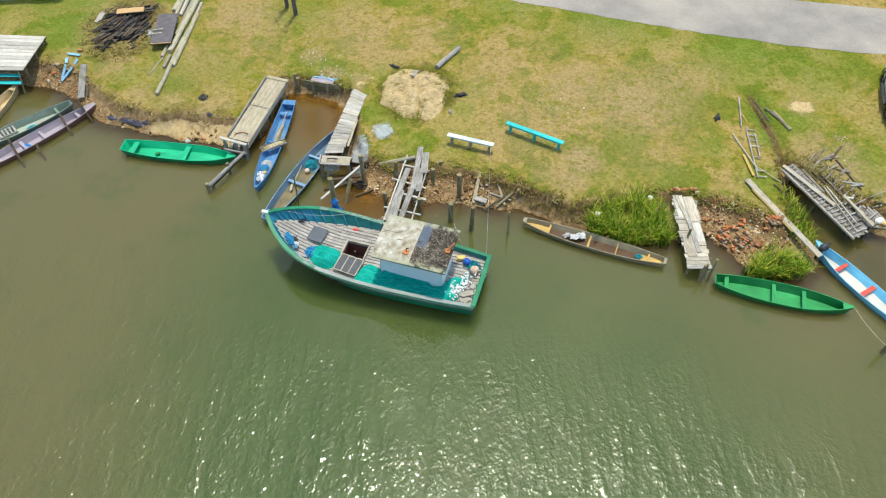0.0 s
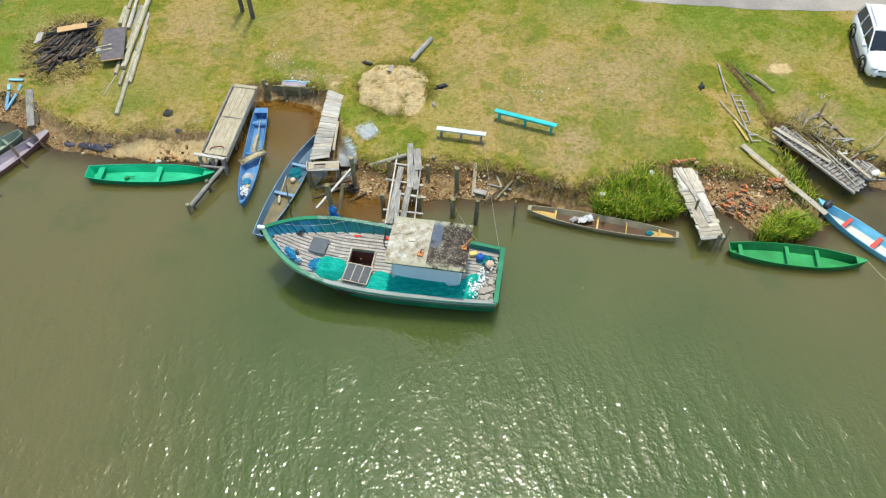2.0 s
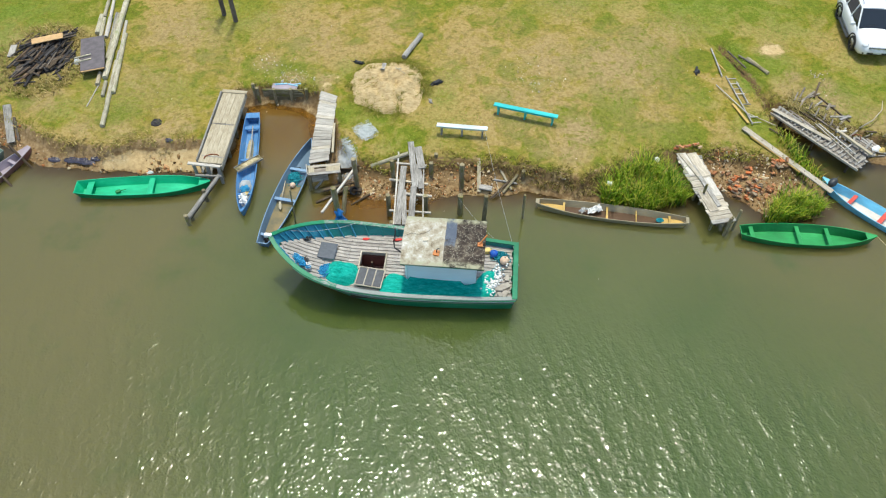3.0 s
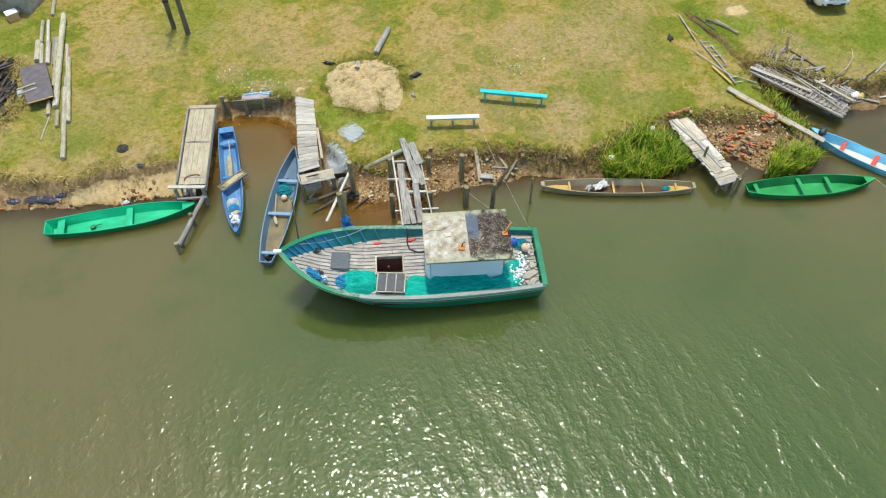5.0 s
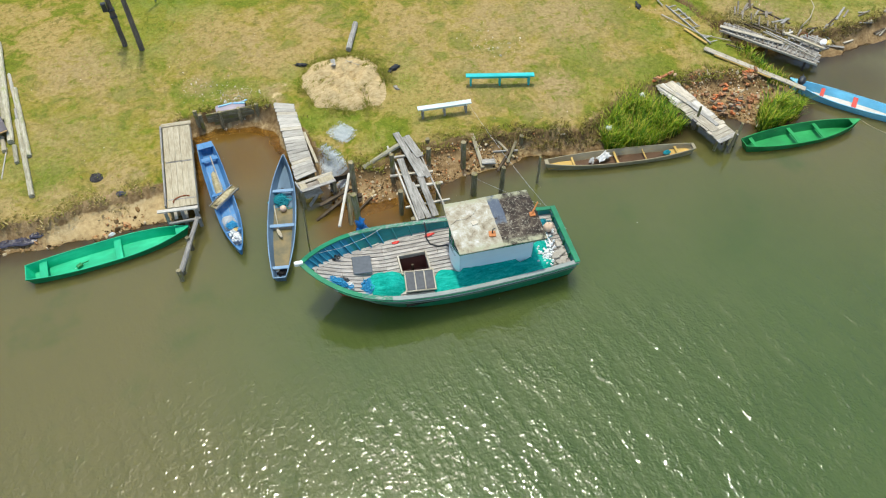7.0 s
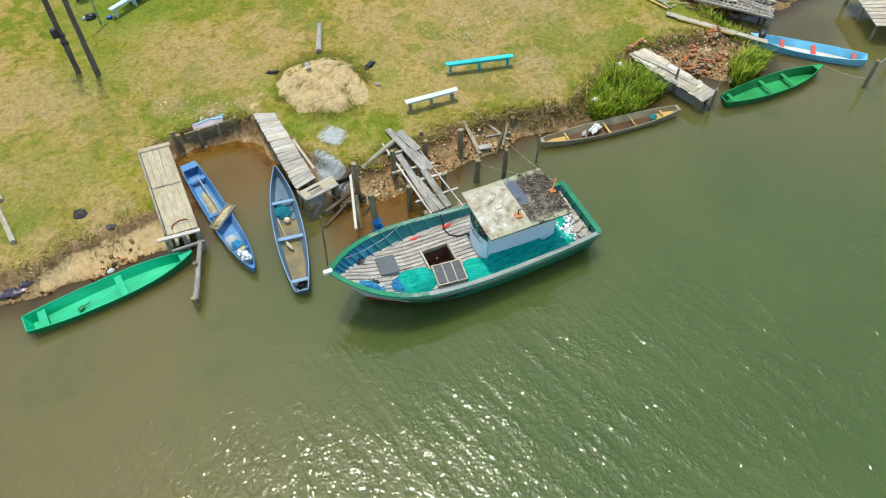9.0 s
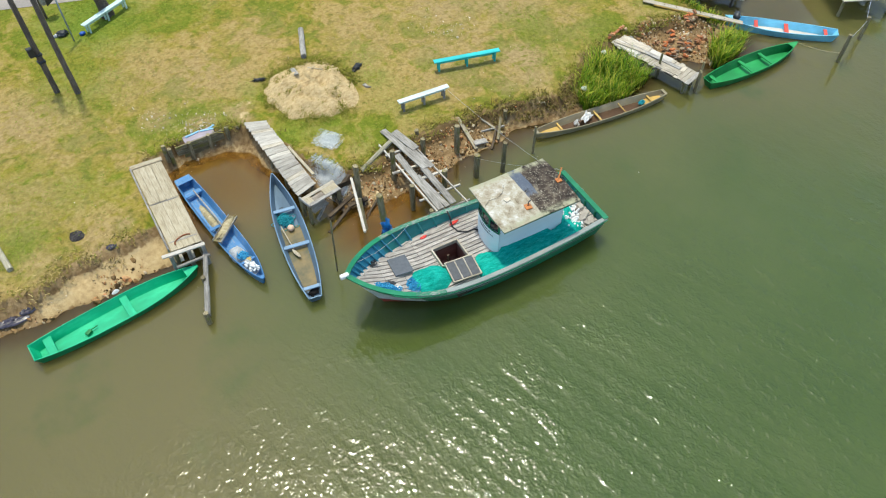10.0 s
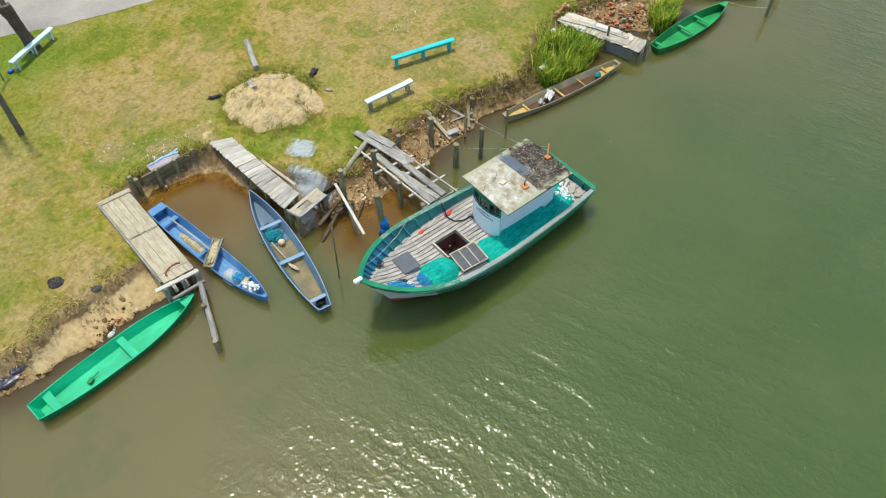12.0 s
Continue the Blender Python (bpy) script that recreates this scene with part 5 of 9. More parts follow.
tube("pin", [(6.52, -0.6, 2.66), (6.54, -0.58, 2.84), (6.63, -0.56, 2.85)], 0.022, M["steel_dark"], blk)
blk = part("roof_block", box_bm(0.20, 0.20, 0.05, (8.12, -0.10, 2.68), 0.012), M["orange_block"], BOAT, "orange wooden block holding a leaning stick")
board("stick", (8.08, -0.12, 2.68), (8.36, 0.12, 3.0), 0.05, 0.04, M["orange_block"], blk)
tube("roof_wire", [(5.25, 0.1, 2.66), (5.5, 0.25, 2.67), (5.8, 0.20, 2.68), (6.1, 0.35, 2.675), (6.3, 0.62, 2.665)], 0.0055, M["steel_dark"], BOAT, 5)

# ---- gear lying on the boat ----
BM = BOAT.matrix_basis.copy()


def on_boat(ob, x, y, z, rz=0.0, rx=0.0, ry=0.0):
    """Sets a loose thing down on the boat by the boat's own axes."""
    ob.matrix_basis = BM @ pose(x, y, z, rx, ry, rz)
    return ob


cover = thing("hatch_cover", 0, 0, 0, 0, "grey three-panelled hatch cover in a pale frame lying beside the hatch", "hatch cover")
on_boat(cover, 3.93, -0.76, DECK + 0.19, -6, rx=3)
for k in range(3):
    part("panel", box_bm(0.30, 0.76, 0.03, (-0.34 + 0.34 * k, 0, 0.0), 0.006), M["cover_grey"], cover)
for x in (-0.51, -0.17, 0.17, 0.51):
    board("batten", (x, -0.42, -0.02), (x, 0.42, -0.02), 0.045, 0.05, M["pale_wood"], cover)
for y in (-0.42, 0.42):
    board("rail", (-0.53, y, -0.02), (0.53, y, -0.02), 0.045, 0.05, M["pale_wood"], cover)
lid = thing("locker", 0, 0, 0, 0, "low foredeck locker with a slate-grey lid", "locker")
on_boat(lid, 2.05, 0.34, deck_z(2.05) - 0.01, -3, ry=4)
part("body", box_bm(0.62, 0.70, 0.13, (0, 0, 0.065), 0.012), M["deck_wood"], lid)
part("lid", box_bm(0.68, 0.78, 0.035, (0, 0, 0.148), 0.01), M["lid_grey"], lid)


def deck_net(name, outline, h, seed, label):
    """A net flaked down on the deck: an uneven sheet between a list of stations (x, y from, y to)."""
    vs, fs = [], []
    st = spline(outline, 40)
    nv = 14
    for i, (x, ya, yb) in enumerate(st):
        for k in range(nv + 1):
            v = k / nv
            y = ya + (yb - ya) * v
            e = min(1, 4 * v, 4 * (1 - v), i / 3, (len(st) - 1 - i) / 3)
            e = e * (2 - e)
            z = h * e * (0.7 + 0.9 * noise.noise((x * 1.6 + seed, y * 2.2, 0)) + 0.35 * noise.noise((x * 5, y * 5 + seed, 2))) + (0.26 * max(0.0, 1 - v / 0.34) ** 1.4 if 0 < i < len(st) - 1 and x < 8.3 else 0.0) + (0.30 * max(0.0, (v - 0.72) / 0.28) ** 1.5 if 5.45 < x < 7.6 else 0.0)
            vs.append((x + 0.04 * noise.noise((y * 4, x, 7)), y, DECK + max(0.0, z) - (0.02 if e == 0 else 0)))
    for i in range(len(st) - 1):
        for k in range(nv):
            a = i * (nv + 1) + k
            fs.append((a, a + nv + 1, a + nv + 2, a + 1))
    ob = new(name, mesh_from(name, vs, fs, M["net_teal"], smooth=True))
    ob.matrix_basis = BM
    return tagged(ob, label, "fishing net")


deck_net("fishing_net", [(4.35, -1.42, -0.85), (4.7, -1.54, -0.35), (5.2, -1.56, -0.45), (5.5, -1.55, -0.64), (6.2, -1.53, -0.66), (7.2, -1.48, -0.66), (7.9, -1.42, -0.60), (8.3, -1.38, 0.0), (8.6, -1.3, 0.15), (8.85, -1.0, 0.1)], 0.24, 2.0, "teal fishing net spread along the side deck")
net = heap("fishing_net", 0, 0, 0, (0.78, 0.62, 2.3), 0.36, M["net_teal"], "teal fishing net heaped on the foredeck", "fishing net", seed=4, rough=0.35)
on_boat(net, 2.75, -0.55, DECK, -12)
on_boat(rope_heap("rope_tangle", 0, 0, 0, 0.32, 0.46, 0.20, 70, 0.014, M["net_blue"], "bright blue rope tangled at the edge of the net", seed=2), 2.12, -0.60, DECK + 0.06, 10)
on_boat(rope_heap("rope_tangle", 0, 0, 0, 0.62, 0.17, 0.16, 70, 0.018, M["net_blue"], "blue mooring rope bundled inside the bow rail", seed=9), 1.10, -0.42, deck_z(1.1) + 0.02, -38)
on_boat(rope_heap("rope_tangle", 0, 0, 0, 0.26, 0.15, 0.12, 34, 0.018, M["white_cloth"], "white rope bundled at the bow", seed=12), 1.42, -0.58, deck_z(1.42) + 0.09, -40)
on_boat(rope_heap("rope_tangle", 0, 0, 0, 0.24, 0.16, 0.12, 22, 0.016, M["steel_dark"], "black rope among the blue rope at the bow", seed=14), 1.30, -0.40, deck_z(1.3) + 0.10, -40)
on_boat(rope_heap("rope_tangle", 0, 0, 0, 0.22, 0.12, 0.10, 14, 0.014, M["steel_dark"], "black rope with a white tag inside the bow", seed=13), 1.2, 0.70, deck_z(1.2) + 0.02, 40)
on_boat(rope_heap("rope_tangle", 0, 0, 0, 0.34, 0.30, 0.16, 40, 0.013, M["net_turq"], "turquoise rope coiled by the stern", seed=15), 8.95, 0.78, DECK, 0)
# float line: white net floats poured out over the after deck
floats = thing("float_line", 0, 0, 0, 0, "heap of white net floats threaded on a blue line", "net floats")
floats.matrix_basis = BM @ pose(0, 0, DECK)
bm = bmesh.new()
bmesh.ops.create_uvsphere(bm, u_segments=8, v_segments=5, radius=1.0)
bmesh.ops.scale(bm, vec=(0.052, 0.052, 0.036), verts=bm.verts)
fm = bpy.data.meshes.new("float")
bm.to_mesh(fm); bm.free(); fm.materials.append(M["white_foam"])
r = random.Random(21)
for k in range(150):
    u = r.random()
    x, y = 8.52 + 0.42 * u + r.gauss(0, 0.13), -0.95 + 1.05 * u + r.gauss(0, 0.20)
    y = max(y, -1.15)
    piece("float", fm, floats, pose(x, y, 0.05 + r.random() * 0.16, r.uniform(0, 180), r.uniform(0, 180), 0))
vs, fs = [], []
for k in range(7):
    tube_into(vs, fs, [(8.45 + 0.5 * i / 9 + r.gauss(0, 0.1), -0.95 + 1.1 * i / 9 + r.gauss(0, 0.12), 0.06 + 0.1 * r.random()) for i in range(10)], 0.012, 5)
piece("line", mesh_from("line", vs, fs, M["net_turq"], smooth=True), floats)


def buoy(x, y, r, mat, label, band=None):
    t = thing("buoy", 0, 0, 0, 0, label, "buoy", "buoys on the boat")
    on_boat(t, x, y, DECK)
    part("body", lump_bm(r, r * 0.96, r * 0.98, (0, 0, r), 0.02, sub=3), mat, t)
    tube("eye", [(0, 0, 2 * r - 0.02), (0.02, 0.0, 2 * r + 0.05), (-0.02, 0.01, 2 * r + 0.06)], 0.018, mat, t)


buoy(9.12, 0.52, 0.19, M["peach_buoy"], "faded peach round buoy on the after deck")
buoy(8.68, 0.86, 0.17, M["blue_plastic"], "deep blue round buoy on the after deck")
jug = thing("jerrycan", 0, 0, 0, 0, "pale yellow plastic can lying on the after deck", "can")
on_boat(jug, 8.38, 1.02, DECK, 15)
part("body", box_bm(0.34, 0.22, 0.20, (0, 0, 0.10), 0.045, 3), M["yellow_plastic"], jug)
tube("spout", [(0.17, 0.03, 0.11), (0.23, 0.03, 0.11)], 0.03, M["yellow_plastic"], jug)
for k, (x, y, s) in enumerate(((8.95, -0.75, 0.34), (9.2, -0.62, 0.36), (9.18, -1.0, 0.30), (9.25, -0.25, 0.28), (9.0, -1.05, 0.24))):
    bm = box_bm(s * 1.0, s * 0.72, 0.10, (0, 0, 0.05), 0.04, 2)
    for v_ in bm.verts:
        v_.co += Vector((noise.noise(v_.co * 5 + Vector((k, 0, 0))), noise.noise(v_.co * 5 + Vector((0, k, 3))), 0)) * 0.03
    me = bpy.data.meshes.new("sack"); bm.to_mesh(me); bm.free(); me.materials.append(M["concrete"])
    on_boat(tagged(new("ballast_sack", me), "grey-brown ballast sack on the after deck", "sack", "ballast sacks"), x, y, DECK, 30 * k)
on_boat(tagged(new("bow_line", mesh_from("bow_line", *(lambda v, f: (tube_into(v, f, [(0.6, 0.55, 1.93), (1.4, 0.9, 1.55), (2.4, 1.25, 1.45), (3.0, 1.55, 1.45)], 0.008, 5), (v, f))[1])([], []), M["net_white"])), "pale line stretched inside the bow rail", "rope"), 0, 0, 0)
hose = new("hose", mesh_from("hose", *(lambda v, f: (tube_into(v, f, [(4.62, 1.62, 1.28), (4.64, 1.45, 1.1), (4.6, 1.2, DECK + 0.05), (4.68, 0.9, DECK + 0.04), (4.95, 0.72, DECK + 0.04), (5.25, 0.72, DECK + 0.04), (5.34, 0.6, DECK + 0.05)], 0.028, 7), (v, f))[1])([], []), M["black_rubber"], smooth=True))
on_boat(tagged(hose, "black rubber hose across the deck", "hose"), 0, 0, 0)
for x, y, l, nm in ((3.45, 1.26, 0.30, "red plastic scoop by the bulwark"), (4.75, 1.34, 0.42, "red rag by the bulwark")):
    bm = lump_bm(l / 2, 0.065, 0.03, (0, 0, 0.035), 0.25, seed=int(l * 100))
    me = bpy.data.meshes.new("rag"); bm.to_mesh(me); bm.free(); me.materials.append(M["red_plastic"])
    on_boat(tagged(new("red_rag", me), nm, "rag"), x, y, DECK, 8)
for x, y, a, l in ((2.6, 1.28, 14, 0.5), (2.2, 1.12, 25, 0.22)):
    bm = box_bm(l, 0.07, 0.03, (0, 0, 0.016), 0.006)
    me = bpy.data.meshes.new("batten"); bm.to_mesh(me); bm.free(); me.materials.append(M["white_wood"])
    on_boat(tagged(new("loose_batten", me), "short white batten lying on the deck", "batten"), x, y, deck_z(x) + 0.01, a)

# ---- jetties and piles ----
def lerp2(a, b, q):
    return (a[0] + (b[0] - a[0]) * q, a[1] + (b[1] - a[1]) * q)


def jetty_tan():
    """Long-boarded jetty on the bank side of the basin."""
    t = thing("jetty", -6.8, 9.8, 0, 0, "tan plank jetty with a raised edge beam and open end frame", "jetty", "jetties")
    o = (-6.8, 9.8)
    z = 0.86
    near_l, near_r, far_l, far_r = (-7.95, 7.45), (-6.90, 7.12), (-6.78, 12.35), (-5.72, 12.0)
    r = random.Random(2)
    for half_ in (0, 1):
        q0, q1 = ((0.02, 0.53), (0.535, 1.0))[half_]
        for k in range(5):
            u = (k + 0.5) / 5
            a = lerp2(lerp2(near_l, near_r, u), lerp2(far_l, far_r, u), q0)
            b = lerp2(lerp2(near_l, near_r, u), lerp2(far_l, far_r, u), q1 - (0.0 if half_ == 0 else r.uniform(0, 0.03)))
            board("plank", (a[0] - o[0], a[1] - o[1], z + r.uniform(0, 0.008)), (b[0] - o[0], b[1] - o[1], z + r.uniform(0, 0.008)), 0.219, 0.04, M["tan_wood"], t)
    a, b = lerp2(near_l, far_l, 0.03), lerp2(near_l, far_l, 0.96)
    board("edge_beam", (a[0] - o[0] - 0.06, a[1] - o[1], z - 0.02), (b[0] - o[0] - 0.06, b[1] - o[1], z + 0.0), 0.07, 0.17, M["grey_wood"], t)
    a, b = lerp2(near_r, far_r, 0.0), lerp2(near_r, far_r, 1.0)
    board("side_board", (a[0] - o[0] - 0.02, a[1] - o[1], z - 0.26), (b[0] - o[0] - 0.02, b[1] - o[1], z - 0.26), 0.05, 0.25, M["pale_wood"], t)
    for q in (0.0, 0.28, 0.55, 0.82):
        for sd, p in ((0, lerp2(near_l, far_l, q)), (1, lerp2(near_r, far_r, q))):
            x, y = p[0] - o[0] + (0.12 if sd == 0 else -0.12), p[1] - o[1] + 0.06
            pole("post", (x, y, -0.6), (x, y, z - 0.01), 0.075, M["post_wood"], t)
        p0, p1 = lerp2(near_l, far_l, q), lerp2(near_r, far_r, q)
        board("cross_beam", (p0[0] - o[0], p0[1] - o[1] + 0.06, z - 0.13), (p1[0] - o[0] - 0.05, p1[1] - o[1] + 0.06, z - 0.13), 0.09, 0.12, M["dark_wood"], t)
    board("end_cap", (-6.85 - o[0], 12.27 - o[1], z + 0.035), (-5.68 - o[0], 11.92 - o[1], z + 0.035), 0.22, 0.05, M["tan_wood"], t)
    for k, q in enumerate((0.10, 0.52)):
        p0, p1 = lerp2(near_l, far_l, q), lerp2(near_r, far_r, q)
        board("cleat", (p0[0] - o[0] + 0.05, p0[1] - o[1], z + 0.035), (p1[0] - o[0] - 0.05, p1[1] - o[1] + 0.03 * k, z + 0.035), 0.05, 0.025, M["grey_wood"], t)
    # bare end frame
    board("end_rail", (-8.33 - o[0], 7.42 - o[1], z + 0.14), (-6.92 - o[0], 6.93 - o[1], z + 0.14), 0.16, 0.05, M["white_wood"], t)
    board("end_rail", (-8.1 - o[0], 7.02 - o[1], z - 0.28), (-6.95 - o[0], 6.72 - o[1], z - 0.28), 0.10, 0.08, M["grey_wood"], t)
    for x, y in ((-8.08, 7.22), (-7.5, 7.02), (-7.02, 6.86)):
        board("end_post", (x - o[0], y - o[1], -0.5), (x - o[0], y - o[1], z + 0.14), 0.13, 0.10, M["grey_wood"], t)
    for u in (0.25, 0.6):
        p = lerp2((-8.05, 7.25), (-7.0, 6.88), u)
        board("strut", (p[0] - o[0], p[1] - o[1], z - 0.28), (p[0] - o[0] + 0.1, p[1] - o[1] + 0.35, z - 0.02), 0.12, 0.05, M["pale_wood"], t)
    # rusty hoop left on the boards
    pts = [(-7.33 + 0.32 * math.cos(a), 7.72 + 0.17 * math.sin(a), 0.925) for a in np.linspace(0.2, 3.3, 12)]
    hoop = tube("rusty_hoop", pts, 0.028, M["rust"])
    tagged(hoop, "curved rusty iron strap lying on the tan jetty", "scrap iron")
    # grounded rail running out into the water
    g = thing("mooring_rail", -7.1, 6.9, 0, 0, "old grey timber rail on piles running out from the jetty", "mooring rail")
    pole("rail", (0.1, 0.05, 0.62), (-1.32, -2.2, 0.40), 0.085, M["grey_wood"], g, r2=0.10)
    pole("rail", (0.0, 0.12, 0.36), (-1.22, -2.0, 0.22), 0.06, M["dark_wood"], g)
    for x, y, h in ((-0.62, -0.95, 0.72), (-1.36, -2.22, 0.62), (-1.22, -1.95, 0.45)):
        pole("pile", (x, y, -0.7), (x, y, h), 0.085, M["post_wood"], g)


jetty_tan()


def jetty_cross(name, l0, l1, r0, r1, z, n, mat, label, ragged=0.06, posts=(0.15, 0.5, 0.95), seed=3, th=0.035, skip=(), grey_from=None):
    """Jetty with boards laid across: left and right edges from the land to the river."""
    o = ((l0[0] + l1[0]) / 2, (l0[1] + l1[1]) / 2)
    t = thing(name, o[0], o[1], 0, 0, label, "jetty", "jetties")
    rr = random.Random(seed)
    length = math.hypot(l1[0] - l0[0], l1[1] - l0[1])
    w = length / n
    d = Vector((l1[0] - l0[0], l1[1] - l0[1])).normalized()
    for k in range(n):
        if k in skip:
            continue
        q = (k + 0.5) / n
        a, b = Vector(lerp2(l0, l1, q)), Vector(lerp2(r0, r1, q))
        c = (b - a).normalized()
        a, b = a - c * rr.uniform(0, ragged), b + c * rr.uniform(0, ragged)
        j = rr.uniform(-0.02, 0.02)
        zz = z + rr.uniform(0, 0.02)
        m = mat if rr.random() > 0.45 else (M["pale_wood"] if rr.random() > 0.4 else M["grey_wood"])
        m = M["silver_wood"] if grey_from is not None and k >= grey_from and rr.random() > 0.25 else m
        board("plank", (a.x - o[0] + d.x * j, a.y - o[1] + d.y * j, zz), (b.x - o[0] - d.x * j, b.y - o[1] - d.y * j, zz + rr.uniform(-0.012, 0.012)), w * rr.uniform(0.88, 0.985), th, m, t)
    for e0, e1 in ((l0, l1), (r0, r1)):
        i = 0.1
        a, b = Vector(e0), Vector(e1)
        side = (Vector(lerp2(r0, r1, 0.5)) - Vector(lerp2(l0, l1, 0.5))).normalized() * (i if e0 is l0 else -i)
        board("bearer", (a.x + side.x - o[0], a.y + side.y - o[1], z - 0.11), (b.x + side.x - o[0], b.y + side.y - o[1], z - 0.11), 0.07, 0.11, M["dark_wood"], t)
        for q in posts:
            p = Vector(lerp2(e0, e1, q)) + side
            pole("post", (p.x - o[0], p.y - o[1], -0.7), (p.x - o[0], p.y - o[1], z - 0.005), 0.065, M["post_wood"], t)
    return t, o


jb, jo = jetty_cross("jetty", (-2.12, 11.45), (-3.08, 6.55), (-1.42, 10.95), (-2.22, 6.62), 0.84, 23, M["white_wood"], "narrow jetty of bleached boards laid crosswise beside the basin", posts=(0.45, 0.72, 0.97), ragged=0.035, grey_from=9)
board("side_plank", (-1.72 - jo[0], 8.95 - jo[1], 0.90), (-1.98 - jo[0], 7.0 - jo[1], 0.92), 0.11, 0.05, M["tan_wood"], jb)
# cleaning table at the river end of the white jetty
tb = thing("cleaning_table", -2.42, 5.92, 0, -4, "rough fish-cleaning table of grey and tan boards on stakes", "table")
for (a, b, w, mt) in (((-0.72, 0.22, 1.0), (0.70, 0.24, 1.0), 0.15, "pale_wood"), ((-0.74, -0.22, 1.0), (0.68, -0.20, 1.0), 0.15, "grey_wood"), ((0.36, -0.14, 1.0), (0.36, 0.16, 1.0), 0.62, "tan_wood"), ((-0.58, -0.14, 1.0), (-0.58, 0.15, 1.0), 0.26, "tan_wood")):
    board("top_board", a, b, w, 0.035, M[mt], tb)
board("tray", (-0.46, 0.0, 0.93), (0.06, 0.01, 0.93), 0.30, 0.03, M["drift"], tb)
board("edge_board", (-0.74, -0.31, 1.0), (-0.80, 0.30, 1.0), 0.05, 0.12, M["grey_wood"], tb)
for x, y in ((-0.72, -0.24), (-0.72, 0.24), (0.62, -0.22), (0.62, 0.24)):
    board("leg", (x, y, -0.6), (x, y, 0.985), 0.13, 0.11, M["post_wood"], tb)
board("shelf", (-0.62, -0.1, 0.55), (0.1, -0.02, 0.52), 0.36, 0.04, M["pale_wood"], tb)
board("brace", (-0.5, -0.28, 0.15), (-0.1, -0.26, 0.62), 0.14, 0.05, M["grey_wood"], tb)
tagged(board("bank_board", (-1.85, 5.95, 0.70), (-0.98, 5.72, 0.78), 0.05, 0.24, M["dark_wood"], None), "dark wet board set on edge beside the table", "board")

je, jeo = jetty_cross("jetty", (13.30, 4.10), (13.32, 0.02), (14.32, 4.02), (14.25, 0.06), 0.66, 19, M["pale_wood"], "short crooked jetty of weathered boards between the reeds", ragged=0.1, posts=(0.5, 0.93), seed=8)
for k, (x, y, h) in enumerate(((13.55, 1.75, 1.25), (14.0, -0.02, 1.05), (14.35, 0.10, 1.25), (13.85, -0.12, 1.1))):
    pole("mooring_post", (x, y, -0.8), (x + 0.03, y + 0.02, h), 0.055, M["post_wood"], None, label="weathered mooring post beside the short jetty", category="post", group="mooring posts")
for k_, (x_, y0_, y1_, w_) in enumerate(((13.55, 4.3, 2.9, 0.44), (14.02, 4.2, 2.7, 0.46), (14.0, 2.6, 1.5, 0.5), (13.55, 1.9, 0.7, 0.42))):
    board("patch_board", (x_ - jeo[0], y0_ - jeo[1], 0.70 + 0.004 * k_), (x_ + 0.06 - jeo[0], y1_ - jeo[1], 0.705 + 0.004 * k_), w_, 0.025, M["pale_wood"] if k_ % 2 else M["white_wood"], je)
board("long_plank", (13.75 - jeo[0], 3.4 - jeo[1], 0.745), (13.9 - jeo[0], 0.9 - jeo[1], 0.745), 0.20, 0.035, M["grey_wood"], je)
board("long_plank", (13.5 - jeo[0], 4.15 - jeo[1], 0.75), (13.9 - jeo[0], 1.9 - jeo[1], 0.75), 0.18, 0.03, M["pale_wood"], je)

# ramshackle gangway from the bank to the boat
gw = thing("gangway", 1.0, 4.3, 0, 0, "ramshackle gangway of silvered planks on stakes reaching towards the boat", "gangway")
GO = (1.0, 4.3)


def gwb(name, a, b, w, th, mat, z0=0.86, z1=0.86):
    board(name, (a[0] - GO[0], a[1] - GO[1], z0), (b[0] - GO[0], b[1] - GO[1], z1), w, th, mat, gw)


gwb("plank", (1.58, 7.0), (1.32, 4.2), 0.27, 0.04, M["grey_wood"], 0.95, 0.93)
gwb("plank", (1.84, 6.6), (1.80, 5.25), 0.33, 0.04, M["grey_wood"], 0.96, 0.94)
gwb("plank", (1.66, 5.6), (1.58, 4.1), 0.24, 0.04, M["grey_wood"], 0.90, 0.90)
gwb("plank", (1.04, 5.55), (0.26, 2.25), 0.27, 0.045, M["grey_wood"], 0.92, 0.92)
gwb("plank", (0.82, 4.15), (0.54, 2.2), 0.20, 0.04, M["grey_wood"], 0.90, 0.91)
gwb("plank", (1.28, 4.3), (0.80, 2.15), 0.26, 0.04, M["grey_wood"], 0.91, 0.92)
gwb("rail", (0.95, 6.5), (0.10, 2.3), 0.07, 0.07, M["white_wood"], 0.85, 0.84)
gwb("rail", (1.92, 5.5), (1.25, 1.85), 0.06, 0.06, M["white_wood"], 0.85, 0.84)
gwb("cross_piece", (0.30, 5.0), (1.92, 4.4), 0.10, 0.07, M["pale_wood"], 0.77, 0.77)
gwb("cross_piece", (0.75, 4.05), (1.95, 3.65), 0.12, 0.07, M["white_wood"], 0.79, 0.79)
gwb("cross_piece", (0.05, 3.2), (1.75, 2.75), 0.08, 0.07, M["white_wood"], 0.77, 0.77)
gwb("cross_piece", (-0.15, 2.42), (1.45, 1.93), 0.08, 0.07, M["grey_wood"], 0.77, 0.77)
gwb("cross_piece", (0.75, 5.9), (2.05, 5.5), 0.10, 0.07, M["white_wood"], 0.80, 0.80)
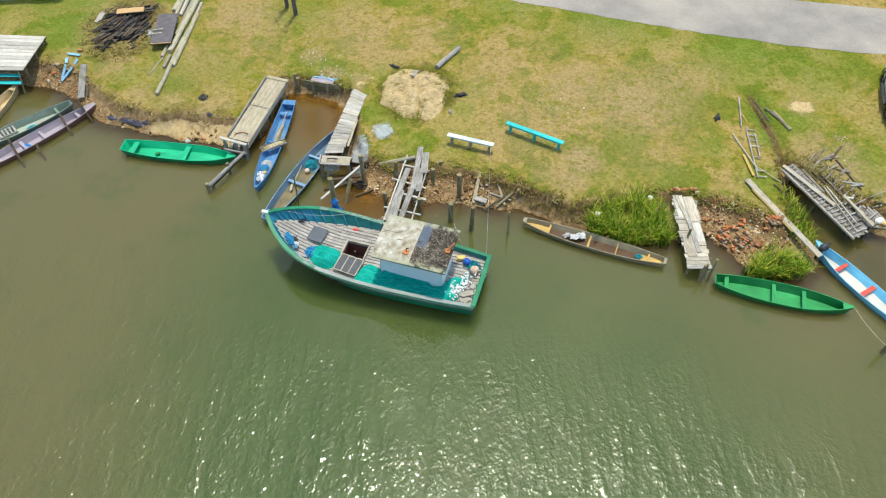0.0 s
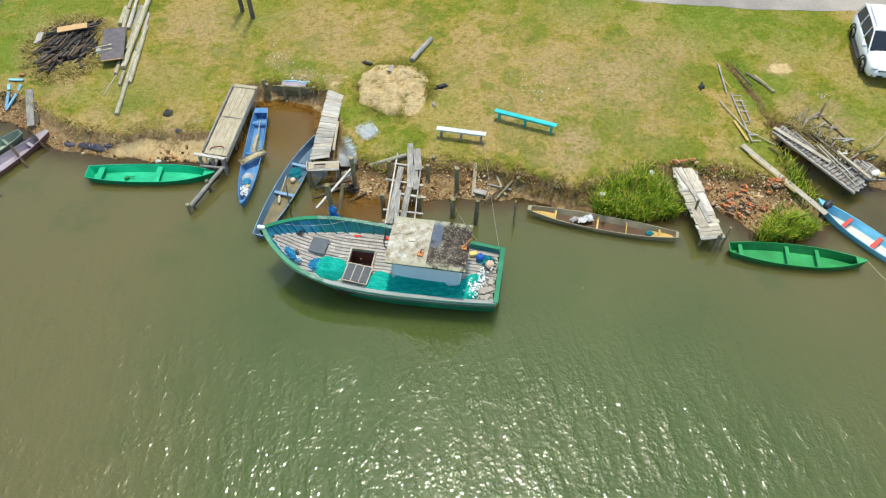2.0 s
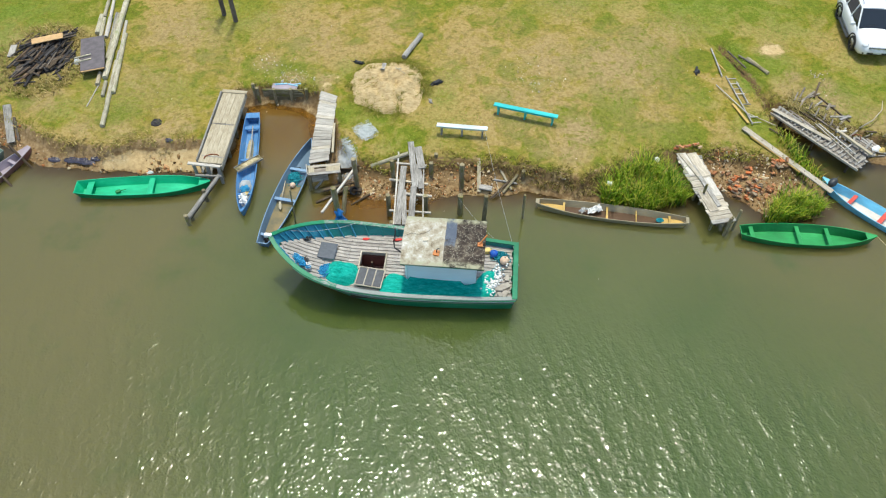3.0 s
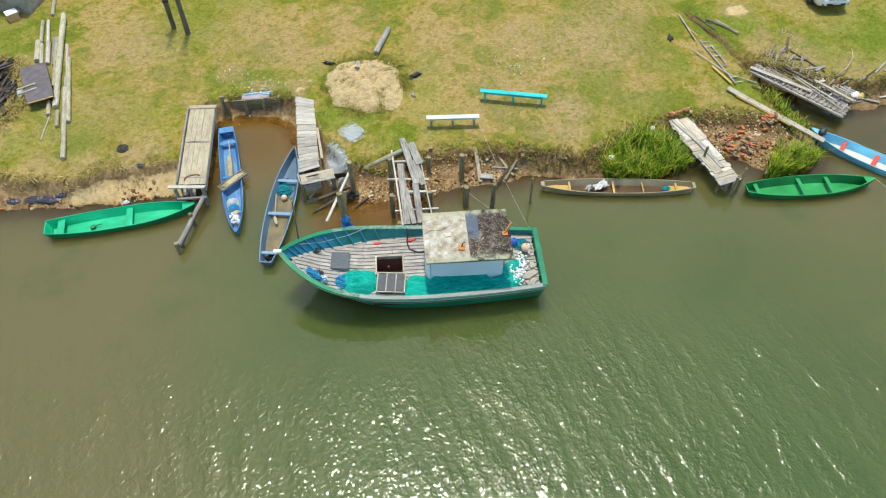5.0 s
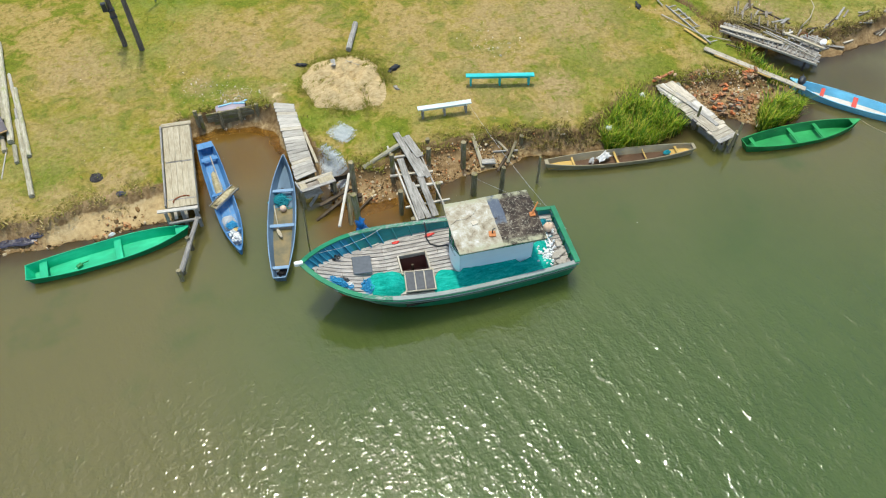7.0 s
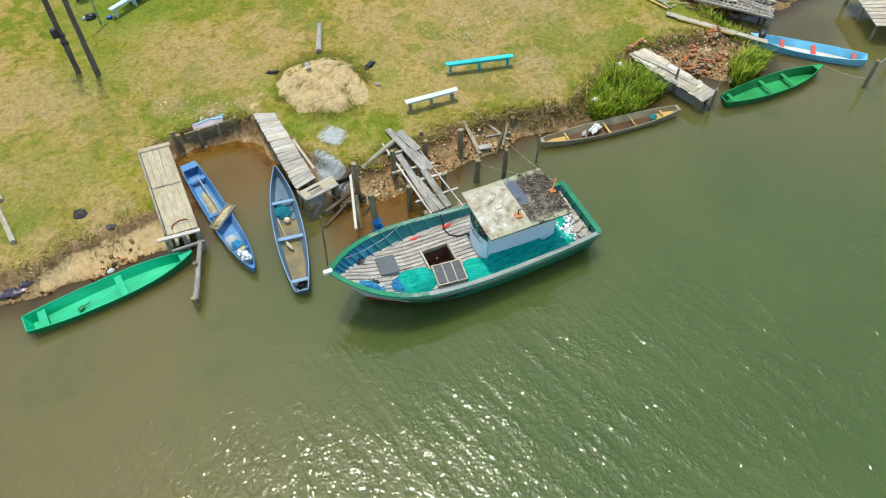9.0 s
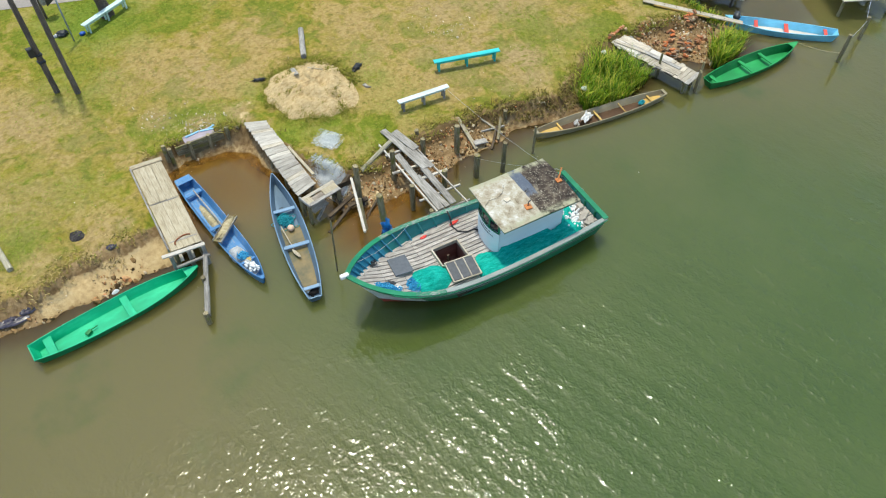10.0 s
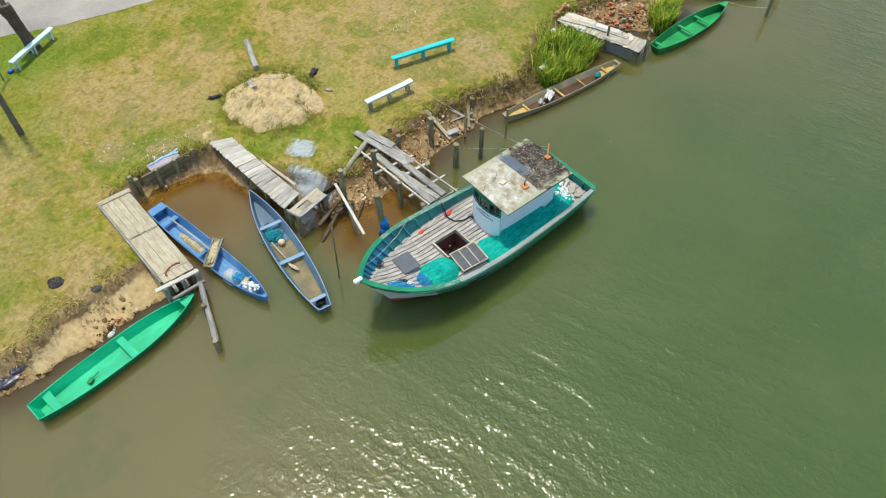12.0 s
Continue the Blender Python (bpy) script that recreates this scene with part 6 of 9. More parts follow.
for x, y, h in ((0.5, 5.17, 1.75), (0.08, 3.63, 1.30), (2.22, 5.30, 1.18), (1.66, 3.5, 1.08), (1.3, 2.1, 0.83), (0.05, 2.55, 0.80)):
    pole("stake", (x - GO[0], y - GO[1], -0.8), (x - GO[0], y - GO[1], h), 0.10, M["post_wood"], gw)

for k, (x, y, h, r) in enumerate(((-1.07, 5.42, 1.95, 0.115), (3.48, 4.62, 1.52, 0.12), (3.08, 3.13, 1.18, 0.13), (4.02, 2.56, 1.55, 0.10), (5.73, 2.42, 1.5, 0.055), (20.55, -3.54, 1.45, 0.09), (22.94, -3.44, 1.2, 0.09), (6.3, 4.5, 0.75, 0.10), (2.6, 6.05, 0.95, 0.10))):
    lean = ((k * 37) % 7 - 3) * 0.02
    pole("mooring_post", (x, y, -0.9), (x + lean, y + lean * 0.6, h), r, M["post_wood"], None, r2=r * 0.92, label="old round timber mooring post standing in the shallows", category="post", group="mooring posts")
pole("bent_log", (-0.38, 6.10, 0.66), (1.35, 6.25, 0.98), 0.10, M["log_wood"], None, label="bare grey log leaning on the bank", category="log")
tagged(board("prop_stick", (-1.13, 5.75, 0.97), (-2.73, 3.04, 1.40), 0.10, 0.07, M["white_wood"], None), "long whitish stick jutting out over the water", "stick")
pole("mooring_stick", (-3.96, 3.36, -0.9), (-3.82, 3.40, 2.6), 0.03, M["post_wood"], None, label="thin pole stuck in the river bed beside the canoe", category="pole")
bp = thing("wrapped_pile", -2.02, 2.62, 0, 0, "tall grey pile with a blue tarpaulin rag tied round it", "pile")
pole("pile", (0.03, -0.05, -0.8), (-0.09, 0.22, 3.0), 0.115, M["post_wood"], bp, r2=0.12)
for dz_, rx_, h_, sd_ in ((1.62, 0.15, 0.26, 6), (1.28, 0.17, 0.18, 8)):
    part("tarpaulin", lump_bm(rx_, rx_ * 0.95, h_, (0.03 - 0.03 * dz_, -0.05 + 0.072 * dz_, dz_), 0.35, sd_, 3, 2.5), M["blue_tarp"], bp, "crumpled blue tarpaulin")
part("rope_end", lump_bm(0.13, 0.10, 0.12, (0.12, 0.10, 1.08), 0.5, 11, 3, 3), M["blue_tarp"], bp)
pole("leaning_post", (-2.05, 3.75, -0.7), (-1.62, 4.75, 1.0), 0.10, M["post_wood"], None, label="leaning wet post in the shallows beside the table", category="post")


def tyre(x, y, z, R, r, rx, rz, label):
    bm = bmesh.new()
    n, m = 24, 9
    vs = [[bm.verts.new(((R + r * math.cos(b) * 0.8) * math.cos(a), (R + r * math.cos(b) * 0.8) * math.sin(a), r * 1.2 * math.sin(b))) for b in np.linspace(0, 2 * math.pi, m, False)] for a in np.linspace(0, 2 * math.pi, n, False)]
    for i in range(n):
        for k in range(m):
            bm.faces.new((vs[i][k], vs[(i + 1) % n][k], vs[(i + 1) % n][(k + 1) % m], vs[i][(k + 1) % m]))
    me = bpy.data.meshes.new("tyre"); bmesh.ops.recalc_face_normals(bm, faces=bm.faces); bm.to_mesh(me); bm.free(); me.materials.append(M["black_rubber"])
    ob = new("tyre", me)
    ob.matrix_basis = pose(x, y, z, rx, 0, rz)
    return tagged(ob, label, "tyre")


tyre(-1.92, 2.78, 0.92, 0.20, 0.075, 80, -16, "black tyre hung as a fender beside the tall pile")
# broken timber under the table
for k, (a, b, w) in enumerate((((-3.0, 4.95, -0.02), (-1.7, 5.25, 0.22), 0.12), ((-2.6, 5.42, 0.22), (-1.3, 5.5, 0.40), 0.17), ((-1.75, 5.3, 0.26), (-0.95, 5.12, 0.22), 0.20), ((-1.9, 5.9, 0.55), (-0.9, 6.2, 0.7), 0.14), ((-2.0, 5.2, 0.1), (-1.7, 6.2, 0.55), 0.12), ((-1.5, 4.6, -0.1), (-0.6, 4.9, 0.12), 0.09))):
    ob = board("driftwood", a, b, w, 0.07, M["dark_wood"], None)
    tagged(ob, "wet dark driftwood caught under the table", "driftwood", "driftwood")
tyre(-1.3, 5.1, 0.28, 0.16, 0.05, 50, 30, "small rusty hoop half sunk in the mud")

# plank pier at the upstream end
pier = thing("pier", -21.0, 13.7, 0, 0, "whitened plank pier on stakes with a turquoise step", "pier")
for k in range(10):
    x = -1.9 + 0.36 * k
    board("plank", (-2.6 + 0.03 * (k % 3), -1.5 + 0.32 * k, 1.28), (1.28 + 0.05 * k * 0.3, -1.5 + 0.30 * k, 1.28), 0.29, 0.04, M["white_wood"], pier)
for x, y in ((1.15, -1.3), (1.3, 1.2), (-1.0, -1.3), (-2.4, -1.3), (-1, 1.2), (1.2, 0)):
    board("stake", (x, y, -0.6), (x, y, 1.27), 0.11, 0.09, M["post_wood"], pier)
board("bearer", (-2.6, -1.25, 1.16), (1.3, -1.25, 1.16), 0.08, 0.11, M["dark_wood"], pier)
board("bearer", (1.18, -1.4, 1.16), (1.35, 1.4, 1.16), 0.08, 0.11, M["dark_wood"], pier)
for z, y in ((0.92, -1.62), (0.62, -1.85)):
    board("step", (-2.2, y, z), (0.98, y + 0.02, z), 0.26, 0.04, M["bench_turquoise"], pier)
for x in (-2.1, 0.9):
    board("step_side", (x, -1.95, -0.2), (x, -1.45, 1.25), 0.08, 0.05, M["post_wood"], pier)
# plank pier at the downstream end
pr = thing("pier", 26.0, -1.7, 0, -38, "weathered plank pier on stakes at the creek mouth", "pier")
for k in range(12):
    board("plank", (-1.7, -1.4 + 0.3 * k, 0.95), (1.3, -1.4 + 0.3 * k, 0.95), 0.26, 0.04, M["pale_wood"], pr)
for x in (-1.5, 1.1):
    board("bearer", (x, -1.5, 0.84), (x, 2.0, 0.84), 0.08, 0.11, M["dark_wood"], pr)
    for y in (-1.3, 0.3, 1.8):
        pole("stake", (x, y, -0.8), (x, y, 0.93), 0.08, M["post_wood"], pr)
# stakes in the water beside the mauve canoe
for a, b in (((-16.5, 10.4, 0.75), (-15.35, 9.2, -0.3)), ((-18.9, 7.35, 0.8), (-17.65, 5.8, -0.3)), ((-17.6, 7.3, 0.5), (-16.85, 6.4, -0.3)), ((-17.1, 9.4, 0.6), (-16.0, 8.0, -0.35))):
    pole("mooring_stake", a, b, 0.06, M["dark_wood"], None, label="slanting stake between the moored canoes", category="stake", group="mooring stakes")

# ---- the wrecked hull and the timber round it ----
wr = thing("wrecked_hull", 20.6, 4.4, 0, 0, "skeleton of an old boat with bare grey ribs over the creek", "boat wreck")
WO = Vector((20.6, 4.4, 0))
# edge line along the creek and the opposite, landward side
lo_a, lo_b = Vector((18.84, 5.95, 0.80)), Vector((20.86, 1.88, 0.74))
hi_a, hi_b = Vector((20.55, 7.3, 1.0)), Vector((22.55, 2.6, 0.90))


def wp(u, v, dz=0.0):
    """u along the wreck from the land to the water, v across from the creek side."""
    p = lo_a.lerp(lo_b, u).lerp(hi_a.lerp(hi_b, u), v)
    return tuple(p - WO + Vector((0, 0, dz - 0.10 * math.sin(math.pi * v))))


r = random.Random(11)
for k in range(6):
    v = 0.01 + 0.062 * k
    board("strake", wp(0.0, v, -0.02), wp(1.0 + r.uniform(-0.02, 0.02), v, -0.02), 0.125, 0.035, M["drift"] if k % 3 == 1 else M["grey_wood"], wr)
for k in range(11):
    v = 0.38 + 0.062 * k
    board("strake", wp(0.66 + r.uniform(0, 0.16), v, -0.05), wp(1.0 - r.uniform(0, 0.05), v, -0.03), 0.13, 0.03, M["grey_wood"] if r.random() < 0.7 else M["drift"], wr)
for k in range(4):
    v = 0.45 + 0.14 * k
    board("strake", wp(r.uniform(0.0, 0.15), v, -0.09), wp(0.35 + r.uniform(0, 0.25), v + r.uniform(-0.06, 0.06), -0.09), 0.12, 0.03, M["dark_wood"] if k % 2 else M["drift"], wr)
for k in range(21):
    u = 0.02 + 0.047 * k
    v0 = 0.02 if k % 2 else 0.05
    v1 = r.uniform(0.26, 0.36) if u < 0.55 else r.uniform(0.40, 0.62)
    board("rib", wp(u, v0, 0.02), wp(u + r.uniform(-0.01, 0.01), v1, 0.03 + r.uniform(0, 0.03)), 0.075, 0.06, M["grey_wood"] if k % 3 else M["drift"], wr, roll=r.uniform(-8, 8))
for k in range(7):
    u = 0.60 + 0.06 * k
    board("rib", wp(u + r.uniform(-0.02, 0.02), r.uniform(0.50, 0.62), 0.04), wp(u - 0.02 + r.uniform(-0.02, 0.02), r.uniform(0.78, 0.98), 0.05), 0.085, 0.07, M["grey_wood"] if k % 2 else M["drift"], wr, roll=r.uniform(-8, 8))
for k in range(6):
    u = 0.08 + 0.085 * k
    board("rib", wp(u, r.uniform(0.62, 0.75), -0.02), wp(u - 0.02, r.uniform(0.82, 0.95), 0.0), 0.07, 0.06, M["drift"], wr)
board("stringer", wp(-0.03, 0.05, 0.10), wp(0.62, 0.26, 0.12), 0.20, 0.04, M["pale_wood"], wr, label="broad pale stringer board")
board("stringer", wp(0.40, 0.42, 0.13), wp(0.96, 0.14, 0.12), 0.055, 0.05, M["pale_wood"], wr)
board("stringer", wp(0.42, 0.48, 0.13), wp(0.88, 0.33, 0.12), 0.045, 0.05, M["white_wood"], wr)
board("edge_plank", wp(-0.02, -0.03, -0.06), wp(1.02, -0.03, -0.06), 0.05, 0.10, M["pale_wood"], wr)
board("keel_piece", wp(0.58, 0.62, 0.15), wp(0.98, 0.58, 0.16), 0.14, 0.08, M["tan_wood"], wr)
board("knee", wp(0.60, 0.58, 0.16), wp(0.66, 0.74, 0.18), 0.10, 0.06, M["white_wood"], wr)
tube("rusty_hook", [wp(0.72, 0.76, 0.12), wp(0.74, 0.82, 0.2), wp(0.78, 0.86, 0.2), wp(0.80, 0.80, 0.12)], 0.03, M["rust"], wr)
for u, v in ((0.5, 0.1), (0.9, 0.15), (0.95, 0.6), (0.1, 0.2), (0.7, 0.8)):
    p = Vector(wp(u, v, -0.05))
    pole("prop", (p.x, p.y, -0.8), tuple(p), 0.06, M["dark_wood"], wr)
for k in range(24):
    w_ = Vector(wp(r.uniform(0.0, 0.95), r.uniform(0.35, 1.25))) + WO
    x, y = w_.x, w_.y
    a = r.uniform(-0.5, 0.9)
    l = r.uniform(0.4, 1.2)
    z = max(gz(x, y), 0.1) + 0.05
    z2 = min(max(max(gz(x + l * math.cos(a), y + l * math.sin(a)), 0.1) + 0.07, z - 0.12), z + 0.12)
    tagged(board("broken_board", (x, y, z), (x + l * math.cos(a), y + l * math.sin(a), z2), r.uniform(0.06, 0.13), 0.03, M[r.choice(("grey_wood", "drift", "dark_wood", "drift"))], None),
           "broken weathered board lying by the wreck", "board", "boards by the wreck")
for (a, b, rr_, mt, lb) in (((21.5, 6.6), (22.1, 4.7), 0.045, "dark_wood", "crooked grey branch lying in the grass"), ((18.6, 10.6), (18.95, 9.2), 0.045, "bark", "dark old timber lying in the ditch"), ((19.0, 10.2), (19.5, 9.3), 0.045, "drift", "grey timber lying in the ditch"),
                            ((19.3, 9.9), (19.85, 8.6), 0.09, "post_wood", "rotten post lying beside the ditch"), ((22.2, 3.1), (24.0, 3.7), 0.03, "grey_wood", "driftwood branch on the creek bank"), ((22.8, 3.9), (23.6, 3.0), 0.03, "grey_wood", "driftwood branch on the creek bank")):
    pole("old_timber", (*a, gz(*a) + rr_ * 0.8), (*b, gz(*b) + rr_ * 0.8), rr_, M[mt], None, label=lb, category="timber", group="old timber")
for k in range(26):
    x = r.uniform(21.8, 29.0)
    y = float(np.interp(x, [21.8, 23, 25, 30], [4.3, 3.2, 2.9, 2.2])) + r.uniform(-0.5, 0.9)
    a, l = r.uniform(-0.7, 0.5), r.uniform(0.4, 1.3)
    x2, y2 = x + l * math.cos(a), y + l * math.sin(a)
    tagged(board("broken_board", (x, y, max(gz(x, y), 0.05) + 0.03), (x2, y2, max(gz(x2, y2), 0.05) + 0.05), r.uniform(0.05, 0.14), 0.03, M[r.choice(("grey_wood", "drift", "dark_wood", "pale_wood"))], None),
           "broken weathered board lying by the wreck", "board", "boards by the wreck")
tagged(tube("branch", [(22.3, 4.2, gz(22.3, 4.2) + 0.05), (22.9, 4.3, gz(22.9, 4.3) + 0.35), (23.5, 4.7, gz(23.5, 4.7) + 0.45), (23.9, 5.3, gz(23.9, 5.3) + 0.4)], 0.04, M["tan_wood"], r2=0.015), "bare curved branch on the creek bank", "branch")
# long gangplank with dark holes
gp = thing("gangplank", 18.0, 3.0, 0, 0, "long pale plank with bolt holes sloping to the water", "plank")
P0, P1 = Vector((-1.12, 2.1)), Vector((1.14, -2.15))
lift0, lift1 = gz(17.05, 5.4) + 0.05, 0.55
lift = max(gz(18.0 + P0.lerp(P1, q).x, 3.0 + P0.lerp(P1, q).y) - (lift0 + (lift1 - lift0) * q) for q in np.linspace(0, 1, 15)) + 0.03
a, b = Vector((*P0, lift0 + max(0.0, lift * 0.3))), Vector((*P1, lift1 + max(0.0, lift)))
board("plank", a, b, 0.29, 0.05, M["pale_wood"], gp)
board("edge_strip", a.lerp(b, 0.12) + Vector((-0.16, -0.06, -0.02)), a.lerp(b, 0.68) + Vector((-0.16, -0.06, -0.02)), 0.07, 0.05, M["yellow_old"], gp)
for k in range(6):
    p = a.lerp(b, 0.22 + 0.12 * k) + Vector((0, 0, 0.053))
    part("bolt_hole", lump_bm(0.035, 0.035, 0.004, tuple(p), 0, sub=1), M["dark_wood"], gp)
# ladder and laths in the grass
ld = thing("ladder", 17.75, 7.0, gz(17.75, 7.0) + 0.04, 0, "old wooden ladder with missing rungs lying in the grass", "ladder")
board("stile", (-0.05, 1.8, 0.0), (-0.32, -1.75, 0.02), 0.06, 0.05, M["grey_wood"], ld)
board("stile", (0.28, 1.3, 0.0), (0.12, -0.3, 0.02), 0.06, 0.05, M["grey_wood"], ld)
for k, q in enumerate((0.05, 0.16, 0.27, 0.38, 0.60, 0.86, 0.97)):
    y = 1.75 - 3.5 * q
    x = -0.055 - 0.27 * q
    board("rung", (x - 0.04, y, 0.035), (x + 0.42, y - 0.06, 0.035), 0.05, 0.035, M["white_wood"] if k % 2 else M["grey_wood"], ld)
for a, b, w, mt, lb in (((17.62, 9.8), (19.05, 6.1), 0.08, "yellow_old", "long yellowish lath lying in the grass"), ((17.8, 10.9), (17.45, 8.75), 0.07, "grey_wood", "grey lath lying in the grass"), ((16.9, 8.2), (17.55, 5.7), 0.05, "white_wood", "thin whitish lath lying in the grass"),
                        ((17.1, 6.75), (17.25, 5.35), 0.13, "yellow_old", "short yellow board lying in the grass"), ((17.45, 6.1), (18.5, 5.0), 0.05, "tan_wood", "thin stick lying in the grass"), ((18.1, 4.9), (18.5, 4.2), 0.07, "dark_wood", "dark stick lying in the grass")):
    tagged(board("lath", (*a, gz(*a) + 0.07), (*b, gz(*b) + 0.09), w, 0.035, M[mt], None), lb, "lath", "laths in the grass")

# ---- boards shoring up the basin's head ----
for (a, b, z, h) in (((-4.95, 12.12), (-3.0, 11.72), 0.42, 0.22), ((-4.95, 12.16), (-3.0, 11.76), 0.65, 0.20), ((-4.7, 12.06), (-3.4, 11.8), 0.22, 0.2)):
    tagged(board("shoring_board", (*a, z), (*b, z), 0.05, h, M["post_wood"], None), "dark grey board shoring up the head of the basin", "board", "shoring boards")
for x, y, h in ((-5.35, 12.25, 1.15), (-5.2, 12.15, 0.95), (-4.4, 12.0, 0.9), (-3.6, 11.85, 0.9), (-2.85, 11.65, 0.95), (-2.4, 11.55, 0.8)):
    pole("shoring_post", (x, y, -0.5), (x, y, h), 0.085, M["post_wood"], None, label="short dark post at the head of the basin", category="post", group="shoring posts")
tr = thing("scrap_board", -3.85, 12.2, gz(-3.85, 12.2) + 0.02, -12, "broken mauve and pale blue board above the basin", "board")
part("panel", box_bm(1.25, 0.42, 0.03, (0, 0, 0.02), 0.006), M["mauve"], tr)
for k, (x, y, l, a) in enumerate(((-0.2, 0.12, 0.6, 8), (0.4, 0.06, 0.55, -14), (0.62, 0.14, 0.3, 20))):
    part("edge_strip", box_bm(l, 0.08, 0.04, (x, y, 0.055), 0.006, turn=Matrix.Rotation(radians(a), 4, "Z")), M["sky_debris"], tr)

# ---- nets, rags and gear in the canoes ----
heap("fishing_net", -5.80, 8.6, 0.02, (0.17, 1.0, 2.4), 0.14, M["net_straw"], "straw-coloured net laid along the blue canoe", "fishing net", rz=-6, seed=5)
heap("fishing_net", -6.07, 5.68, 0.05, (0.22, 0.42, 2.2), 0.27, M["net_white"], "cream net heaped in the blue canoe", "fishing net", seed=6)
heap("fishing_net", -6.06, 6.5, 0.03, (0.29, 0.42, 2.2), 0.24, M["net_white"], "pale net heaped in the blue canoe", "fishing net", seed=8)
rope_heap("rope_tangle", -6.02, 6.15, 0.20, 0.22, 0.22, 0.12, 30, 0.015, M["net_blue"], "bright blue rope on the net in the blue canoe", seed=31)
rope_heap("rope_tangle", -5.95, 5.85, 0.20, 0.12, 0.12, 0.08, 12, 0.015, M["yellow_plastic"], "yellow rope in the blue canoe", seed=33)
fl = thing("float_heap", -6.10, 5.42, 0.26, 0, "white net floats heaped in the bow of the blue canoe", "net floats")
rr2 = random.Random(4)
for k in range(46):
    piece("float", fm, fl, pose(max(-0.15, min(0.15, rr2.gauss(0, 0.09))), max(-0.22, min(0.34, rr2.gauss(0, 0.17))), rr2.uniform(0.0, 0.12), rr2.uniform(0, 180), rr2.uniform(0, 180), 0))
ch = thing("fish_crate", -5.80, 7.56, 0.36, -60, "mossy wooden tray lying across the blue canoe", "tray")
part("bottom", box_bm(0.32, 1.30, 0.04, (0, 0, 0.02), 0.008), M["post_wood"], ch)
for x in (-0.17, 0.17):
    board("side", (x, -0.66, 0.0), (x, 0.66, 0.0), 0.03, 0.09, M["grey_wood"], ch)
part("straw", lump_bm(0.15, 0.58, 0.05, (0, 0, 0.05), 0.3, 3, 3, 4), M["net_straw"], ch, "dry straw and netting")
tagged(tube("sculling_oar", [(-5.55, 10.1, 0.36), (-5.7, 8.4, 0.37), (-5.85, 7.4, 0.40)], 0.028, M["white_wood"]), "whitish pole lying along the blue canoe", "pole")
rope_heap("rope_tangle", -3.85, 6.55, 0.06, 0.30, 0.42, 0.16, 60, 0.014, M["net_turq"], "turquoise rope and net heaped in the slate canoe", seed=41)
bm = lump_bm(0.13, 0.13, 0.125, (0, 0, 0.12), 0.02, sub=3)
me = bpy.data.meshes.new("buoy"); bm.to_mesh(me); bm.free(); me.materials.append(M["peach_buoy"])
ob = tagged(new("buoy", me), "pale pink buoy in the slate canoe", "buoy"); ob.matrix_basis = pose(-3.95, 6.05, 0.05)
pad = thing("paddle", -4.35, 5.7, 0.18, 0, "wooden paddle lying in the slate canoe", "paddle")
tube("shaft", [(-0.15, -0.55, 0.02), (0.12, 0.55, 0.12)], 0.022, M["tan_wood"], pad)
part("blade", lump_bm(0.07, 0.26, 0.02, (-0.2, -0.78, 0.0), 0.02, sub=2), M["tan_wood"], pad)
rb = thing("catch_heap", -5.12, 3.2, 0.0, 23, "dark heap of shells in the slate canoe's stern", "heap")
part("heap", lump_bm(0.20, 0.14, 0.10, (0, 0, 0.06), 0.5, 9, 3, 4), M["char"], rb)
rope_heap("black_rope", -3.7, 7.1, 0.08, 0.25, 0.10, 0.08, 10, 0.012, M["steel_dark"], "black line in the slate canoe", seed=45)


def cloth(x, y, z, sx, sy, rz, seed, label):
    """A crumpled cloth: a creased sheet with some thickness."""
    vs, fs = [], []
    nx, ny = 16, 9
    for i in range(nx + 1):
        for k in range(ny + 1):
            u, v = -1 + 2 * i / nx, -1 + 2 * k / ny
            e = 1 + 0.25 * noise.noise((u * 1.5 + seed, v * 1.5, 0))
            zz = 0.16 * noise.noise((u * 2.6, v * 2.6 + seed, 4)) + 0.08 * noise.noise((u * 7, v * 6 + seed, 8)) - 0.10 * abs(v) - 0.04 * u
            vs.append((u * sx * e, v * sy * e, zz + 0.06))
    for i in range(nx):
        for k in range(ny):
            a_ = i * (ny + 1) + k
            fs.append((a_, a_ + ny + 1, a_ + ny + 2, a_ + 1))
    ob = new("white_cloth", mesh_from("white_cloth", vs, fs, M["white_cloth"]))
    sol = ob.modifiers.new("thickness", "SOLIDIFY")
    sol.thickness = 0.012
    ob.matrix_basis = pose(x, y, z, 0, 0, rz)
    return tagged(ob, label, "cloth")


cloth(8.82, 2.12, 0.28, 0.40, 0.17, 10, 3, "crumpled white cloth hung over the old canoe's thwart")
cloth(8.3, 2.2, 0.20, 0.16, 0.10, 40, 7, "white rag in the old canoe")
heap("rag", 11.45, 1.08, 0.16, (0.17, 0.10, 2.3), 0.10, M["net_turq"], "turquoise rag in the old canoe", "rag", rz=-20, seed=4, rough=0.6, freq=6)
for x, y, l, mt in ((7.05, 2.71, 1.0, "yellow_old"), (11.95, 0.88, 0.85, "yellow_old")):
    ob = board("floor_board", (x - l / 2, y + 0.19 * l, 0.12), (x + l / 2, y - 0.19 * l, 0.12), 0.36, 0.02, M[mt], None)
    tagged(ob, "faded yellow board in the end of the old canoe", "board", "boards in the old canoe")
